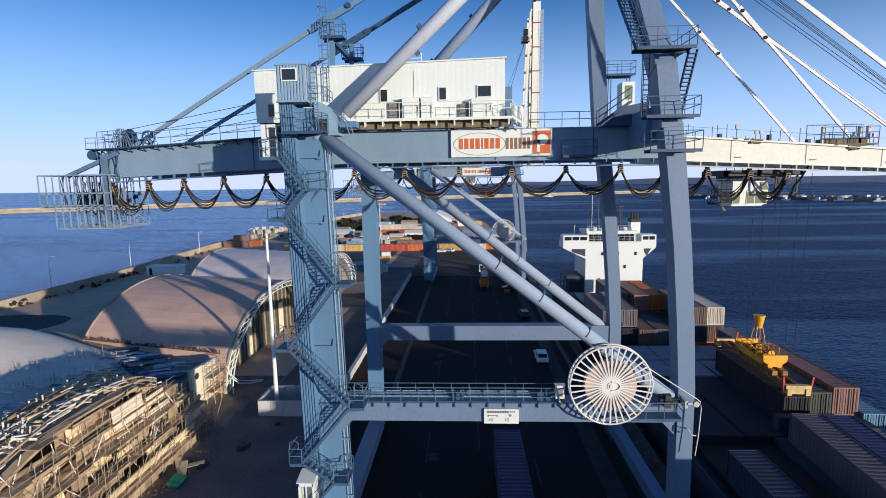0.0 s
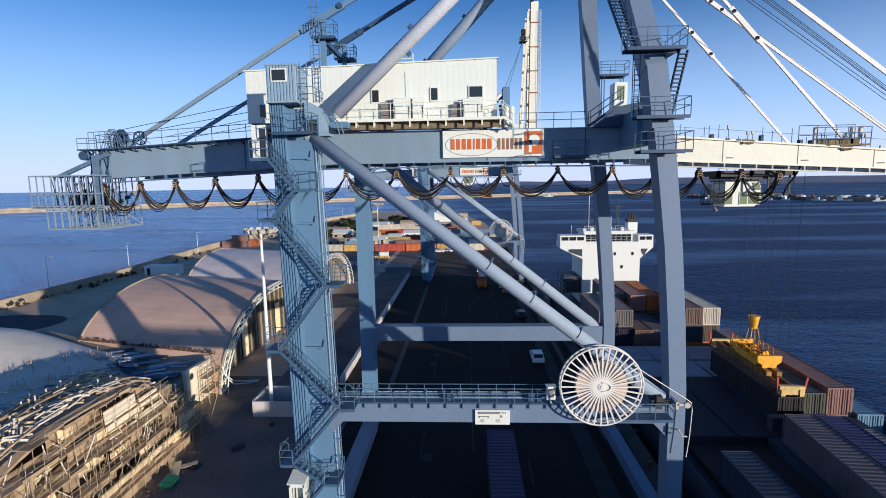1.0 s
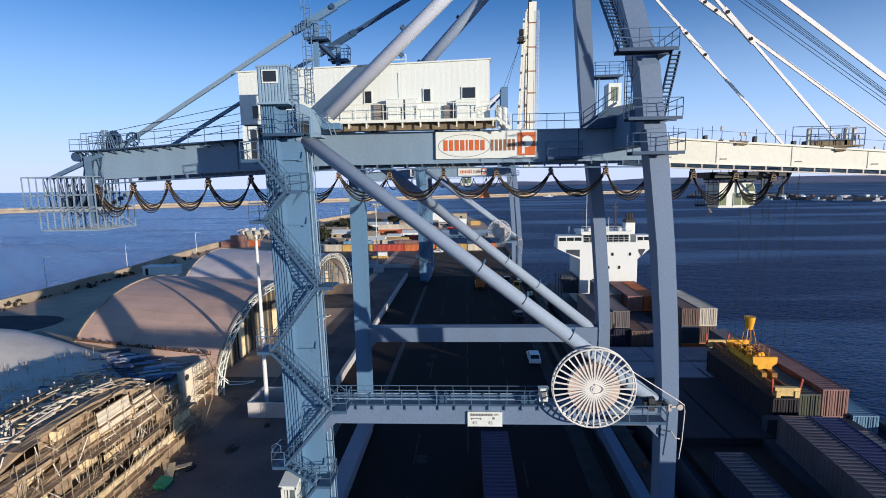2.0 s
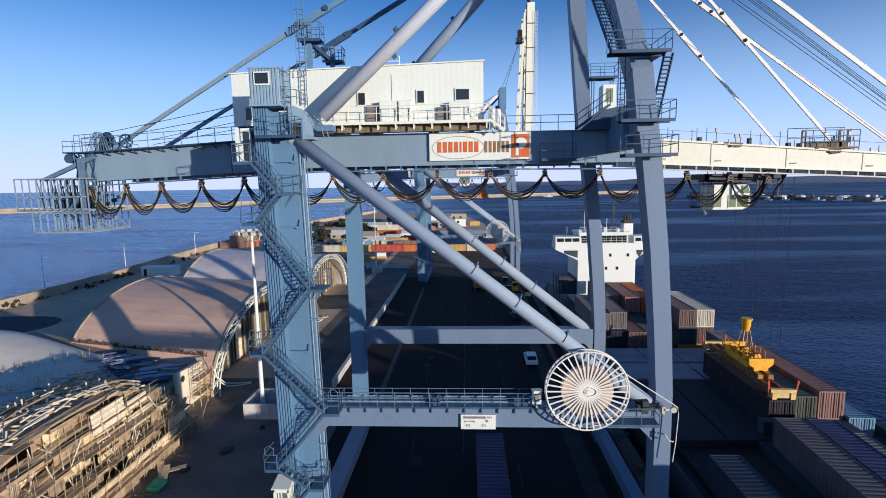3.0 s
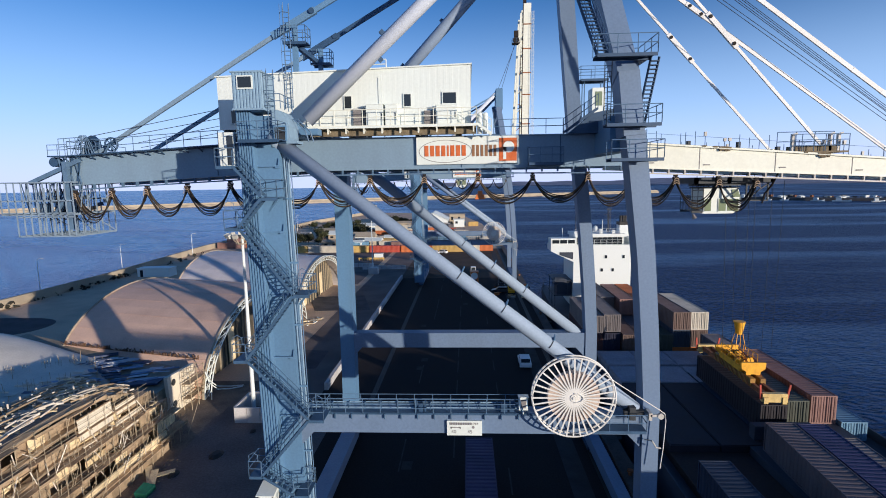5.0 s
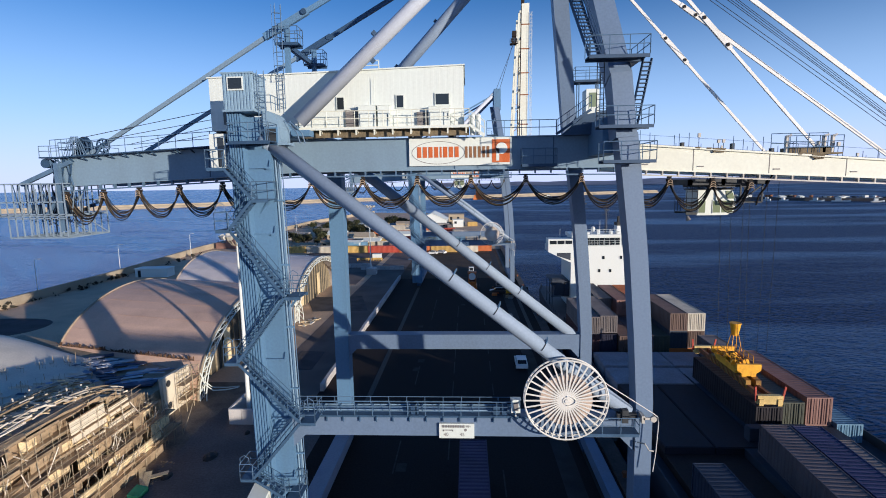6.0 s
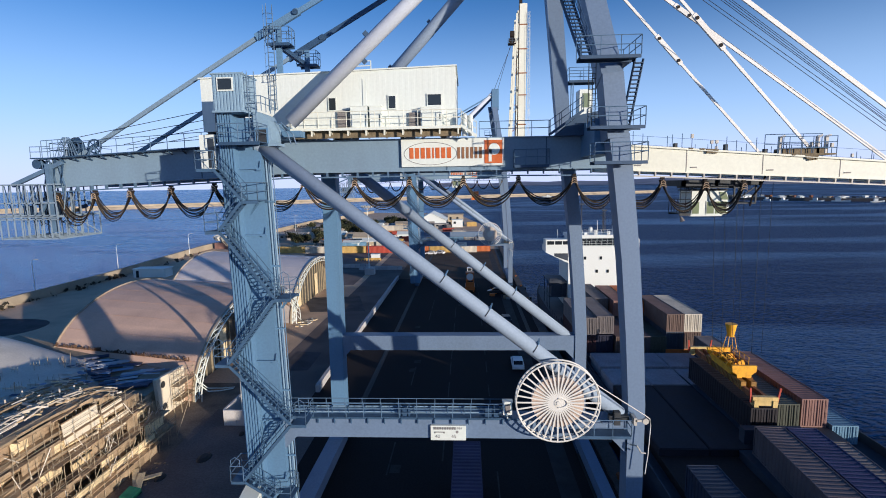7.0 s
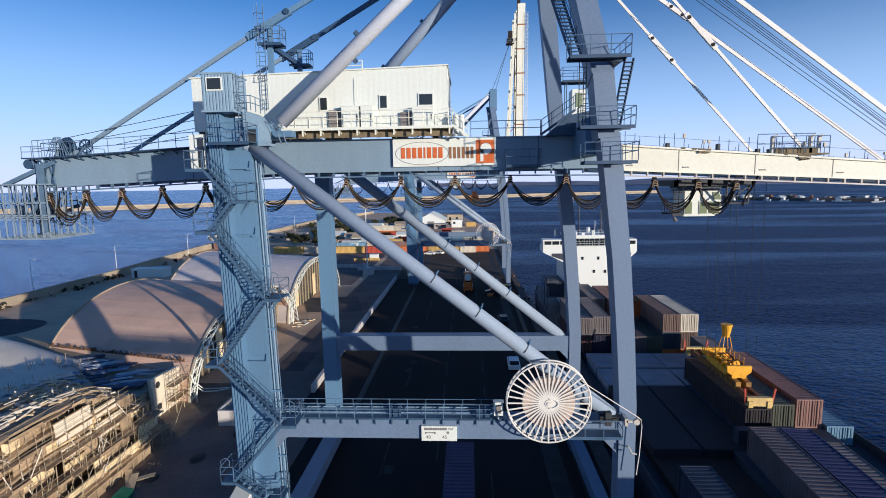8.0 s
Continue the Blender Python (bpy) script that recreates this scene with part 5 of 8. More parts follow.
for x in (-9.75, 14.8):
    solid("crane_rail", Geo().box(x - 0.35, x + 0.35, -88, 203, 0.021, 0.03).box(x - 0.04, x + 0.04, -88, 203, 0.03, 0.08), BLACK, "steel crane rail sunk in a dark slot", "rail", "structure")
rng = random.Random(11)
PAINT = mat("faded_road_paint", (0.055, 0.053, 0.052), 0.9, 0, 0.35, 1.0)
for x in (-4.2, 1.0, 6.3):
    g = Geo()
    y = 20.0
    while y < 200:
        w = rng.uniform(3, 9)
        g.box(x - 0.07, x + 0.07, y, y + w, 0.02, 0.024)
        y += w + rng.uniform(1, 9)
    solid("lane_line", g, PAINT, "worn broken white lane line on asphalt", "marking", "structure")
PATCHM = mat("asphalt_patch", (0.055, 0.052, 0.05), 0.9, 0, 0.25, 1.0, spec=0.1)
for x, y in ((-3.5, 45.5), (-4.6, 71), (-4.2, 74.5), (2.0, 110), (-6, 93)):
    solid("patch", Geo().box(x - 0.5, x + 0.5, y - 0.7, y + 0.7, 0.02, 0.026), PATCHM, "grey patch in the asphalt", "patch", "structure")
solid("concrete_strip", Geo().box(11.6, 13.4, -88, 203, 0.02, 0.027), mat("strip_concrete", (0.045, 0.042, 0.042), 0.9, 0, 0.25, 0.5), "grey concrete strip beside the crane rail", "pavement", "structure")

g = Geo().loft([[(-92.5 + r * 11.5 * math.cos(a), 92.5 + r * 7.5 * math.sin(a) + 0.5 * math.sin(3 * a), z) for a in [2 * math.pi * k / 40 for k in range(40)]] for r, z in ((1.0, 0.0), (1.0, 0.012))])
solid("dark_pad", g, mat("damp_asphalt", (0.075, 0.066, 0.07), 0.9, 0, 0.25, 0.4, 5, 0.15), "round dark asphalt pad on the yard behind the vaults", "pavement", "structure")

# far mole, spit and coast
g = Geo()
mole = [(-620, 560), (-424, 690), (-150, 850), (151, 990), (420, 1110)]
g.loft([[(x, y, -3), (x, y + 3, 0.6), (x, y + 9, 0.8), (x, y + 9, 3.4), (x, y + 11, 3.4), (x, y + 11, 0.8), (x, y + 16, -3)] for x, y in mole])
solid("breakwater", g, SAND, "long pale stone breakwater across the harbour mouth", "breakwater", "structure")
spit = [(330, 770), (420, 640), (520, 560), (700, 440), (1000, 300)]
g = Geo().loft([[(x, y, -3), (x + 4, y + 4, 0.9), (x + 16, y + 12, 1.4), (x + 24, y + 24, -3)] for x, y in spit])
solid("stone_spit", g, mat("dark_rock", (0.10, 0.09, 0.08), 0.95, 0, 0.3, 0.2, 2, 0.3), "dark rock spit with small harbour works", "breakwater", "structure")
g = Geo()
secs = []
for k in range(60):
    a = radians(-4 + k * 0.95)
    sn, cs = math.sin(a), math.cos(a)
    near = 3700 - 1000 * min(1.0, k / 30)            # the shore comes nearer towards the open side
    h = max(5, 16 + 14 * noise.noise((k * 0.21, 0.3, 0)) + 0.3 * k)
    secs.append([(near * sn, near * cs, -3), (near * sn, near * cs, 1.5), ((near + 400) * sn, (near + 400) * cs, h * 0.45), (4100 * sn, 4100 * cs, h + 4), (4100 * sn, 4100 * cs, -3)])
g.loft(secs)
solid("far_coast", g, LAND, "low hazy coast along the horizon", "coast", "structure")


# ---- arched warehouses ----
def arch_at(x, yc, skew, half, h, k, n=28, x_front=-31.5, inset=0.0):
    t = math.pi * k / n
    return Vector((x, yc + skew * (x_front - x) - (half - inset) * math.cos(t), max(0.0, (h - inset) * math.sin(t))))


def arched_roof(x0, x1, yc, skew, half, h, k0=0, k1=28, steps=6):
    """A thick barrel roof, its axis roughly along x."""
    secs = []
    for j in range(steps + 1):
        x = x0 + (x1 - x0) * j / steps
        outer = [arch_at(x, yc, skew, half, h, k) for k in range(k0, k1 + 1)]
        inner = [arch_at(x, yc, skew, half, h, k, inset=0.25) for k in range(k1, k0 - 1, -1)]
        secs.append(outer + inner)
    return Geo().loft(secs)


def arch_truss(x, yc, skew, half, h, parent, material, k0=0, k1=28):
    for dx, ins in ((0.25, -0.1), (0.25, 0.9), (1.1, -0.1)):
        g = Geo()
        g.path([arch_at(x, yc, 0, half, h, k, inset=ins) + Vector((dx, 0, 0)) for k in range(k0, k1 + 1)], 0.08, 6)
        part("truss_chord", g, material, parent, "curved white steel chord")
    g = Geo()
    for k in range(k0, k1):
        a, b = arch_at(x, yc, 0, half, h, k, inset=-0.1), arch_at(x, yc, 0, half, h, k + 1, inset=-0.1)
        c = arch_at(x, yc, 0, half, h, k + 1, inset=0.9)
        g.tube(a + Vector((0.25, 0, 0)), c + Vector((0.25, 0, 0)), 0.05, 5).tube(c + Vector((0.25, 0, 0)), b + Vector((0.25, 0, 0)), 0.05, 5)
        g.tube(a + Vector((0.25, 0, 0)), b + Vector((1.1, 0, 0)), 0.05, 5)
    part("truss_web", g, material, parent)


def warehouse(x0, x1, yc, skew, half, h, roof, label, seams=True):
    w = thing("warehouse", ((x0 + x1) / 2, yc, 0), label, "warehouse", "arched warehouses")
    r = part("roof", arched_roof(x0, x1, yc, skew, half, h), roof, w)
    if seams:
        for k in range(4, 25, 2):       # lapped sheet seams along the roof
            a, b = arch_at(x0, yc, skew, half, h, k, inset=-0.03), arch_at(x1, yc, skew, half, h, k, inset=-0.03)
            part("sheet_seam", Geo().beam(a, b, 0.08, 0.015), roof, r)
    for x in (x0, x1):
        g = Geo().path([arch_at(x, yc, skew, half, h, k, inset=-0.05) for k in range(29)], 0.16, 6)
        part("edge_trim", g, SAND, w, "pale edge trim along the roof")
    arch_truss(x1, yc, 0, half, h, w, WHITE)
    # recessed end wall behind the arch, coloured dark to stand for the shaded interior
    xw = x1 - 3.0
    wall = [arch_at(xw, yc, skew, half, h, k, inset=0.3) for k in range(29)]
    g = Geo().loft([[p + Vector((d, 0, 0)) for p in wall] for d in (0.0, 0.3)])
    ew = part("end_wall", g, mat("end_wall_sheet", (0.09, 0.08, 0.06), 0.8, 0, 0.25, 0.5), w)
    for k in range(3, 26, 1):
        p = wall[k]
        if p.z > 1.5:
            part("mullion", Geo().box(xw + 0.3, xw + 0.5, p.y - 0.07, p.y + 0.07, 0, p.z - 0.1), SCAF, ew)
    for k in (2, 5):
        y = yc - half + 3.4 + k * (2 * half - 7) / 7
        hh = 3.2 + 1.2 * (k % 3)
        part("panel", Geo().box(xw + 0.5, xw + 0.6, y, y + 1.9, 0.4, hh), PANEL, ew)
    return w


w1 = warehouse(-56.6, -31.5, 79.0, 0.26, 19.0, 10.5, ROOF, "warehouse with a brown arched sheet roof and an open truss end")
warehouse(-64.0, -31.5, 113.5, 0.36, 18.0, 10.4, ROOF2, "warehouse with a pale arched sheet roof and an open truss end")
rng = random.Random(5)
tufts = Geo()
for k in range(170):           # ragged rusty sheet edge
    t = k / 169
    x = -56.3 + t * 23.5
    p = arch_at(x, 79, 0.26, 19, 10.5, 4)
    a = rng.uniform(0, 6.28)
    r = rng.uniform(0.15, 0.45)
    tufts.beam(p + Vector((0, -0.3, 0.1)), p + Vector((r * math.cos(a), -0.5 + 0.3 * r * math.sin(a), rng.uniform(0.2, 0.75))), 0.16, 0.05)
part("torn_edge", tufts, mat("torn_sheet", (0.15, 0.085, 0.05), 0.9, 0, 0.3, 2.0), w1, "torn rusty sheet edge")
# low flat roof in the valley between two vaults
valley = thing("valley_roof", (-46, 62, 0), "flat roof strip in the valley between two vaults", "roof")
g = Geo().loft([[(-66, 60.5, 0), (-66, 72.5, 0), (-66, 72.5, 4.9), (-66, 60.5, 4.7)], [(-34.0, 54.5, 0), (-34.0, 61.5, 0), (-34.0, 61.5, 3.4), (-34.0, 54.5, 3.2)]])
part("slab", g, SAND, valley)


# ---- half-built warehouse with scaffolding ----
hb = thing("unfinished_warehouse", (-50, 42, 0), "half-built arched warehouse, its near side bare timber framing", "warehouse")
YC, HALF, HH = 38.0, 14.5, 8.25
# x, centre, half width, height and fullness of the shell: bare bay, shallow trough, finished vault
SHELL = ((-32.2, 38.0, 14.4, 7.9, 0.85), (-36.0, 38.6, 14.6, 7.7, 0.85), (-39.5, 41.0, 14.8, 7.0, 0.75), (-42.0, 45.0, 14.8, 5.5, 0.6), (-44.5, 47.2, 14.5, 5.7, 0.55), (-48.0, 52.4, 14.0, 5.8, 0.70), (-52.0, 53.3, 13.9, 6.9, 0.73), (-55.0, 53.95, 13.8, 7.75, 0.73), (-57.5, 54.5, 13.75, 8.45, 0.73), (-61.0, 55.2, 13.7, 9.15, 0.73), (-70.0, 57.1, 13.45, 9.15, 0.73), (-112.0, 66.0, 12.4, 9.15, 0.73))


def shell(x, k, up=0.0):
    """A point of the shell: k runs from 0 at the near foot to 28 at the far foot."""
    for a, b in zip(SHELL, SHELL[1:]):
        if b[0] <= x <= a[0]:
            q = (a[0] - x) / (a[0] - b[0])
            yc, half, h, full = (u + (v - u) * q for u, v in zip(a[1:], b[1:]))
            t = math.pi * k / 28
            return Vector((x, yc - half * math.cos(t), h * max(0.0, math.sin(t)) ** full + up))
    return Vector((x, 40, up))


def shell_sheet(xs):
    g = Geo()
    g.smooth = True
    return g.loft([[shell(x, k) for k in range(1, 28)] + [shell(x, k, -0.25) for k in range(27, 0, -1)] for x in xs])


part("inner_deck", shell_sheet((-32.3, -34, -36, -38, -39.5, -41, -42.5, -44)), DECKD, hb, "grey boarded shell of the bare bay")
part("roof", shell_sheet((-44, -46, -48, -50, -52, -53, -54, -55, -56, -57.5, -59, -61, -63.5, -66, -76, -90, -111)), ROOF3, hb, "pale grey arched roof sheet")
rng = random.Random(8)
for j in range(190):                      # short lengths of curved rafter still standing
    x, k0, up = rng.uniform(-40.0, -32.4), rng.uniform(3, 20), rng.uniform(0.15, 1.1)
    lean = rng.uniform(-0.12, 0.12)
    pts = [shell(max(-41.9, min(-32.3, x + lean * q)), k0 + 0.45 * q, up) for q in range(rng.randint(3, 7))]
    part("rafter", Geo().sweep(pts, rng.uniform(0.05, 0.08), rng.uniform(0.1, 0.2), (1, 0, 0)), TIMBER_W if j % 3 else WOOD, hb)
for j in range(300):                     # boards and purlins strewn over it
    x, k = rng.uniform(-40.5, -32.8), rng.uniform(3, 21)
    p = shell(x, k, rng.uniform(0.1, 1.0))
    a = rng.choice((0.0, 0.1, -0.15, 0.3, 1.5, 0.8)) + rng.uniform(-0.15, 0.15)
    L = rng.uniform(0.5, 2.6)
    d = Vector((math.cos(a), math.sin(a) * 0.8, rng.uniform(-0.15, 0.15)))
    part("board", Geo().beam(p - d * L / 2, p + d * L / 2, 0.06, rng.uniform(0.08, 0.2)), rng.choice((TIMBER_W, TIMBER_W, TIMBER_W, WOOD, PANEL)), hb)
for j in range(90):
    x, k = rng.uniform(-39.5, -33), rng.uniform(4, 20)
    p = shell(x, k)
    part("upright", Geo().beam(p, p + Vector((rng.uniform(-0.2, 0.2), rng.uniform(-0.2, 0.2), rng.uniform(0.6, 1.5))), 0.09, 0.09, up=(0, 1, 0)), TIMBER_W, hb)
for j in range(30):                      # white and blue sheets lying in the trough
    x, k = rng.uniform(-46.5, -41.0), rng.uniform(10, 23)
    p = shell(x, k, 0.12 + 0.02 * (j % 7))
    a, L, W = rng.uniform(-0.35, 0.35) + rng.choice((0, 0, 0.5)), rng.uniform(0.8, 2.2), rng.uniform(0.3, 0.8)
    d = Vector((math.cos(a), math.sin(a), 0.1 * rng.uniform(-1, 1)))
    part("loose_sheet", Geo().beam(p - d * L / 2, p + d * L / 2, W, 0.03), (ROOF3, SHEETP, SHEETW, ROOF3, SHEETB)[j % 5], hb)
for j in range(28):
    x, k = rng.uniform(-49, -42), rng.uniform(7, 24)
    p = shell(x, k)
    part("upright", Geo().beam(p, p + Vector((rng.uniform(-0.1, 0.1), 0, rng.uniform(0.6, 1.3))), 0.04, 0.04, up=(0, 1, 0)), WOOD, hb)
# starter bars on the finished sheet, and a second row with boards lashed to them
for j in range(15):
    p = shell(-46.0 - 0.4 * j, 21.5 - 0.8 * j + 0.5 * math.sin(j * 2.0))
    for q in (-0.35, 0.0, 0.35):
        part("starter_bar", Geo().tube(p + Vector((q, 0, -0.2)), p + Vector((q * 1.2, 0, rng.uniform(0.6, 1.2))), 0.018, 4), SCAF, hb)
    part("tie_bar", Geo().tube(p + Vector((-0.45, 0, 0.4)), p + Vector((0.45, 0, 0.45)), 0.025, 4), SCAF, hb)
for j in range(11):
    p = shell(-43.5 - 0.5 * j, 18.5 - 0.9 * j + 0.4 * math.sin(j * 1.7))
    for q in (-0.3, 0.3):
        part("starter_bar", Geo().tube(p + Vector((q, 0, -0.2)), p + Vector((q, 0, rng.uniform(0.7, 1.1))), 0.02, 4), SCAF, hb)
    part("lashed_board", Geo().beam(p + Vector((-0.7, 0.05, 0.25)), p + Vector((0.7, 0.05, 0.3)), 0.05, 0.18), TIMBER_W, hb)
# sheets and stacked boards on the valley strip
for j in range(60):
    x = -36.5 - 13 * rng.random()
    y = 56.2 + 0.20 * (-34.0 - x) + rng.uniform(-1.0, 5.5)
    z = 3.45 + 1.45 * (-34.0 - x) / 32 + 0.03 * (j % 9)
    a, L, W = -0.35 + rng.uniform(-0.25, 0.25), rng.uniform(1.5, 5.0), rng.uniform(0.3, 1.0)
    d = Vector((math.cos(a), -math.sin(a), 0.0))
    c0 = Vector((x, y, z))
    part("stacked_sheet", Geo().beam(c0 - d * L / 2, c0 + d * L / 2, W, 0.05 + 0.2 * (j % 5 == 0)), (SHEETB, SHEETW, SHEETB, SHEETP, SHEETW)[j % 5], valley)
# facade boards
PY, PZ = 2.35, 1.55
pan = Geo().box(0, 0.08, 0.03, PY - 0.05, 0.03, PZ - 0.05).mesh("facade_panel", PANEL)
panw = Geo().box(0, 0.08, 0.03, PY - 0.05, 0.03, PZ - 0.05).mesh("facade_panel", PLANKD)
for j in range(14):
    for i in range(6):
        y, z = YC - HALF + 0.6 + j * PY * 0.9, 0.5 + i * PZ
        u = abs((y + PY / 2 - YC) / HALF)
        top = HH * math.sqrt(max(0, 1 - u * u))
        if z + PZ * 0.8 < top - 0.1 and rng.random() < 0.96:
            piece("facade_panel", pan if rng.random() < (0.35 if y > 37 else 0.1) else panw, hb, Matrix.Translation((-32.1, y, z)) @ Matrix.Rotation(rng.uniform(-0.01, 0.01), 4, "X"))
# concentric arch ribs on the facade
for ins in (0.0, 1.5, 3.1):
    g = Geo()
    pts = [arch_at(-31.9 + 0.25 * ins, YC, 0, HALF, HH, k, inset=ins) for k in range(0, 29)]
    g.sweep(pts, 0.8, 0.22, (1, 0, 0))
    part("arch_rib", g, WOOD, hb, "curved timber arch rib")

sc = thing("scaffolding", (-30.5, 38, 0), "tube scaffolding with plank decks in front of the unfinished end", "scaffold")
tube_m = {}


def arch_top(y):
    return HH * math.sqrt(max(0.0, 1 - min(1.0, abs((y - YC) / HALF)) ** 2))


def standard(x, y, h):
    key = round(h * 2) / 2
    if key < 1.0:
        return
    if key not in tube_m:
        tube_m[key] = Geo().tube((0, 0, 0), (0, 0, key), 0.022, 5).mesh("standard", SCAF)
    piece("standard", tube_m[key], sc, pose(x, y, 0, rng.uniform(-1.5, 1.5), rng.uniform(-1.5, 1.5), 0))


BAY = 1.55
for j in range(22):
    y = 18.4 + j * BAY
    top = arch_top(y)
    for i in range(5):                   # stepped tiers, each a little behind the one below
        xf, z = -28.35 - 0.68 * i, 1.55 + 1.6 * i
        if z > top + 0.4:
            continue
        standard(xf, y, min(top, z + 1.2) + rng.choice((0.0, 0.5)))
        part("ledger", Geo().tube((xf + 0.15, y, z - 0.05), (xf - 1.5, y, z - 0.05 + rng.uniform(-0.05, 0.05)), 0.03, 5), SCAF, sc)
        if z > arch_top(y + BAY) + 0.4:
            continue
        for q in (0.45, 0.95):
            part("guard_rail", Geo().tube((xf, y, z + q), (xf, y + BAY, z + q + rng.uniform(-0.03, 0.03)), 0.024, 5), SCAF, sc)
        for q in range(3):
            if rng.random() < 0.93:
                x = xf - 0.2 - 0.42 * q
                part("plank", Geo().beam((x, y - 0.12, z), (x + rng.uniform(-0.04, 0.04), y + BAY + 0.12, z + rng.uniform(-0.03, 0.03)), 0.4, 0.06), PLANKD, sc)
        if rng.random() < 0.35:
            part("toe_plank", Geo().beam((xf - 0.02, y, z + 0.12), (xf - 0.02, y + BAY, z + 0.12), 0.03, 0.2), WOOD, sc)
        d = rng.random()
        if d < (0.7 if y > 38 else 0.5) and z + 0.6 < top:
            h0, h1 = z + 0.06 + rng.uniform(0, 0.12), min(z + rng.uniform(1.25, 1.55), arch_top(y + BAY / 2) + 0.25)
            if h1 - h0 > 0.3:
                part("guard_board", Geo().box(xf - 1.42, xf - 1.36, y + 0.03, y + BAY - 0.03, h0, h1), PANEL if d < (0.3 if y > 37 else 0.12) else WOOD, sc)
    if j % 3 == 0:
        part("brace", Geo().tube((-28.3, y, 0.3), (-28.3, y + 2.9, 3.4), 0.03, 5), SCAF, sc)
for k in range(250):                     # loose tubes and timbers leaning on the decks
    y, i = rng.uniform(19, 51), rng.randint(0, 4)
    x, z = -28.5 - 0.68 * i - rng.uniform(0.0, 1.2), 1.6 + 1.6 * i
    if z < arch_top(y) - 0.4:
        part("loose_tube", Geo().tube((x, y, z), (x + rng.uniform(-0.3, 0.3), y + rng.uniform(-1.2, 1.2), z + rng.uniform(0.5, 1.9)), 0.022 if k % 3 else 0.04, 5), SCAF if k % 3 else TIMBER_W, sc)
# large cream formwork panels stood on the upper decks, with battens on their backs
for y0, y1, z0, z1 in ((39.2, 43.2, 5.55, 7.55), (43.55, 47.3, 3.75, 5.25), (43.7, 46.4, 5.75, 6.75), (47.6, 49.9, 3.5, 4.6), (39.6, 43.1, 3.9, 5.0), (34.6, 38.6, 3.6, 4.7), (29.5, 33.5, 3.3, 4.3), (48.0, 50.6, 1.75, 2.9)):
    n = max(2, round((y1 - y0) / 1.0))
    w = (y1 - y0) / n
    for k in range(n):
        part("formwork_panel", Geo().hexa([(-30.72, y0 + k * w + 0.015, z0), (-30.64, y0 + k * w + 0.015, z0), (-30.64, y0 + (k + 1) * w - 0.015, z0), (-30.72, y0 + (k + 1) * w - 0.015, z0), (-30.86, y0 + k * w + 0.015, z1), (-30.78, y0 + k * w + 0.015, z1), (-30.78, y0 + (k + 1) * w - 0.015, z1), (-30.86, y0 + (k + 1) * w - 0.015, z1)]), PRECAST if z0 > 3.7 and y0 > 39 else PANEL, sc)
    part("batten", Geo().beam((-30.66, y0, z0 + 0.06), (-30.66, y1, z0 + 0.06), 0.09, 0.12).beam((-30.8, y0, z1), (-30.8, y1, z1), 0.1, 0.1), WOOD, sc)
# long cream formwork beam and a rougher timber wall at the foot
for j in range(15):
    y = 16.5 + j * 2.1
    part("formwork_beam", Geo().box(-28.95, -28.8, y, y + 2.06, 1.3, 2.2), PANEL, sc)
    part("toe_board", Geo().box(-28.75, -28.66, y, y + 2.03, 0.05, 1.0 + 0.15 * (j % 3)), WOOD, sc)
    part("ledge_plank", Geo().box(-28.8, -28.2, y, y + 2.05, 1.2, 1.26), PLANKD, sc)

# end panel by the next vault
ep = thing("precast_panel", (-33, 58.5, 0), "tall pale precast wall panel with round holes and scaffold frames", "wall panel")
part("slab", Geo().hexa([(-33.3, 55.4, 0), (-32.9, 55.4, 0), (-32.9, 61.2, 0), (-33.3, 61.2, 0), (-33.3, 55.0, 4.9), (-32.9, 55.0, 4.9), (-32.9, 60.8, 4.6), (-33.3, 60.8, 4.6)]), PRECAST, ep)
for z in (1.2, 3.9):
    part("round_hole", Geo().tube((-32.89, 56.2, z), (-32.84, 56.2, z), 0.4, 14), DARK, ep)
g = Geo()
for y in (57.0, 58.6, 60.2):
    for x in (-32.3, -31.3):
        g.tube((x, y, 0), (x, y, 4.9), 0.045, 5)
    for z in (1.0, 2.0, 3.0, 4.0, 4.8):
        g.tube((-32.3, y, z), (-31.3, y, z), 0.035, 5)
for z in (1.0, 2.0, 3.0, 4.0, 4.8):
    for x in (-32.3, -31.3):
        g.tube((x, 57.0, z), (x, 60.2, z), 0.035, 5)
part("scaffold_frame", g, SCAF, ep)
for z in (1.5, 3.3):
    part("plank", Geo().box(-32.3, -31.3, 56.8, 60.4, z, z + 0.06), WOOD, ep)
cf = thing("curved_footing", (-30.6, 63.5, 0), "white curved steel footing at the arch's base", "footing")
g = Geo().path([(-31.2, 60.3, 3.6), (-30.9, 60.6, 2.0), (-30.4, 61.6, 0.7), (-29.4, 63.0, 0.2), (-28.2, 64.0, 0.12)], 0.08, 6)
g.path([(-31.6, 61.0, 3.6), (-31.4, 61.5, 2.0), (-30.9, 62.4, 0.8), (-29.6, 63.7, 0.25), (-28.2, 64.4, 0.12)], 0.07, 6)
part("rail", g, WHITE, cf)

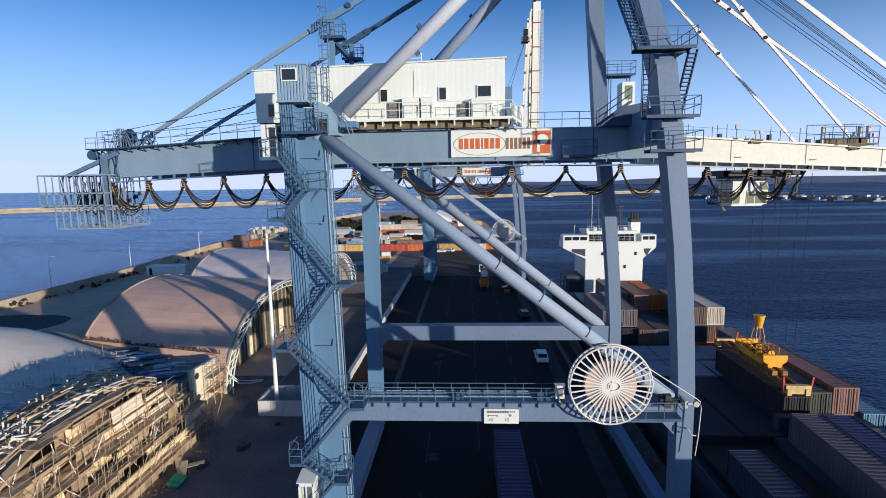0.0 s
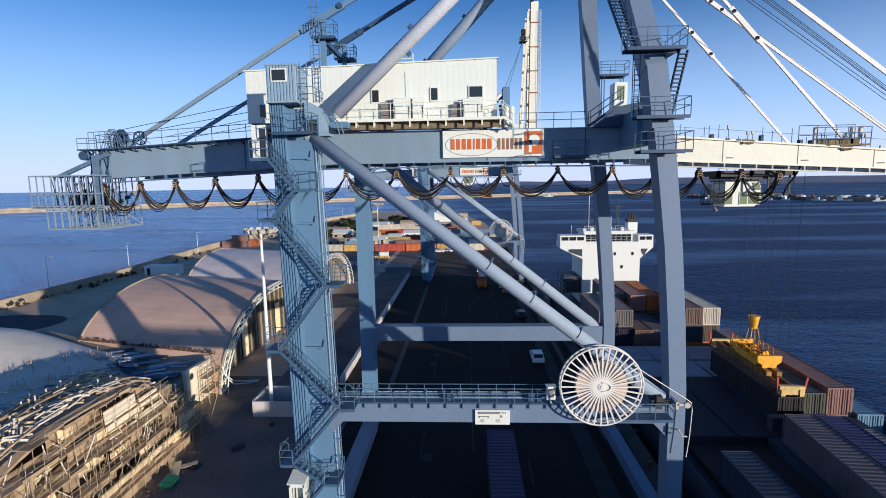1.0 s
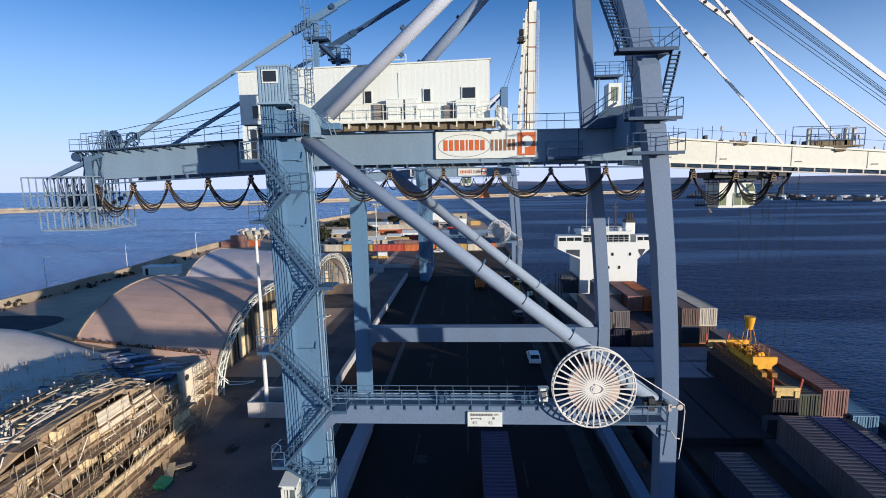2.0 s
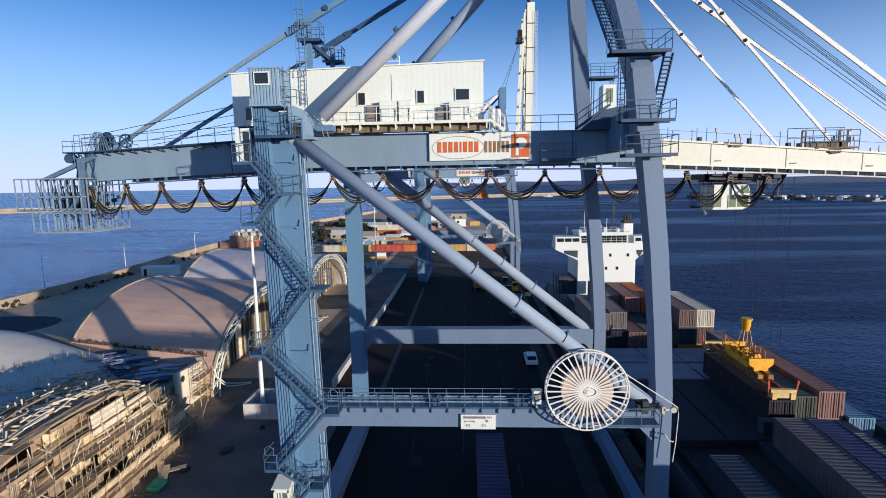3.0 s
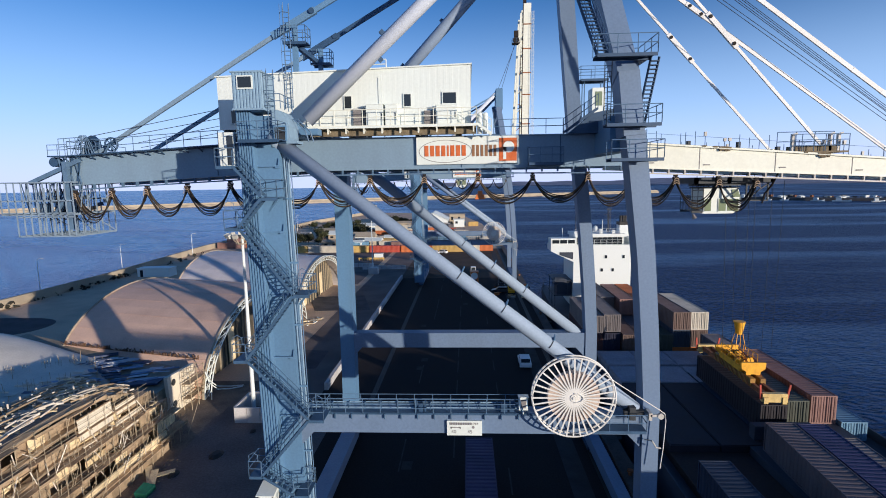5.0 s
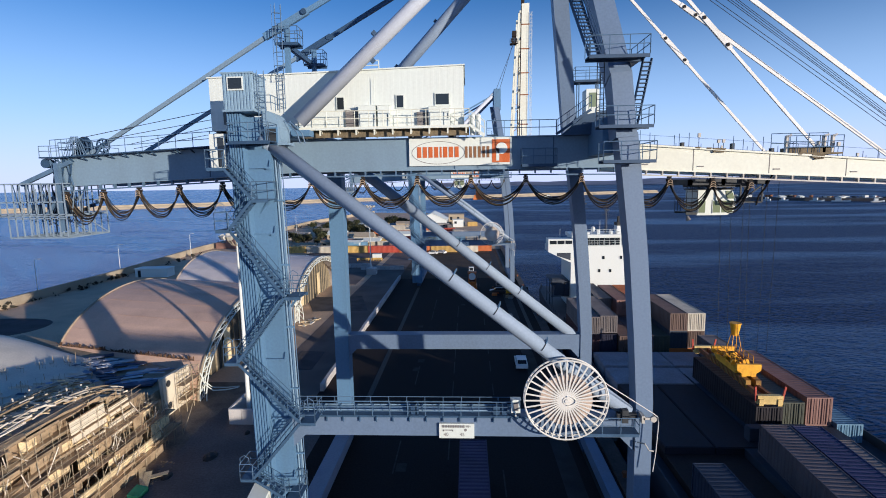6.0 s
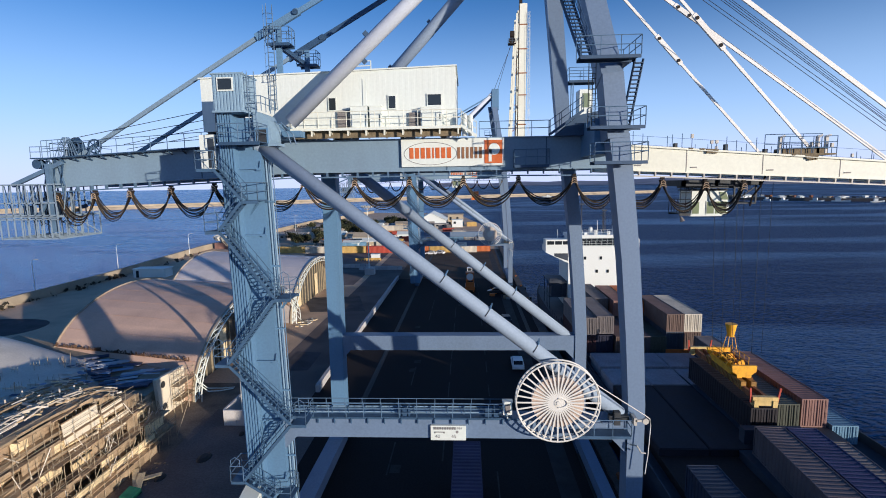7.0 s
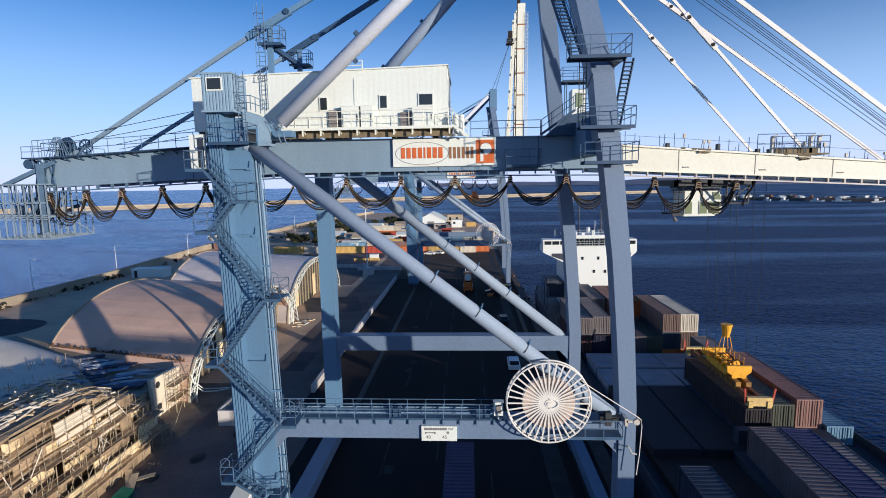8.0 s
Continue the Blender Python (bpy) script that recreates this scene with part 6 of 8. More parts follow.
# loose timber, debris and stones on the yard's edge
for nm, x, y, L, a, m in (("plank", -27.6, 43.0, 3.4, 2.2, PANEL), ("plank", -27.0, 42.6, 2.6, 2.0, PANEL), ("plank", -26.4, 43.4, 1.8, 0.4, PANEL), ("plank", -28.2, 44.2, 2.2, 2.5, WOOD)):
    solid("loose_" + nm, Geo().beam((x - L / 2 * math.cos(a), y - L / 2 * math.sin(a), 0.12), (x + L / 2 * math.cos(a), y + L / 2 * math.sin(a), 0.3), 0.6, 0.1), m, "pale loose timber plank lying on the ground", "plank", "", "loose planks")
g = Geo().loft([[(-26.9, 39.9, 0), (-25.9, 39.9, 0), (-25.9, 41.3, 0), (-26.9, 41.3, 0)], [(-26.9, 39.8, 0.6), (-25.9, 39.9, 0.4), (-25.9, 41.2, 0.5), (-26.9, 41.2, 0.7)]])
solid("skip_bin", g, mat("green_bin", (0.02, 0.13, 0.08), 0.6, 0, 0.2), "small green bin beside the timber pile", "bin")
g = Geo()
rng = random.Random(31)
for k in range(300):
    x, y = rng.gauss(-27.0, 0.6), rng.uniform(26, 46)
    s = rng.uniform(0.03, 0.1)
    g.hexa([(x + rng.uniform(-s, s) * 0.3 + sx * s, y + sy * s + rng.uniform(-s, s) * 0.3, z * s * rng.uniform(0.5, 1.2)) for z in (0, 1) for sx, sy in ((-1, -1), (1, -1), (1, 1), (-1, 1))])
solid("rubble", g, WOOD, "scattered rubble along the building's foot", "rubble", "stuff")
for x, y, s in ((-23.2, 47.0, 0.7), (-25.6, 43.5, 0.5), (-21.5, 51.8, 0.3)):
    g = Geo().loft([[(x + s * math.cos(k) * r, y + s * math.sin(k) * r * 1.4, z) for k in [2 * math.pi * j / 9 for j in range(9)]] for r, z in ((1, 0), (0.9, 0.15), (0.5, 0.28))])
    solid("tarpaulin", g, BLACK, "dark heap of tarpaulin on the yard", "heap", "", "dark heaps")

# ---- floodlight mast in its pen ----
def light_mast(x, y, h, label, r=0.26):
    m = thing("light_mast", (x, y, 0), label, "light mast", "floodlight masts")
    part("pole", Geo().tube((x, y, 0), (x, y, h), r, 14, r * 0.55), SHIPW, m)
    g = Geo()
    for k in range(14):
        a, b = 2 * math.pi * k / 14, 2 * math.pi * (k + 1) / 14
        for rr, z in ((1.3, h - 0.2), (0.7, h - 1.0)):
            g.tube((x + rr * math.cos(a), y + rr * math.sin(a), z), (x + rr * math.cos(b), y + rr * math.sin(b), z), 0.05, 5)
        g.tube((x + 1.3 * math.cos(a), y + 1.3 * math.sin(a), h - 0.2), (x + 0.5 * math.cos(a), y + 0.5 * math.sin(a), h - 1.1), 0.035, 4)
    part("crown_ring", g, SAND, m)
    for k in range(12):
        a = 2 * math.pi * k / 12
        lx, ly = x + 1.55 * math.cos(a), y + 1.55 * math.sin(a)
        part("floodlight", Geo().beam((lx, ly, h), (lx + 0.3 * math.cos(a), ly + 0.3 * math.sin(a), h - 0.15), 0.5, 0.45), LAMPG, m)
    return m


light_mast(-23.3, 56.4, 21.6, "tall white floodlight mast with a ring of lamps")
light_mast(-26.4, 149.5, 20.6, "slender floodlight mast at the far yard", 0.2)
pen = thing("concrete_pen", (-22, 56, 0), "square pen of white concrete panels round the mast's foot", "pen")
for a, b, n in (((-24.5, 53.9), (-18.5, 53.9), 4), ((-24.5, 58.3), (-18.5, 58.3), 4)):
    for k in range(n):
        x0 = a[0] + (b[0] - a[0]) * k / n
        part("wall_panel", Geo().box(x0 + 0.02, x0 + 1.48, a[1] - 0.12, a[1] + 0.12, 0.02, 1.85), CONCW, pen)
for x in (-24.5, -18.5):
    for k in range(3):
        y0 = 54.04 + k * 1.39
        part("wall_panel", Geo().box(x - 0.12, x + 0.12, y0, y0 + 1.36, 0.02, 1.85), CONCW, pen)

# ---- low wall along the yard ----
lw = tagged(new("boundary_wall"), "low white concrete wall between yard and quay", "wall", "", "structure")
blk = Geo().box(-0.25, 0.25, 0.02, 2.98, 0, 1.0).mesh("wall_block", CONCW)
for k in range(29):
    if k in (1, 2):
        continue
    piece("wall_block", blk, lw, Matrix.Translation((-16.4 + 0.03 * math.sin(k * 3), 54.0 + k * 3.0, 0.02)))


def car(x, y, rz, paint, label):
    c = thing("car", (x, y, 0), label, "car", "parked cars")
    m = Matrix.Translation((x, y, 0)) @ Matrix.Rotation(radians(rz), 4, "Z")

    def put(nm, geo, material, parent=c):
        geo.v = [tuple(m @ Vector(v)) for v in geo.v]
        return part(nm, geo, material, parent)
    prof = [(-2.1, 0.35), (2.1, 0.35), (2.15, 0.75), (1.2, 0.95), (-2.0, 0.95), (-2.12, 0.75)]
    put("body", Geo().loft([[(s * 0.85, a, z) for a, z in prof] for s in (-1, 1)]), paint)
    cab = [(-1.9, 0.95), (1.1, 0.95), (0.45, 1.45), (-1.5, 1.48)]
    put("cabin", Geo().loft([[(s * 0.72, a, z) for a, z in cab] for s in (-1, 1)]), paint)
    put("windscreen", Geo().loft([[(s * 0.66, 1.06, 1.0), (s * 0.66, 0.5, 1.43), (s * 0.66, 0.53, 1.45), (s * 0.66, 1.1, 1.0)] for s in (-1, 1)]), GLASS)
    put("rear_window", Geo().loft([[(s * 0.64, -1.9, 1.0), (s * 0.64, -1.54, 1.43), (s * 0.64, -1.58, 1.45), (s * 0.64, -1.94, 1.0)] for s in (-1, 1)]), GLASS)
    for s in (-1, 1):
        put("side_window", Geo().loft([[(s * 0.73, -1.45, 1.0), (s * 0.73, 0.85, 1.0), (s * 0.73, 0.4, 1.38), (s * 0.73, -1.35, 1.38)], [(s * 0.745, -1.45, 1.0), (s * 0.745, 0.85, 1.0), (s * 0.745, 0.4, 1.38), (s * 0.745, -1.35, 1.38)]]), GLASS)
        for yy in (-1.3, 1.3):
            put("wheel", Geo().tube((s * 0.68, yy, 0.32), (s * 0.87, yy, 0.32), 0.32, 14), BLACK)
    return c


CARW = mat("car_white", (0.75, 0.75, 0.73), 0.3, 0, 0.03)
CARD = mat("car_dark", (0.04, 0.04, 0.045), 0.3, 0, 0.03)
car(10.9, 72.6, -1, CARW, "white hatchback parked on the quay")
car(11.0, 96.5, 5, CARD, "dark car parked near the quay edge")
car(10.6, 121.5, 85, CARD, "dark pickup parked beside the far crane")
car(-10.4, 189, 80, CARW, "white car parked before the container row")
car(-7.2, 191, 60, CARW, "white van parked before the container row")


# ---- containers ----
MESH = {}


def container(x, y, z, colour, length=12.19, h=2.59, group="deck containers", label="", turn=0):
    c = new("shipping_container")
    c.matrix_basis = Matrix.Translation((x, y, z)) @ Matrix.Rotation(radians(turn), 4, "Z")
    tagged(c, label or colour + " steel shipping container with ribbed walls", "container", group)
    key = (colour, length, h)
    w = 2.438
    if key not in MESH:
        m = CONT[colour]
        n = int(length / 0.5)
        prof = []
        for k in range(n):
            a = -length / 2 + 0.12 + k * (length - 0.24) / n
            d = (length - 0.24) / n
            prof += [(a, 0), (a + d * 0.3, 0), (a + d * 0.45, 0.045), (a + d * 0.8, 0.045)]
        prof.append((length / 2 - 0.12, 0))
        wall = Geo().loft([[(w / 2 - 0.06 + d, a, q) for a, d in prof] for q in (0.14, h - 0.1)], closed=False)
        roof = Geo().loft([[(q, a, h - 0.055 + d * 0.75) for a, d in prof] for q in (w / 2 - 0.08, -w / 2 + 0.08)], closed=False)
        e = []
        for k in range(9):
            a = -w / 2 + 0.1 + k * (w - 0.2) / 9
            e += [(a, 0), (a + 0.1, 0), (a + 0.14, 0.045), (a + 0.23, 0.045)]
        e.append((w / 2 - 0.1, 0))
        end = Geo().loft([[(a, -length / 2 + 0.06 - d, q) for a, d in e] for q in (0.14, h - 0.1)], closed=False)
        fr = Geo()
        for sx in (-1, 1):
            for sy in (-1, 1):
                xs, ys = sorted((sx * w / 2, sx * (w / 2 - 0.14))), sorted((sy * length / 2, sy * (length / 2 - 0.14)))
                fr.box(xs[0], xs[1], ys[0], ys[1], 0, h)
            xs = sorted((sx * w / 2, sx * (w / 2 - 0.08)))
            fr.box(xs[0], xs[1], -length / 2 + 0.14, length / 2 - 0.14, 0, 0.15).box(xs[0], xs[1], -length / 2 + 0.14, length / 2 - 0.14, h - 0.1, h)
        for sy in (-1, 1):
            ys = sorted((sy * length / 2, sy * (length / 2 - 0.1)))
            fr.box(-w / 2 + 0.14, w / 2 - 0.14, ys[0], ys[1], 0, 0.15).box(-w / 2 + 0.14, w / 2 - 0.14, ys[0], ys[1], h - 0.12, h)
        fr.box(-w / 2 + 0.1, w / 2 - 0.1, -length / 2 + 0.1, length / 2 - 0.1, 0.08, 0.14)
        rod = Geo()
        rod.tube((0, -length / 2, 0.15), (0, -length / 2, h - 0.12), 0.025, 5)
        MESH[key] = (wall.mesh("side_wall", m), roof.mesh("roof_panel", m), end.mesh("end_wall", m), fr.mesh("corner_frame", m), rod.mesh("lock_rod", m))
    wall, roof, end, fr, rod = MESH[key]
    half = Matrix.Rotation(math.pi, 4, "Z")
    for nm, me, mm in (("side_wall", wall, Matrix()), ("side_wall", wall, half), ("roof_panel", roof, Matrix()), ("end_wall", end, Matrix()), ("end_wall", end, half), ("corner_frame", fr, Matrix()), *(("lock_rod", rod, Matrix.Translation((xx, 0, 0))) for xx in (-0.75, -0.3, 0.3, 0.75))):
        ob = new(nm, me)
        ob.parent = c
        ob.matrix_basis = mm
    return c


L40, L20 = 12.19, 6.06
# ---- ship ----
ship = thing("container_ship", (28.4, 60, -2.4), "feeder container ship moored along the quay with a white bridge", "ship")
hull = []
for y, w in ((-70, 9.0), (56, 9.0), (71, 9.1), (105, 9.2), (116, 8.6), (122, 7.2)):
    e = 28.4 + w + (4.6 if y < 60 else 0.0)              # fuller amidships on the sea side
    hull.append([(28.4 - w + 0.3, y, -3), (e - 0.3, y, -3), (e, y, 1.4), (e, y, 2.5), (e - 0.15, y, 2.5), (e - 0.15, y, 1.6), (28.4 - w + 0.15, y, 1.6), (28.4 - w + 0.15, y, 2.5), (28.4 - w, y, 2.5), (28.4 - w, y, 1.4)])
part("hull", Geo().loft(hull), HULL, ship, "dark painted hull")
for x0, x1 in ((20.9, 25.35), (25.45, 29.9), (30.0, 34.9)):
    for y0, y1 in ((56.2, 62.0), (62.1, 68.0)):
        part("hatch_cover", Geo().box(x0, x1, y0 + 2.6, y1 + 2.0, 1.6, 3.0).box(x0 + 0.1, x1 - 0.1, y0 + 2.7, y1 + 1.9, 3.0, 3.06), HATCHC, ship, "grey steel hatch cover")
part("hatch_cover", Geo().box(20.9, 35.9, 69.5, 92, 1.6, 2.3), HULL, ship)
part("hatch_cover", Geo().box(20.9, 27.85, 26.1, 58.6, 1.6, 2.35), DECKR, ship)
# near covers take a darkened copy of the cover grey in place of shade
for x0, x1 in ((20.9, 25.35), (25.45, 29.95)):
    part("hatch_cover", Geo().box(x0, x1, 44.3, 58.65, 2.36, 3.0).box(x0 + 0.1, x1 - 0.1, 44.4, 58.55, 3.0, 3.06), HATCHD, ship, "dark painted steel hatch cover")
part("hatch_cover", Geo().box(27.9, 33.9, 26.1, 44.2, 1.6, 3.05), HULL, ship)
part("hatch_cover", Geo().box(30.0, 38.6, 45.7, 61.9, 1.6, 3.05), HULL, ship)
part("hatch_cover", Geo().box(35.0, 37.9, 62.0, 70.5, 1.6, 3.05), HULL, ship)
sup = part("superstructure", Geo().box(23.7, 35.0, 100, 110, 1.6, 13.2), SHIPW, ship, "white steel accommodation block")
g = Geo()
g.loft([[(19.2, y, 13.2), (23.7, y, 11.0), (35.0, y, 11.0), (37.5, y, 13.2), (37.5, y, 14.4), (19.2, y, 14.4)] for y in (100.0 - 0.01, 104.5)])
wing = part("bridge_deck", g, SHIPW, ship)
for a, b in ((19.2, 24.2), (34.6, 37.5)):
    part("wing_house", Geo().box(a, b, 100.05, 103.2, 14.4, 15.75), SHIPW, wing)
    n = 2 if b - a < 4 else 3
    for k in range(n):
        x = a + 0.3 + k * (b - a - 0.4) / n
        part("pane", Geo().box(x, x + (b - a - 0.4) / n - 0.2, 99.99, 100.04, 14.75, 15.45), GLASS, wing)
    part("wing_opening", Geo().hexa([(a + (1.7 if a < 30 else 0.55), 99.93, 12.45), (a + (4.4 if a < 30 else 1.1), 99.93, 11.5), (a + (4.4 if a < 30 else 1.1), 99.97, 11.5), (a + (1.7 if a < 30 else 0.55), 99.97, 12.45),
                                     (a + (1.7 if a < 30 else 0.55), 99.93, 13.0), (a + (4.4 if a < 30 else 1.9), 99.93, 13.0), (a + (4.4 if a < 30 else 1.9), 99.97, 13.0), (a + (1.7 if a < 30 else 0.55), 99.97, 13.0)]), HULL, wing)
wh = part("wheelhouse", Geo().box(24.2, 33.6, 100.6, 107, 14.0, 15.95).box(23.9, 33.9, 100.3, 107.3, 15.95, 16.55), SHIPW, ship)
for k in range(9):
    x = 24.4 + k * 1.0
    part("pane", Geo().box(x, x + 0.93, 100.55, 100.6, 14.45, 15.85), GLASS, wh)
for x, z in ((26.75, 11.7), (29.85, 11.7), (29.1, 9.05), (31.25, 9.05), (33.3, 11.7), (26.2, 6.4)):
    p = part("port_window", Geo().box(x, x + 0.42, 99.9, 99.985, z, z + 0.62), GLASS, sup)
railing(ship, [(24.0, 100.4, 16.55), (33.8, 100.4, 16.55)], 1.0, 1.2, SHIPW)
railing(ship, [(24.3, 100.02, 14.4), (33.5, 100.02, 14.4)], 1.0, 1.2, SHIPW)
fun = part("funnel", Geo().loft([[(33.95, 104.6, z), (35.85, 104.6, z), (35.85, 106.7, z), (33.95, 106.7, z)] for z in (2.2, 17.9)]), SHIPW, ship)
part("funnel_band", Geo().box(33.9, 35.9, 104.55, 106.75, 17.9, 18.55), BLACK, fun)
for x in (34.4, 34.95, 35.4):
    part("exhaust_pipe", Geo().tube((x, 105.6, 18.55), (x, 105.6, 19.8), 0.26, 10), BLACK, fun)
for x, h in ((27.0, 23.5), (31.5, 22.2)):
    mast = part("mast", Geo().tube((x, 104, 16.55), (x, 104, h), 0.16, 8, 0.08), HULL, ship)
    part("yard", Geo().beam((x - 0.9, 104, h - 2.0), (x + 0.9, 104, h - 2.0), 0.1, 0.1).box(x - 0.5, x + 0.5, 103.6, 103.9, h - 1.1, h - 0.85).tube((x, 104, h), (x, 104, h + 0.3), 0.22, 8), HULL, mast)
for x, h in ((25.5, 25.0), (22.0, 17.5), (30.0, 19.2)):
    part("aerial", Geo().tube((x, 103, 15.7), (x, 103, h), 0.05, 5), SHIPW, ship)
for x0 in (24.6, 31.0):
    for q in range(6):
        z = 16.6 + q * 0.75
        part("mast_rung", Geo().beam((x0, 103.2, z), (x0 + 0.7, 103.2, z + (0.75 if q % 2 else 0.0)), 0.06, 0.06), HULL, ship)
    for d in (0.0, 0.7):
        part("mast_leg", Geo().tube((x0 + d, 103.2, 16.55), (x0 + d * 0.8 + 0.07, 103.2, 21.2), 0.05, 5), HULL, ship)
for x in (24.0, 25.5, 27.0, 29.0, 31.5, 33.0):
    part("roof_locker", Geo().box(x, x + 0.6, 101.2, 101.9, 16.55, 17.0 + 0.2 * (int(x) % 3)), SHIPW, ship)
part("dome_aerial", Geo().loft([[(28.9 + r * math.cos(a), 104 + r * math.sin(a), z) for a in [k * 0.628 for k in range(10)]] for r, z in ((0.35, 16.55), (0.45, 17.3), (0.4, 17.7), (0.1, 17.9))]), SHIPW, ship)
for k in range(2):
    part("side_gallery", Geo().box(20.0, 23.6, 100.5, 108, 4.0 + 3.0 * k, 4.15 + 3.0 * k), HULL, ship)
for y in (100.6, 104, 107.5):
    part("gallery_post", Geo().tube((20.2, y, 1.6), (20.2, y, 7.0), 0.07, 5), HULL, ship)
part("stern_machinery", Geo().box(20.6, 23.4, 100.9, 104.0, 4.15, 6.2).box(20.9, 22.6, 100.7, 103.0, 6.2, 7.4).box(22.7, 23.6, 100.6, 101.4, 4.2, 6.8), HULL, ship)
part("winch", Geo().tube((20.2, 101.5, 6.9), (22.0, 101.5, 6.9), 0.8, 14).box(20.0, 22.4, 100.8, 102.2, 6.3, 6.6), HULL, ship)
railing(ship, [(19.35, 56, 2.5), (19.35, 98, 2.5)], 1.0, 2.0, HULL)

T1 = 2.35
deckload = [
    # x, y of the middle, z, colour
    
    (21.0, 78.1, 2.4, "maroon"), (21.0, 78.1, 5.0, "grey"), (23.5, 78.1, 2.4, "navy"), (23.5, 78.1, 5.2, "grey"), (26.1, 77.4, 2.4, "brown"), (28.6, 77.6, 2.4, "dusk"), (31.1, 78.1, 2.2, "green"),
    (33.4, 78.1, 2.9, "slate"), (33.4, 78.1, 5.5, "brown"), (35.9, 78.1, 2.9, "brown"), (35.9, 78.1, 5.5, "white"),
    (28.6, 87.6, 2.4, "rust"), (28.6, 87.6, 5.2, "rust"), (31.2, 87.6, 2.4, "rust"), (31.2, 87.6, 5.2, "orange"), (26.0, 90, 2.4, "grey"), (26.0, 90, 5.0, "grey"),
]
for x, y, z, col, *ln in deckload:
    container(x, y, z, col, *(ln or (L40,)))


container(21.97, 32.5, T1, "haze", label="dusty blue steel shipping container with ribbed walls")


def stow(px, py, turn, boxes):
    """A block of containers set slightly askew on the hatches; boxes are given from its corner."""
    a = radians(turn)
    for x, y, z, col, length, h in boxes:
        x, y = x + 1.22, y + length / 2
        container(px + x * math.cos(a) - y * math.sin(a), py + x * math.sin(a) + y * math.cos(a), z, col, length, h, turn=turn)


L45 = 13.72
stow(30.42, 47.15, -0.8, ((0, 0, 3.06, "dark", L45, 2.59), (2.62, 1.0, 3.06, "green", L45, 2.59), (5.55, 1.5, 3.06, "rust", L45, 2.9), (4.3, 16.5, 3.06, "grey", L20, 2.59), (8.2, 1.0, 1.62, "sky", L20, 1.9)))
stow(27.9, 31.5, -4.0, ((0, 0, 3.06, "dusk", L40, 2.59), (2.6, 0, 3.06, "blue", L40, 2.59), (0.05, -12.4, 3.06, "dusk", L40, 2.59), (2.65, -12.4, 3.06, "slate", L40, 2.59),
                        (5.6, 0.6, 1.62, "grey", L40, 2.59)))
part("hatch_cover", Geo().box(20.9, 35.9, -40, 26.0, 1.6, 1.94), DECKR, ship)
# hidden box added between the stows to keep a sunbeam off the hatches
part("lashing_bridge", Geo().box(28.9, 34.3, 45.3, 46.2, 3.06, 4.4), HULL, ship)
for x in (33.4, 35.9):
    part("bedplate", Geo().box(x - 1.2, x + 1.2, 72.0, 84.2, 2.31, 2.89), ORANGE, ship, "orange painted container pedestal")

# further bays of the same ship, unseen astern of the crane; tier heights set the shade on quay and legs
for bay, y in enumerate((12.0, -1.0, -14.5, -28.0)):
    for k in range(6):
        if bay == 0 and k == 2:
            continue
        for tier in range((2, 2, 2, 2, 3, 3)[k] if bay == 0 else 2):
            container(21.6 + 2.5 * k, y, 1.95 + 2.62 * tier, ("navy", "brown", "rust", "grey", "green", "maroon", "slate")[(bay * 3 + k * 2 + tier) % 7], L40, 2.59)

# ---- spreader resting on the containers ----
sp = thing("spreader", (28.3, 47.5, 8.6), "yellow telescopic container spreader resting on deck containers", "spreader")
zb = 8.62
# main frame's yellow is browned for its shaded land side as well as grime
part("main_frame", Geo().box(27.6, 28.1, 44.2, 52.2, zb + 0.35, zb + 0.95).box(28.6, 29.1, 44.2, 52.2, zb + 0.35, zb + 0.95).box(27.6, 29.1, 46.8, 47.2, zb + 0.35, zb + 0.9).box(27.6, 29.1, 50.2, 50.6, zb + 0.35, zb + 0.9), mat("grimy_yellow", (0.36, 0.19, 0.035), 0.6, 0, 0.25, 1.2, 9, 0.04, (0.12, 0.07, 0.03)), sp)
for y0, y1 in ((41.4, 45.5), (51.4, 55.7)):
    part("telescopic_beam", Geo().box(27.75, 28.05, y0, y1, zb + 0.2, zb + 0.6).box(28.65, 28.95, y0, y1, zb + 0.2, zb + 0.6), RUST, sp, "brown telescopic beams")
for y in (41.1, 55.6):
    e = part("end_beam", Geo().box(27.2, 29.5, y, y + 0.45, zb + 0.1, zb + 0.75).box(27.3, 27.7, y - 0.1, y, zb, zb + 0.5).box(29.0, 29.4, y - 0.1, y, zb, zb + 0.5), mat("end_beam_cream", (0.66, 0.48, 0.18), 0.5, 0, 0.15), sp)
    for x in (27.1, 29.5):
        part("flipper", Geo().beam((x, y + 0.2, zb + 0.3), (x + (0.25 if x > 28 else -0.1), y + 0.2, zb + 1.4), 0.16, 0.16, up=(0, 1, 0)), CONT["red"], e, "red guide flipper")
part("head_block", Geo().box(27.4, 29.3, 46.0, 50.4, zb + 1.0, zb + 1.25).box(27.4, 27.6, 45.5, 50.9, zb + 1.25, zb + 1.5).box(29.1, 29.3, 45.5, 50.9, zb + 1.25, zb + 1.5), YELLOW, sp)
for y in (45.2, 50.9):
    part("sheave_block", Geo().loft([[(27.75, y + d, zb + 0.55), (28.1, y + d, zb + 0.55), (28.15, y + d, zb + 1.0), (28.6, y + d, zb + 1.0), (28.65, y + d, zb + 0.55), (29.0, y + d, zb + 0.55), (29.1, y + d, zb + 1.2), (29.55, y + d, zb + 1.45), (29.6, y + d, zb + 1.95), (27.15, y + d, zb + 1.95), (27.2, y + d, zb + 1.45), (27.65, y + d, zb + 1.2)] for d in (0, 0.3)]), YELLOW, sp)
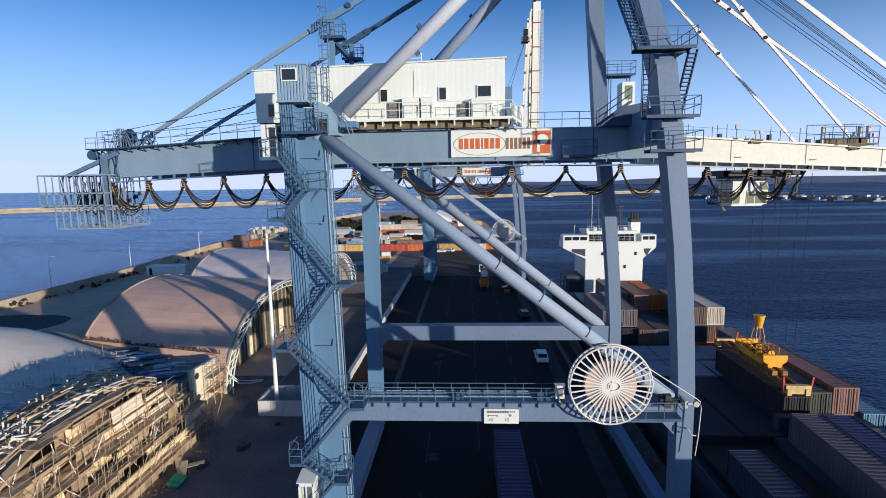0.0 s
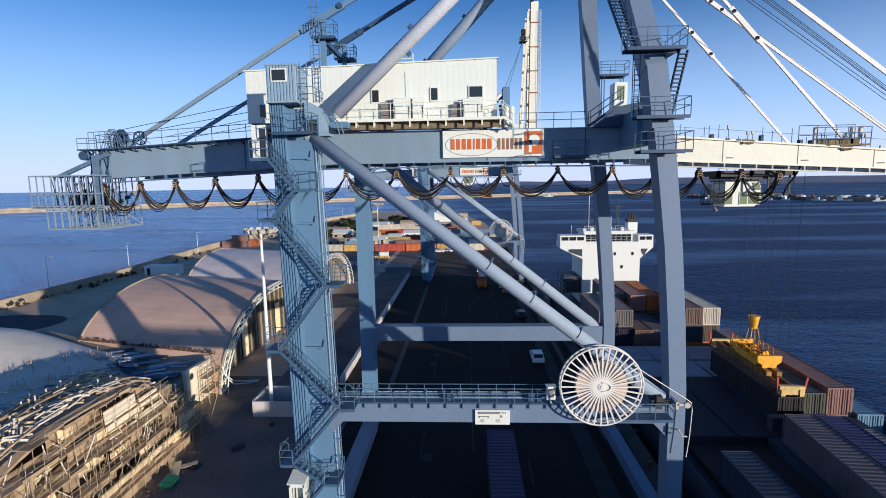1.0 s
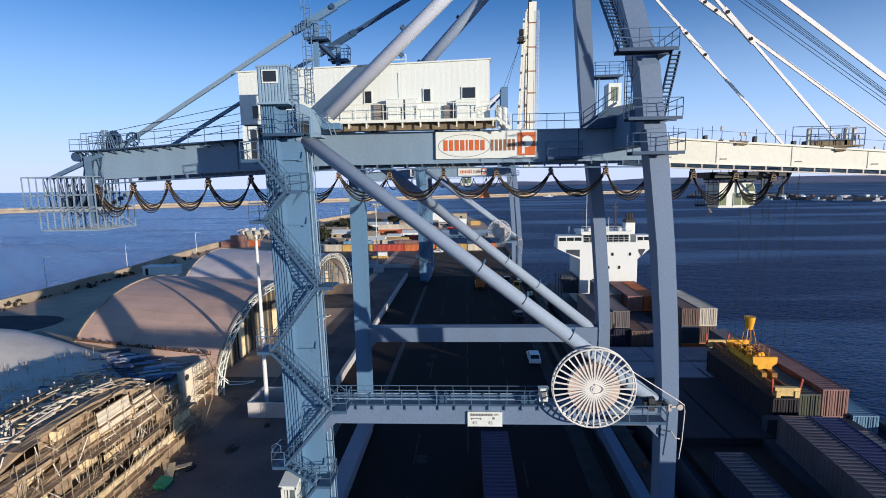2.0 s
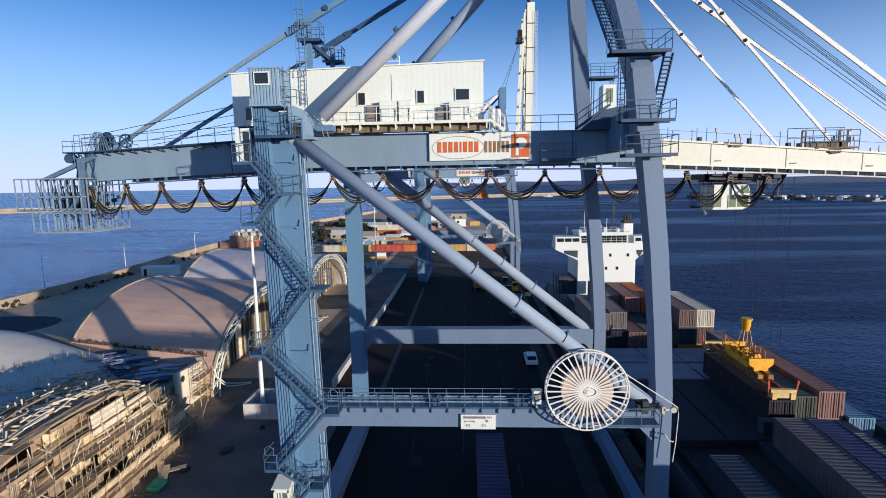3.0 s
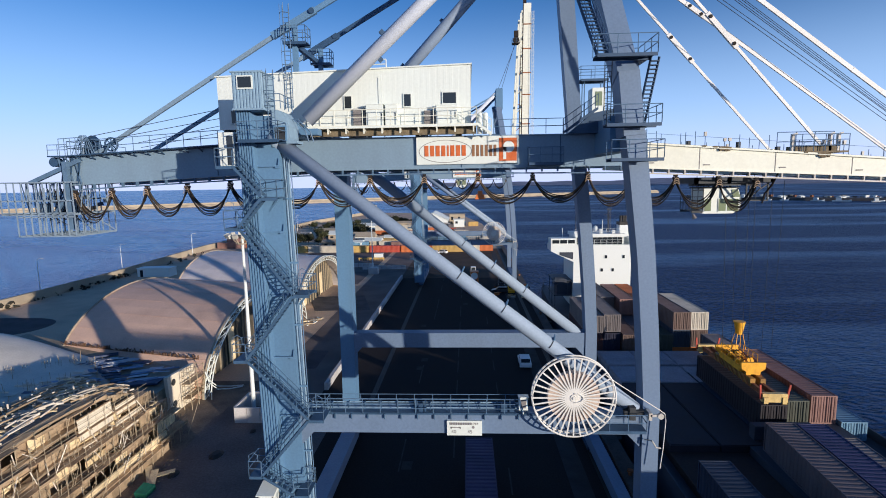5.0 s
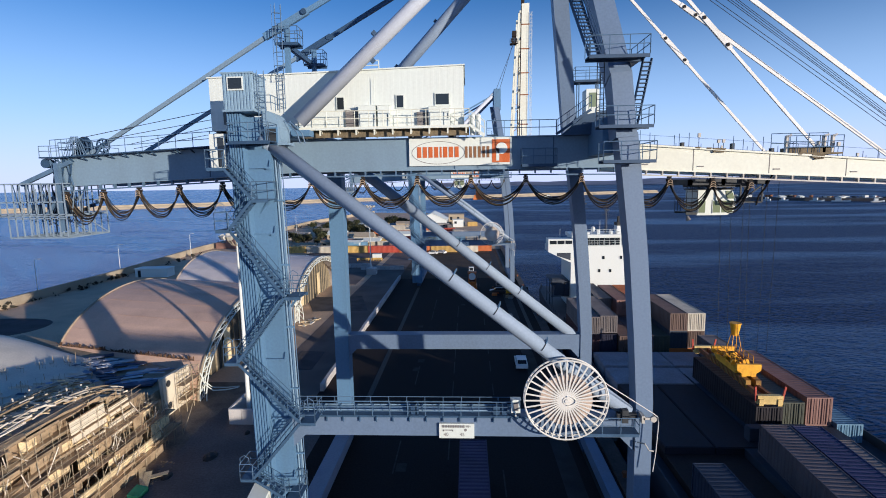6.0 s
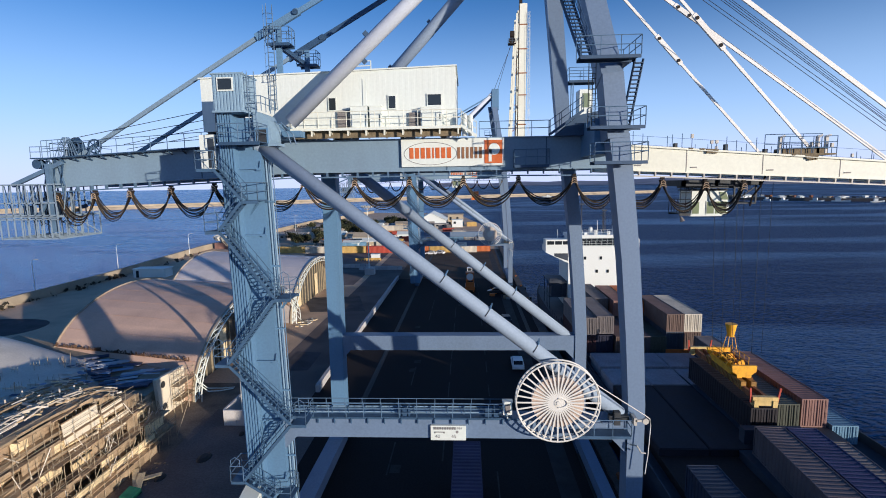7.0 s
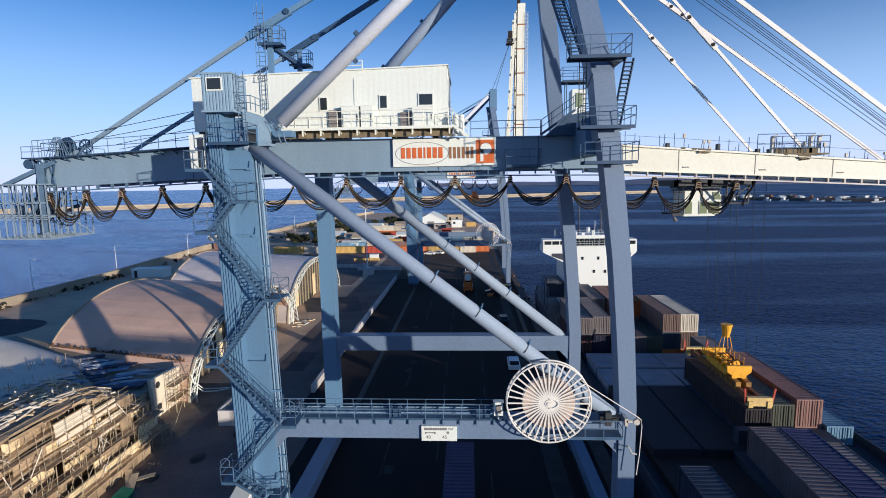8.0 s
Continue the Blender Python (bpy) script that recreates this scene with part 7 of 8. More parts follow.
for k, (x, y) in enumerate(((27.7, 46.9), (29.0, 47.2), (27.8, 48.8), (28.9, 49.4), (28.3, 48.0))):
    part("sheave", Geo().tube((x, y - 0.1, zb + 1.55), (x, y + 0.1, zb + 1.55), 0.36, 14), YELLOW, sp)
    part("hose_box", Geo().box(x - 0.25, x + 0.25, y + 0.3, y + 0.7, zb + 1.25, zb + 1.55), RUST, sp)
part("cable_tub", Geo().tube((29.7, 51.2, zb + 2.9), (29.7, 51.2, zb + 3.95), 0.34, 16, 0.58, cap=True).tube((29.7, 51.2, zb + 3.95), (29.7, 51.2, zb + 4.03), 0.62, 16), YELLOW, sp, "yellow cable tub")
g = Geo()
for dx, dy in ((-0.35, -0.35), (0.35, -0.35), (0.35, 0.35), (-0.35, 0.35)):
    g.tube((29.7 + dx * 1.6, 51.2 + dy * 1.6, zb + 1.6), (29.7 + dx * 0.8, 51.2 + dy * 0.8, zb + 3.0), 0.04, 5)
part("tub_stand", g, YELLOW, sp)
for k in range(9):                       # crossbars, junction boxes and hoses on the head block
    y = 46.2 + k * 0.5
    part("crossbar", Geo().box(27.45, 29.25, y, y + 0.09, zb + 1.26, zb + 1.36 + 0.12 * (k % 3)), YELLOW, sp)
    if k % 2:
        part("junction_box", Geo().box(27.65 + 0.15 * k, 27.95 + 0.15 * k, y + 0.05, y + 0.4, zb + 1.3, zb + 1.75), (YELLOW, RUST, YELLOW, DARK)[k // 2 % 4], sp)
for k in range(5):
    x = 27.6 + 0.36 * k
    part("hose", Geo().path([(x, 46.0, zb + 1.4), (x + 0.1, 46.9, zb + 1.95), (x + 0.2, 48.0, zb + 1.65), (x - 0.1, 49.2, zb + 2.0), (x, 50.4, zb + 1.5)], 0.035, 5), (RUST, DARK)[k % 2], sp)
for s in (27.5, 29.2):
    for k in range(8):
        part("lacing", Geo().beam((s, 44.3 + k, zb + 0.36), (s, 45.3 + k, zb + 0.94), 0.06, 0.08), RUST, sp)
railing(sp, [(27.5, 46.3, zb + 1.45), (27.4, 50.2, zb + 1.45)], 0.9, 1.0, YELLOW, 0.03)
railing(sp, [(29.3, 46.3, zb + 1.45), (29.3, 50.2, zb + 1.45)], 0.9, 1.0, YELLOW, 0.03)

sp.matrix_basis = Matrix.Translation((31.95, 53.7, 5.66)) @ Matrix.Rotation(radians(-2.0), 4, "Z") @ Matrix.Diagonal((1, 1, 1.3, 1))

# ---- trailer under the crane ----
tr = thing("trailer", (3.45, 37.5, 0), "dark flatbed trailer under a blue container", "trailer")
part("chassis", Geo().box(2.5, 4.4, 31.3, 43.7, 1.0, 1.38), DARK, tr)
for y in (32.5, 33.8, 40.5, 41.8, 43.1):
    for x in (2.35, 4.15):
        part("wheel", Geo().tube((x, y, 0.5), (x + 0.4, y, 0.5), 0.5, 16), BLACK, tr)
container(3.45, 37.5, 1.4, "purple", L40, 2.59, "quay containers", "blue steel container loaded on a trailer")

# ---- far yard: container rows, sheds, trees ----
x = -72.0
rng = random.Random(3)
for k, col in enumerate(["ochre", "white", "ochre", "red", "orange", "ochre", "white"]):
    ln = L20 if k == 6 else L40
    container(x + ln / 2 - 2, 196 - 0.02 * x, 0.02, col, ln, 2.59, "far yard row", "", 90)
    x += ln + 0.35
for x, y, z, col, ln in ((-1.0, 198, 0.02, "orange", L40), (9.6, 198.4, 0.02, "orange", L20), (3.6, 203, 0.02, "rust", L40), (-4, 214, 0.02, "green", L40), (-4, 214, 2.62, "sky", L40), (9, 215, 0.02, "sky", L40), (9, 215, 2.62, "white", L40), (9, 222, 0.02, "green", L40), (0, 230, 0.02, "ochre", L40), (0, 230, 2.62, "white", L20), (6, 236, 0.02, "white", L40),
                         (-40, 262, 0.02, "orange", L40), (-40, 262, 2.62, "white", L40), (-29, 255, 0.02, "red", L40), (-27, 262, 0.02, "rust", L40), (-30, 262, 2.62, "white", L40), (-18, 258, 0.02, "white", L20), (-50, 275, 0.02, "white", L40), (-22, 275, 0.02, "orange", L40), (-34, 280, 0.02, "red", L20), (-58, 250, 0.02, "grey", L20)):
    container(x, y, z, col, ln, 2.59, "far yard containers", "", 90 + rng.uniform(-6, 6))


rng = random.Random(23)
for k in range(26):          # more boxes between the far rows
    x, y = rng.uniform(-52, 11), rng.uniform(206, 318)
    container(x, y, 0.02, rng.choice(("white", "ochre", "orange", "grey", "sky", "green", "rust", "red")), rng.choice((L20, L40)), 2.59, "far yard containers", "", rng.choice((90, 84, 97, 10)))


def shed(x, y, w, d, h, rise, wall, roof, label):
    s = thing("shed", (x, y, 0), label, "shed", "far yard sheds")
    part("wall", Geo().box(x - w / 2, x + w / 2, y - d / 2, y + d / 2, 0, h), wall, s)
    part("roof", Geo().loft([[(x + k * (w / 2 + 0.3), y - d / 2 - 0.3, h), (x + k * (w / 2 + 0.3), y, h + rise), (x + k * (w / 2 + 0.3), y + d / 2 + 0.3, h), (x + k * (w / 2 + 0.3), y + d / 2 + 0.3, h - 0.15), (x + k * (w / 2 + 0.3), y - d / 2 - 0.3, h - 0.15)] for k in (-1, 1)]), roof, s)
    n = max(1, int(w / 4))
    for k in range(n):
        a = x - w / 2 + 1 + k * (w - 1) / n
        part("window", Geo().box(a, a + 1.4, y - d / 2 - 0.05, y - d / 2 + 0.02, h * 0.45, h * 0.75), GLASS, s)
    return s


gs = thing("gabled_store", (-17, 312, 0), "large white gabled store at the end of the yard", "store")
part("wall", Geo().loft([[(-27.5, y, 0), (-9.5, y, 0), (-9.5, y, 4.4), (-18.5, y, 8.6), (-27.5, y, 4.4)] for y in (306.0, 332.0)]), SHIPW, gs)
for s in (-1, 1):
    part("roof_slope", Geo().loft([[(-18.5, y, 8.9), (-18.5 + s * 9.6, y, 4.45), (-18.5 + s * 9.6, y, 4.2), (-18.5, y, 8.65)] for y in (305.5, 332.5)]), WHITE, gs)
part("gate", Geo().box(-20.5, -16.5, 305.9, 306.0, 0, 3.8), HATCH, gs)
shed(-2.5, 309, 6.5, 6, 4.6, 0.3, SHIPW, WHITE, "white flat-roofed block beside the gabled store")
shed(-12.0, 300, 8.0, 5, 3.0, 0.2, CONC, CONC, "low grey shed beside the gabled store")
shed(-4, 330, 10, 8, 6.5, 0.4, SAND, SAND, "sandy flat-roofed block at the end of the yard")
shed(-60, 240, 9, 7, 3.2, 1.6, SAND, WHITE, "small pale shed with a light roof")
shed(-48, 236, 12, 7, 3.0, 1.4, SHIPW, SAND, "small white shed with a sandy roof")
shed(-52, 285, 14, 9, 3.5, 1.4, SHIPW, WHITE, "white store among the containers")
shed(-70, 262, 14, 8, 3.0, 1.2, CONC, SAND, "long grey shed near the shore")
shed(-88, 248, 22, 8, 2.6, 1.0, CONC, CONC, "long grey shed near the shore")
hut = thing("flat_hut", (-89.5, 147.5, 0), "white flat-roofed hut behind the shore wall", "hut")
part("wall", Geo().box(-98.5, -88.5, 146, 150, 0, 2.5).box(-98.7, -88.3, 145.8, 150.2, 2.5, 2.7), SHIPW, hut)
part("door", Geo().box(-97.6, -96.7, 145.95, 146.0, 0, 2.1), GLASS, hut)


def tree(x, y, h, seed, label="dark green bushy tree in the far yard"):
    r = random.Random(seed)
    t = thing("tree", (x, y, 0), label, "tree", "far yard trees")
    g = Geo().tube((x, y, 0), (x + 0.2, y, h * 0.5), 0.22, 8, 0.12)
    tips = []
    for k in range(7):
        a = 2 * math.pi * k / 7 + r.uniform(-0.3, 0.3)
        q = (x + h * 0.32 * math.cos(a), y + h * 0.32 * math.sin(a), h * r.uniform(0.5, 0.85))
        g.tube((x + 0.1, y, h * r.uniform(0.2, 0.45)), q, 0.1, 6, 0.04)
        tips.append(q)
    part("trunk", g, BARK, t)
    c = Geo()
    for q in tips + [(x, y, h * 0.8), (x, y, h * 0.6)]:
        for k in range(60):
            d = Vector((r.gauss(0, 1), r.gauss(0, 1), r.gauss(0, 0.8))) * h * 0.14
            p = Vector(q) + d
            u = Vector((r.uniform(-1, 1), r.uniform(-1, 1), r.uniform(-1, 1))).normalized() * h * 0.07
            v = u.cross(Vector((r.uniform(-1, 1), r.uniform(-1, 1), 1))).normalized() * h * 0.06
            c.quad(p - u, p + v, p + u, p - v)
    part("crown", c, GREEN, t)


rng = random.Random(17)
for k in range(22):
    tree(rng.uniform(-84, -64) + rng.uniform(-3, 3), rng.uniform(222, 262), rng.uniform(2.6, 4.6), 500 + k)
for k in range(9):
    tree(rng.uniform(-66, -50), rng.uniform(266, 284), rng.uniform(2.8, 5.0), 600 + k)
for k in range(26):
    tree(rng.uniform(-92, -56), rng.uniform(272, 330), rng.uniform(2.4, 4.6), 100 + k)
for k in range(16):
    tree(rng.uniform(-56, -24), rng.uniform(318, 345), rng.uniform(3, 5.5), 300 + k)
# scrap heaps among the far containers
for k, (x, y, s) in enumerate(((-44, 300, 5), (-30, 306, 6), (-55, 312, 5), (-36, 322, 7), (-20, 300, 4), (-64, 232, 3), (-45, 224, 2.2))):
    r = random.Random(40 + k)
    g = Geo()
    for j in range(70):
        a, q = r.uniform(0, 6.28), r.random() ** 0.6 * s
        z = max(0.1, (1 - q / s) * s * 0.35)
        p = Vector((x + q * math.cos(a), y + q * math.sin(a), z * r.uniform(0.4, 1)))
        d = Vector((r.uniform(-1, 1), r.uniform(-1, 1), r.uniform(-0.4, 0.4))).normalized() * r.uniform(0.4, 1.4)
        g.beam(p - d, p + d, r.uniform(0.2, 0.8), r.uniform(0.2, 0.6))
    solid("scrap_heap", g, (SAND, CONC, RUST)[k % 3], "heap of scrap and building waste", "scrap heap", "stuff")

# shore wall and street lamps
g = Geo().loft([[(x, y, -1.5), (x + 0.8, y, -1.5), (x + 0.8, y, 2.2), (x, y, 2.2)] for x, y in ((-109, -60), (-104.5, 98), (-104.5, 143), (-110, 205), (-106, 345), (-84, 462))])
solid("shore_wall", g, SAND, "long sandy concrete wall along the shore", "wall", "structure")
g = Geo()
rng = random.Random(12)
for k in range(70):
    y = rng.uniform(40, 330)
    x = -102.5 + rng.gauss(0, 0.8)
    s = rng.uniform(0.4, 1.5)
    for j in range(4):
        p = Vector((x + rng.uniform(-s, s), y + rng.uniform(-s, s), rng.uniform(0.1, s)))
        u = Vector((rng.uniform(-1, 1), rng.uniform(-1, 1), rng.uniform(-0.3, 1))).normalized() * s * 0.5
        v = u.cross(Vector((rng.uniform(-1, 1), 1, rng.uniform(-1, 1)))).normalized() * s * 0.4
        g.quad(p - u, p + v, p + u, p - v)
solid("scrub", g, mat("dry_scrub", (0.035, 0.032, 0.024), 0.95, 0, 0.3, 1.0), "low dark scrub along the shore wall", "scrub", "stuff")
for x, y, h in ((-109, 122.9, 9.3), (-108.6, 153.6, 9.3), (-104.0, 187.0, 9.3), (-101, 240, 9.6), (-98, 290, 9.6), (-88, 350, 9.6)):
    l = thing("street_lamp", (x, y, 0), "tall grey street lamp with a curved arm by the shore", "street lamp", "shore lamps")
    part("pole", Geo().tube((x, y, -0.2), (x, y, h - 0.7), 0.11, 8, 0.07).path([(x, y, h - 0.7), (x + 0.15, y, h - 0.25), (x + 0.6, y, h), (x + 1.1, y, h)], 0.06, 6), SHIPW, l)
    part("lamp_head", Geo().box(x + 1.0, x + 1.7, y - 0.14, y + 0.14, h - 0.08, h + 0.08), LAMPG, l)
for x, y, z, col, ln in ((-101.0, 213, 0.02, "rust", 12.19), (-98.0, 217, 0.02, "orange", 12.19), (-99.5, 213.3, 2.62, "rust", 6.06)):
    container(x, y, z, col, ln, 2.59, "shore containers", "rusty red container by the shore wall", 84)
# yard barriers near the far light mast
for k in range(9):
    container_x = -31 + k * 1.55
    solid("barrier_block", Geo().loft([[(container_x, 156 + d, 0), (container_x + 1.4, 156 + d, 0), (container_x + 1.4, 156 + d, 1.2), (container_x, 156 + d, 1.2)] for d in (0, 0.5)]), CONCW, "white concrete barrier block", "barrier", "", "yard barriers")
solid("site_office", Geo().box(-31, -28, 176, 178.2, 0.03, 2.1).box(-31.1, -27.9, 175.9, 178.3, 2.1, 2.22), SHIPW, "white site cabin beside the container row", "cabin")
solid("concrete_block", Geo().box(-27.4, -24.6, 147.4, 150.2, 0.02, 1.9), CONCW, "pale concrete block round a mast foot", "block")
for k in range(7):
    solid("barrier_block", Geo().box(-40 + k * 1.7, -38.5 + k * 1.7, 160.5, 161, 0.02, 1.3), CONCW, "white concrete barrier block", "barrier", "", "yard barriers")

# ---- orange reach truck on the quay ----
rt = thing("forklift", (4.2, 124.5, 0), "orange heavy forklift with a white tank on the quay", "forklift")
part("chassis", Geo().box(3.0, 5.4, 122.4, 127.5, 0.7, 1.5), ORANGE, rt)
part("mast", Geo().box(3.2, 3.5, 122.0, 122.4, 0.3, 3.6).box(4.9, 5.2, 122.0, 122.4, 0.3, 3.6).box(3.2, 5.2, 122.0, 122.35, 1.5, 1.8).box(3.2, 5.2, 122.0, 122.35, 2.5, 2.8), ORANGE, rt)
part("cab", Geo().box(3.3, 5.1, 123.5, 125.5, 1.5, 4.7).box(3.1, 5.3, 123.3, 125.7, 4.7, 4.9), ORANGE, rt)
part("tank", Geo().tube((4.2, 122.9, 3.9), (4.2, 123.5, 3.9), 0.85, 20), SHIPW, rt, "white round tank")
for x in (2.8, 5.1):
    for y in (123.2, 126.5):
        part("wheel", Geo().tube((x, y, 0.75), (x + 0.5, y, 0.75), 0.75, 16), BLACK, rt)
part("pane", Geo().box(3.5, 4.9, 123.45, 123.5, 2.2, 2.9), GLASS, rt)

# ---- small craft and works far off ----
def boat(x, y, L, label, rz=0):
    b = thing("fishing_boat", (x, y, -2.4), label, "boat", "small craft")
    m = Matrix.Translation((x, y, 0)) @ Matrix.Rotation(radians(rz), 4, "Z")

    def put(nm, geo, material):
        geo.v = [tuple(m @ Vector(v)) for v in geo.v]
        part(nm, geo, material, b)
    put("hull", Geo().loft([[(-w, s, -2.6), (w, s, -2.6), (w * 1.2, s, -0.9 + r), (-w * 1.2, s, -0.9 + r)] for s, w, r in ((-L / 2, 1.6, 0), (0, 2, 0), (L * 0.35, 1.5, 0.4), (L / 2, 0.2, 1.0))]), SHIPW)
    put("wheelhouse", Geo().box(-1.2, 1.2, -L * 0.3, 0, -0.9, 2.0), SHIPW)
    put("mast", Geo().tube((0, 0, 0), (0, 0.3, 6), 0.1, 6), HULL)


boat(150, 930, 18, "white work boat moored off the breakwater", 80)
for k, (x, y) in enumerate(((352, 742), (372, 705), (395, 668), (408, 655), (430, 628), (446, 612), (470, 590), (500, 566), (540, 540), (590, 508))):
    boat(x - 6, y - 6, 12 + 3 * (k % 3), "small fishing boat moored at the rock spit", 130 + 20 * k)
rng = random.Random(52)
for k in range(64):
    q = rng.random()
    x, y = (330 + 190 * q, 770 - 210 * q) if q < 0.99 else (420, 650)
    x, y = x + rng.uniform(6, 16), y + rng.uniform(6, 14) + 40 * q * (1 - q)
    w, h = rng.choice((1.8, 2.6, 3.4, 5.0, 7.0)) * rng.uniform(0.8, 1.2), rng.uniform(0.9, 2.8)
    solid("spit_hut", Geo().box(x - w / 2, x + w / 2, y - 2, y + 2, 0.4, 0.9 + h).box(x - w / 2 - 0.3, x + w / 2 + 0.3, y - 2.3, y + 2.3, 0.9 + h, 1.15 + h), rng.choice((SHIPW, SAND, CONC, WHITE, RUST, DARK, SAND)), "small hut or container on the rock spit", "hut", "", "spit huts")
for x, y, w, h in ((385, 705, 11, 3.2), (412, 672, 7, 2.4), (428, 660, 5, 2.6), (455, 628, 6, 2)):
    shed(x, y, w, 9, h, 1.5, SHIPW, WHITE, "small white harbour building on the rock spit")
ft = thing("trolley", (2.4, 138.5, 25.5), "crane trolley with a cream cab and a hanging orange head block", "trolley")
part("frame", Geo().box(-0.6, 6.6, 137.3, 137.6, 28.3, 28.7).box(-0.6, 6.6, 140.4, 140.7, 28.3, 28.7).box(-0.6, -0.3, 137.3, 140.7, 28.3, 28.7).box(6.3, 6.6, 137.3, 140.7, 28.3, 28.7), DARK, ft)
cab = part("cab", Geo().loft([[(-0.3, y, 25.9), (2.0, y, 25.7), (2.5, y, 26.2), (2.4, y, 28.25), (-0.3, y, 28.25)] for y in (137.4, 139.6)]), WHITE, ft, "cream painted operator cab")
for x in (-0.05, 1.3):
    part("pane", Geo().box(x, x + 0.95, 137.34, 137.39, 26.5, 27.7), CABGLASS, cab)
part("head_block", Geo().box(5.0, 7.3, 137.2, 139.8, 22.9, 23.8).box(5.5, 6.8, 137.6, 139.4, 23.8, 24.8).box(4.8, 7.5, 137.0, 140.0, 22.5, 22.9), ORANGE, ft, "orange head block")
for x in (5.6, 6.7):
    for y in (137.9, 139.1):
        part("hoist_rope", Geo().tube((x, y, 24.8), (x * 0.9 + 0.6, y, 28.4), 0.05, 5), DARK, ft)


# ---- machines and clutter by the far crane's sea leg ----
def quay_machine(x, y, paint, label):
    q = thing("tow_tractor", (x, y, 0), label, "tractor", "quay machines")
    part("chassis", Geo().box(x - 0.8, x + 0.8, y - 1.9, y + 1.9, 0.45, 1.0).box(x - 0.75, x + 0.75, y + 0.4, y + 1.85, 1.0, 1.45), paint, q)
    cb = part("cab", Geo().box(x - 0.7, x + 0.7, y - 1.1, y + 0.3, 1.0, 1.5).box(x - 0.72, x + 0.72, y - 1.15, y + 0.35, 2.35, 2.45).box(x - 0.7, x - 0.6, y - 1.1, y - 1.0, 1.5, 2.35).box(x + 0.6, x + 0.7, y - 1.1, y - 1.0, 1.5, 2.35).box(x - 0.7, x - 0.6, y + 0.2, y + 0.3, 1.5, 2.35).box(x + 0.6, x + 0.7, y + 0.2, y + 0.3, 1.5, 2.35), paint, q)
    part("pane", Geo().box(x - 0.58, x + 0.58, y - 1.06, y - 1.03, 1.52, 2.33), GLASS, cb)
    for dx in (-0.85, 0.6):
        for dy in (-1.25, 1.25):
            part("wheel", Geo().tube((x + dx, y + dy, 0.45), (x + dx + 0.25, y + dy, 0.45), 0.45, 14), BLACK, q)


quay_machine(13.1, 121.2, YELLOW, "yellow tow tractor parked beside the crane's sea leg")
quay_machine(4.2, 146.0, CARW, "white tow tractor on the far apron")
quay_machine(11.2, 127.5, CARD, "dark tow tractor beside the crane's sea leg")
rng = random.Random(77)
for k in range(26):
    x, y = rng.uniform(9.5, 16.2), rng.uniform(115.5, 128)
    if abs(x - 13.1) < 1.6 and abs(y - 121.2) < 2.6 or abs(x - 11.2) < 1.6 and abs(y - 127.5) < 2.6 or abs(x - 14.45) < 1.0:
        continue
    s = rng.uniform(0.25, 0.7)
    g = Geo().box(x - s, x + s, y - s * 0.7, y + s * 0.7, 0.03, 0.03 + s * rng.uniform(0.5, 1.3)).box(x - s * 0.9, x + s * 0.9, y - s * 0.8, y - s * 0.7, 0.05, 0.1)
    solid("equipment_crate", g, rng.choice((WOOD, ORANGE, DARK, CONC, PANEL, RUST)), "crate of gear standing on the quay", "crate", "", "quay crates")
for k in range(9):                      # rubber fenders hung on the quay face
    y = 40 + k * 11.0
    solid("quay_fender", Geo().tube((18.3, y, -2.0), (18.3, y, 0.15), 0.4, 12, 0.4).box(18.08, 18.2, y - 0.5, y + 0.5, -2.1, 0.2), BLACK, "black rubber fender on the quay wall", "fender", "", "quay fenders")
for k in range(12):
    y = 30 + k * 14.0
    solid("bollard", Geo().tube((17.3, y, 0.28), (17.3, y, 0.6), 0.2, 12, 0.16).tube((17.3, y, 0.6), (17.3, y, 0.78), 0.3, 12, 0.26), RUST, "rusty iron mooring bollard on the quay edge", "bollard", "", "bollards")
for k, (x, y, w, d, h, rs, wl, rf) in enumerate(((-56, 213, 8, 5, 2.6, 0.9, 0, 0), (-46, 212, 7, 5, 2.4, 0.9, 1, 1), (-38.5, 216, 7, 6, 2.6, 1.2, 0, 1), (-45, 231, 9, 6, 2.8, 1.5, 1, 0), (-33, 231, 6, 5, 2.4, 1.0, 0, 1), (-26, 240, 8, 6, 3.0, 1.2, 1, 1), (-66, 208, 9, 4, 2.2, 0.6, 2, 0), (-35, 300, 9, 6, 3.4, 1.2, 0, 0), (-48, 296, 8, 5, 3.0, 1.0, 1, 0))):
    shed(x, y, w, d, h, rs, (SAND, SHIPW, CONC)[wl], (SAND, WHITE)[rf], ("sandy shed with a pale roof behind the container row", "white shed with a pale roof behind the container row", "grey lean-to behind the container row")[wl])
rng = random.Random(91)
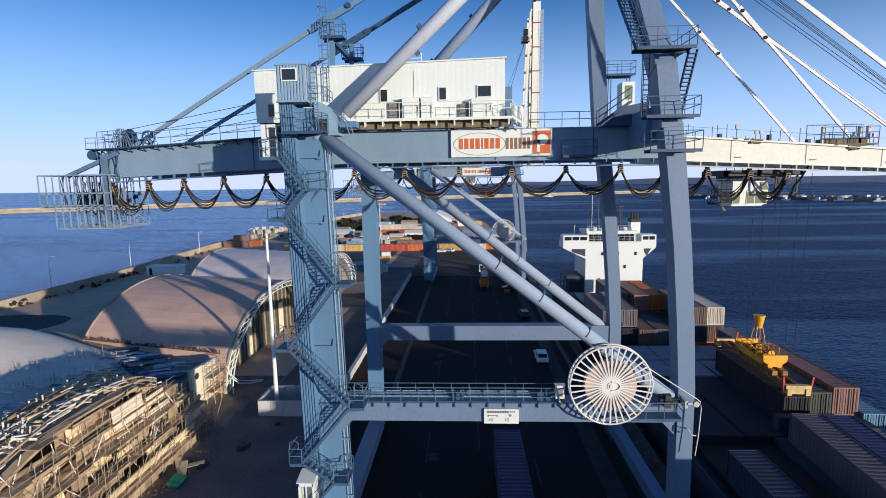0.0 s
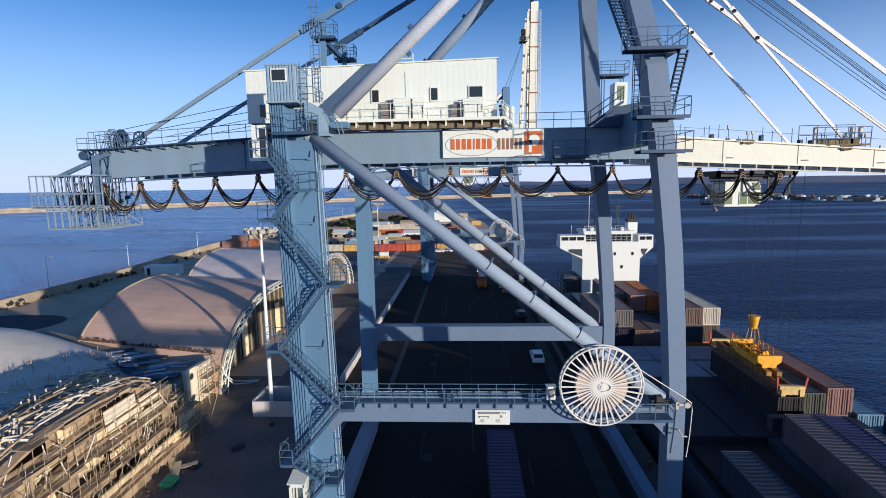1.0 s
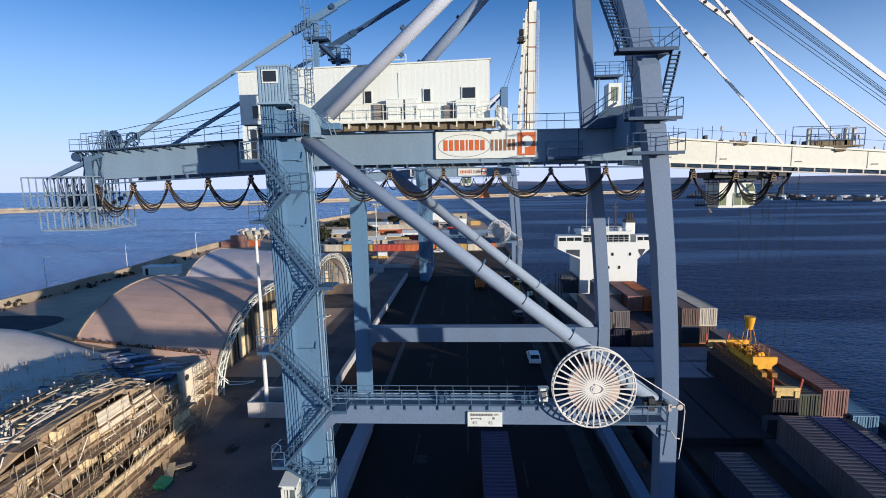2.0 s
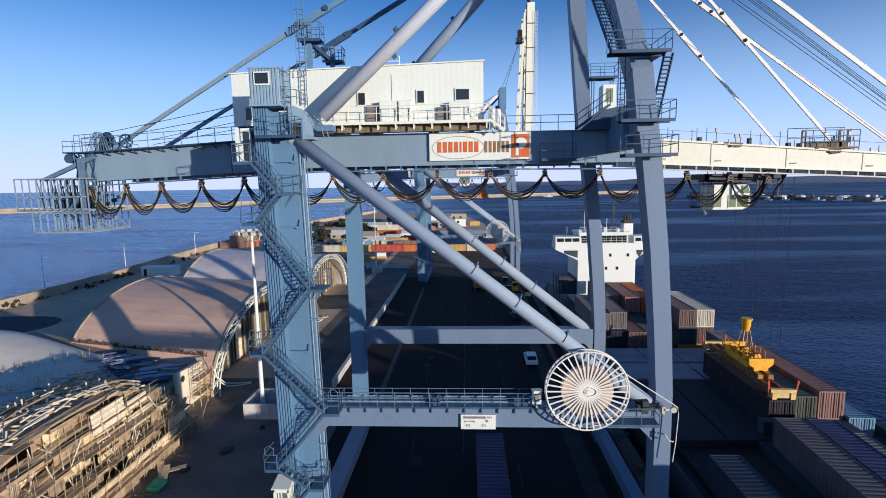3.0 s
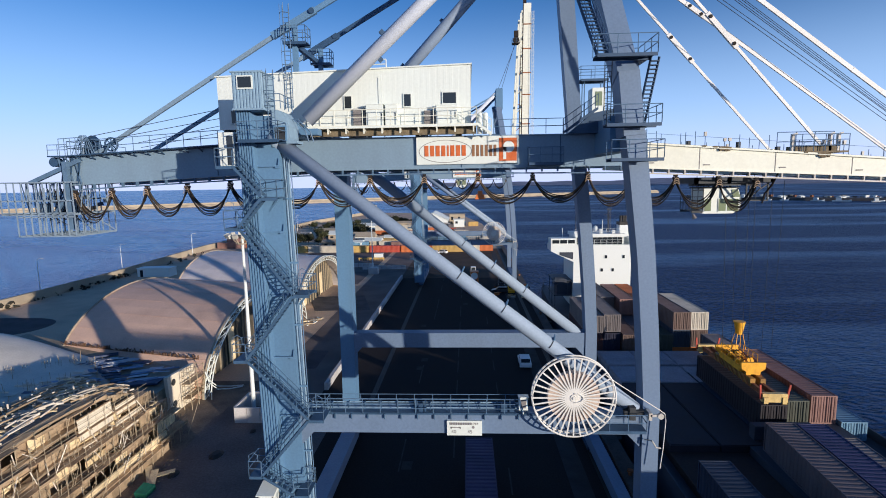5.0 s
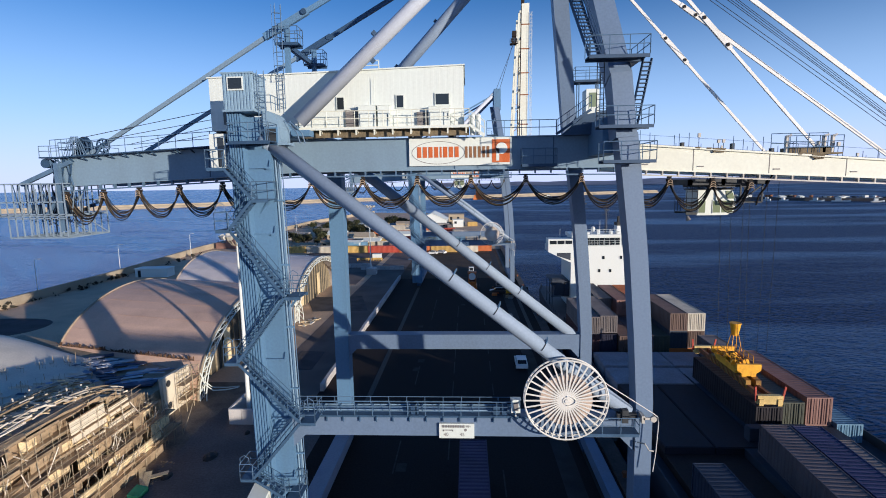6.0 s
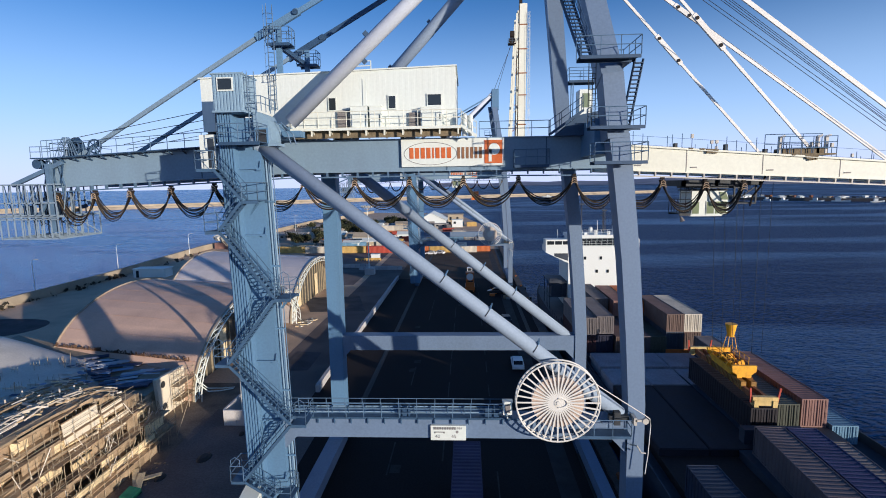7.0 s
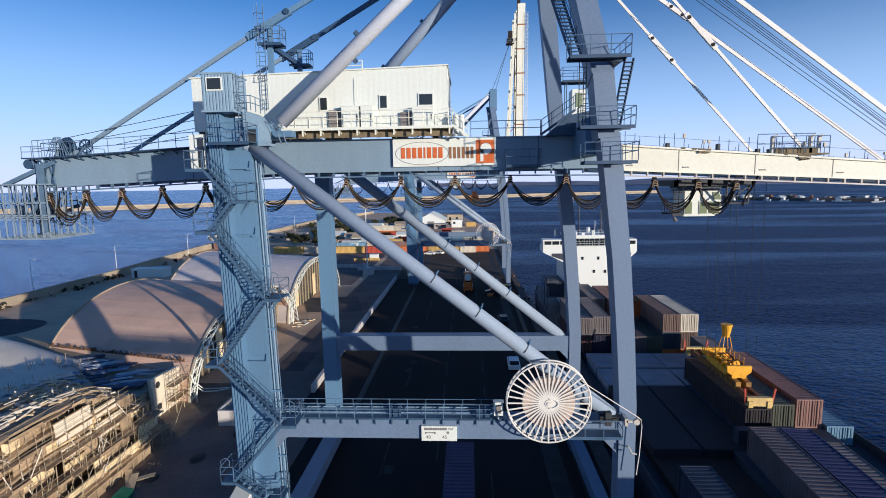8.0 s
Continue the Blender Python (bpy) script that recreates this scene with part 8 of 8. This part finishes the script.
for k in range(40):                      # pallets and bundles among the sheds
    x, y, s = rng.uniform(-64, -18), rng.uniform(205, 250), rng.uniform(0.5, 1.3)
    g = Geo().box(x - s, x + s, y - s * 0.8, y + s * 0.8, 0.02, 0.2).box(x - s * 0.9, x + s * 0.8, y - s * 0.7, y + s * 0.7, 0.2, 0.2 + s * rng.uniform(0.6, 1.6))
    solid("pallet_load", g, rng.choice((SAND, WOOD, SHIPW, ORANGE, CONC, PANEL, RUST)), "loaded pallet in the far yard", "pallet", "", "far yard pallets")
for k in range(5):
    solid("yellow_barrier", Geo().box(-36.5 + k * 1.9, -34.8 + k * 1.9, 175.2, 175.5, 0.4, 1.0).box(-36.3 + k * 1.9, -36.1 + k * 1.9, 175.0, 175.7, 0.02, 0.4).box(-35.2 + k * 1.9, -35.0 + k * 1.9, 175.0, 175.7, 0.02, 0.4), CONT["ochre"], "yellow barrier on feet beside the container row", "barrier", "", "yellow barriers")
solid("concrete_pad", Geo().loft([[(-36.0, 117.5, z), (-22.8, 119.0, z), (-18.6, 105.0, z), (-30.4, 104.2, z)] for z in (0.021, 0.06)]), mat("pad_concrete", (0.13, 0.12, 0.115), 0.9, 0, 0.2, 0.4, 6, 0.05, spec=0.15), "worn concrete pad on the yard", "pavement", "structure")
solid("concrete_pad", Geo().loft([[(-24.5, 79.0, z), (-20.4, 78.5, z), (-20.2, 70.8, z), (-24.5, 70.5, z)] for z in (0.021, 0.06)]), mat("pad_concrete_worn", (0.11, 0.10, 0.10), 0.9, 0, 0.2, 0.4, 6, 0.05, spec=0.15), "worn concrete pad on the yard", "pavement", "structure")
rng = random.Random(64)
for k in range(26):
    x, y = rng.gauss(-28.6, 0.7), rng.gauss(97.0, 2.0)
    a, L = rng.uniform(0, 3.1), rng.uniform(0.5, 1.8)
    d = Vector((math.cos(a), math.sin(a), 0.0))
    c0 = Vector((x, y, 0.042 + 0.0))
    solid("scrap_board", Geo().beam(c0 - d * L / 2, c0 + d * L / 2, rng.uniform(0.12, 0.4), 0.08 + 0.005 * k), rng.choice((PANEL, SHIPW, WOOD, TIMBER_W)), "pale scrap board dumped by the warehouse", "board", "", "scrap boards")
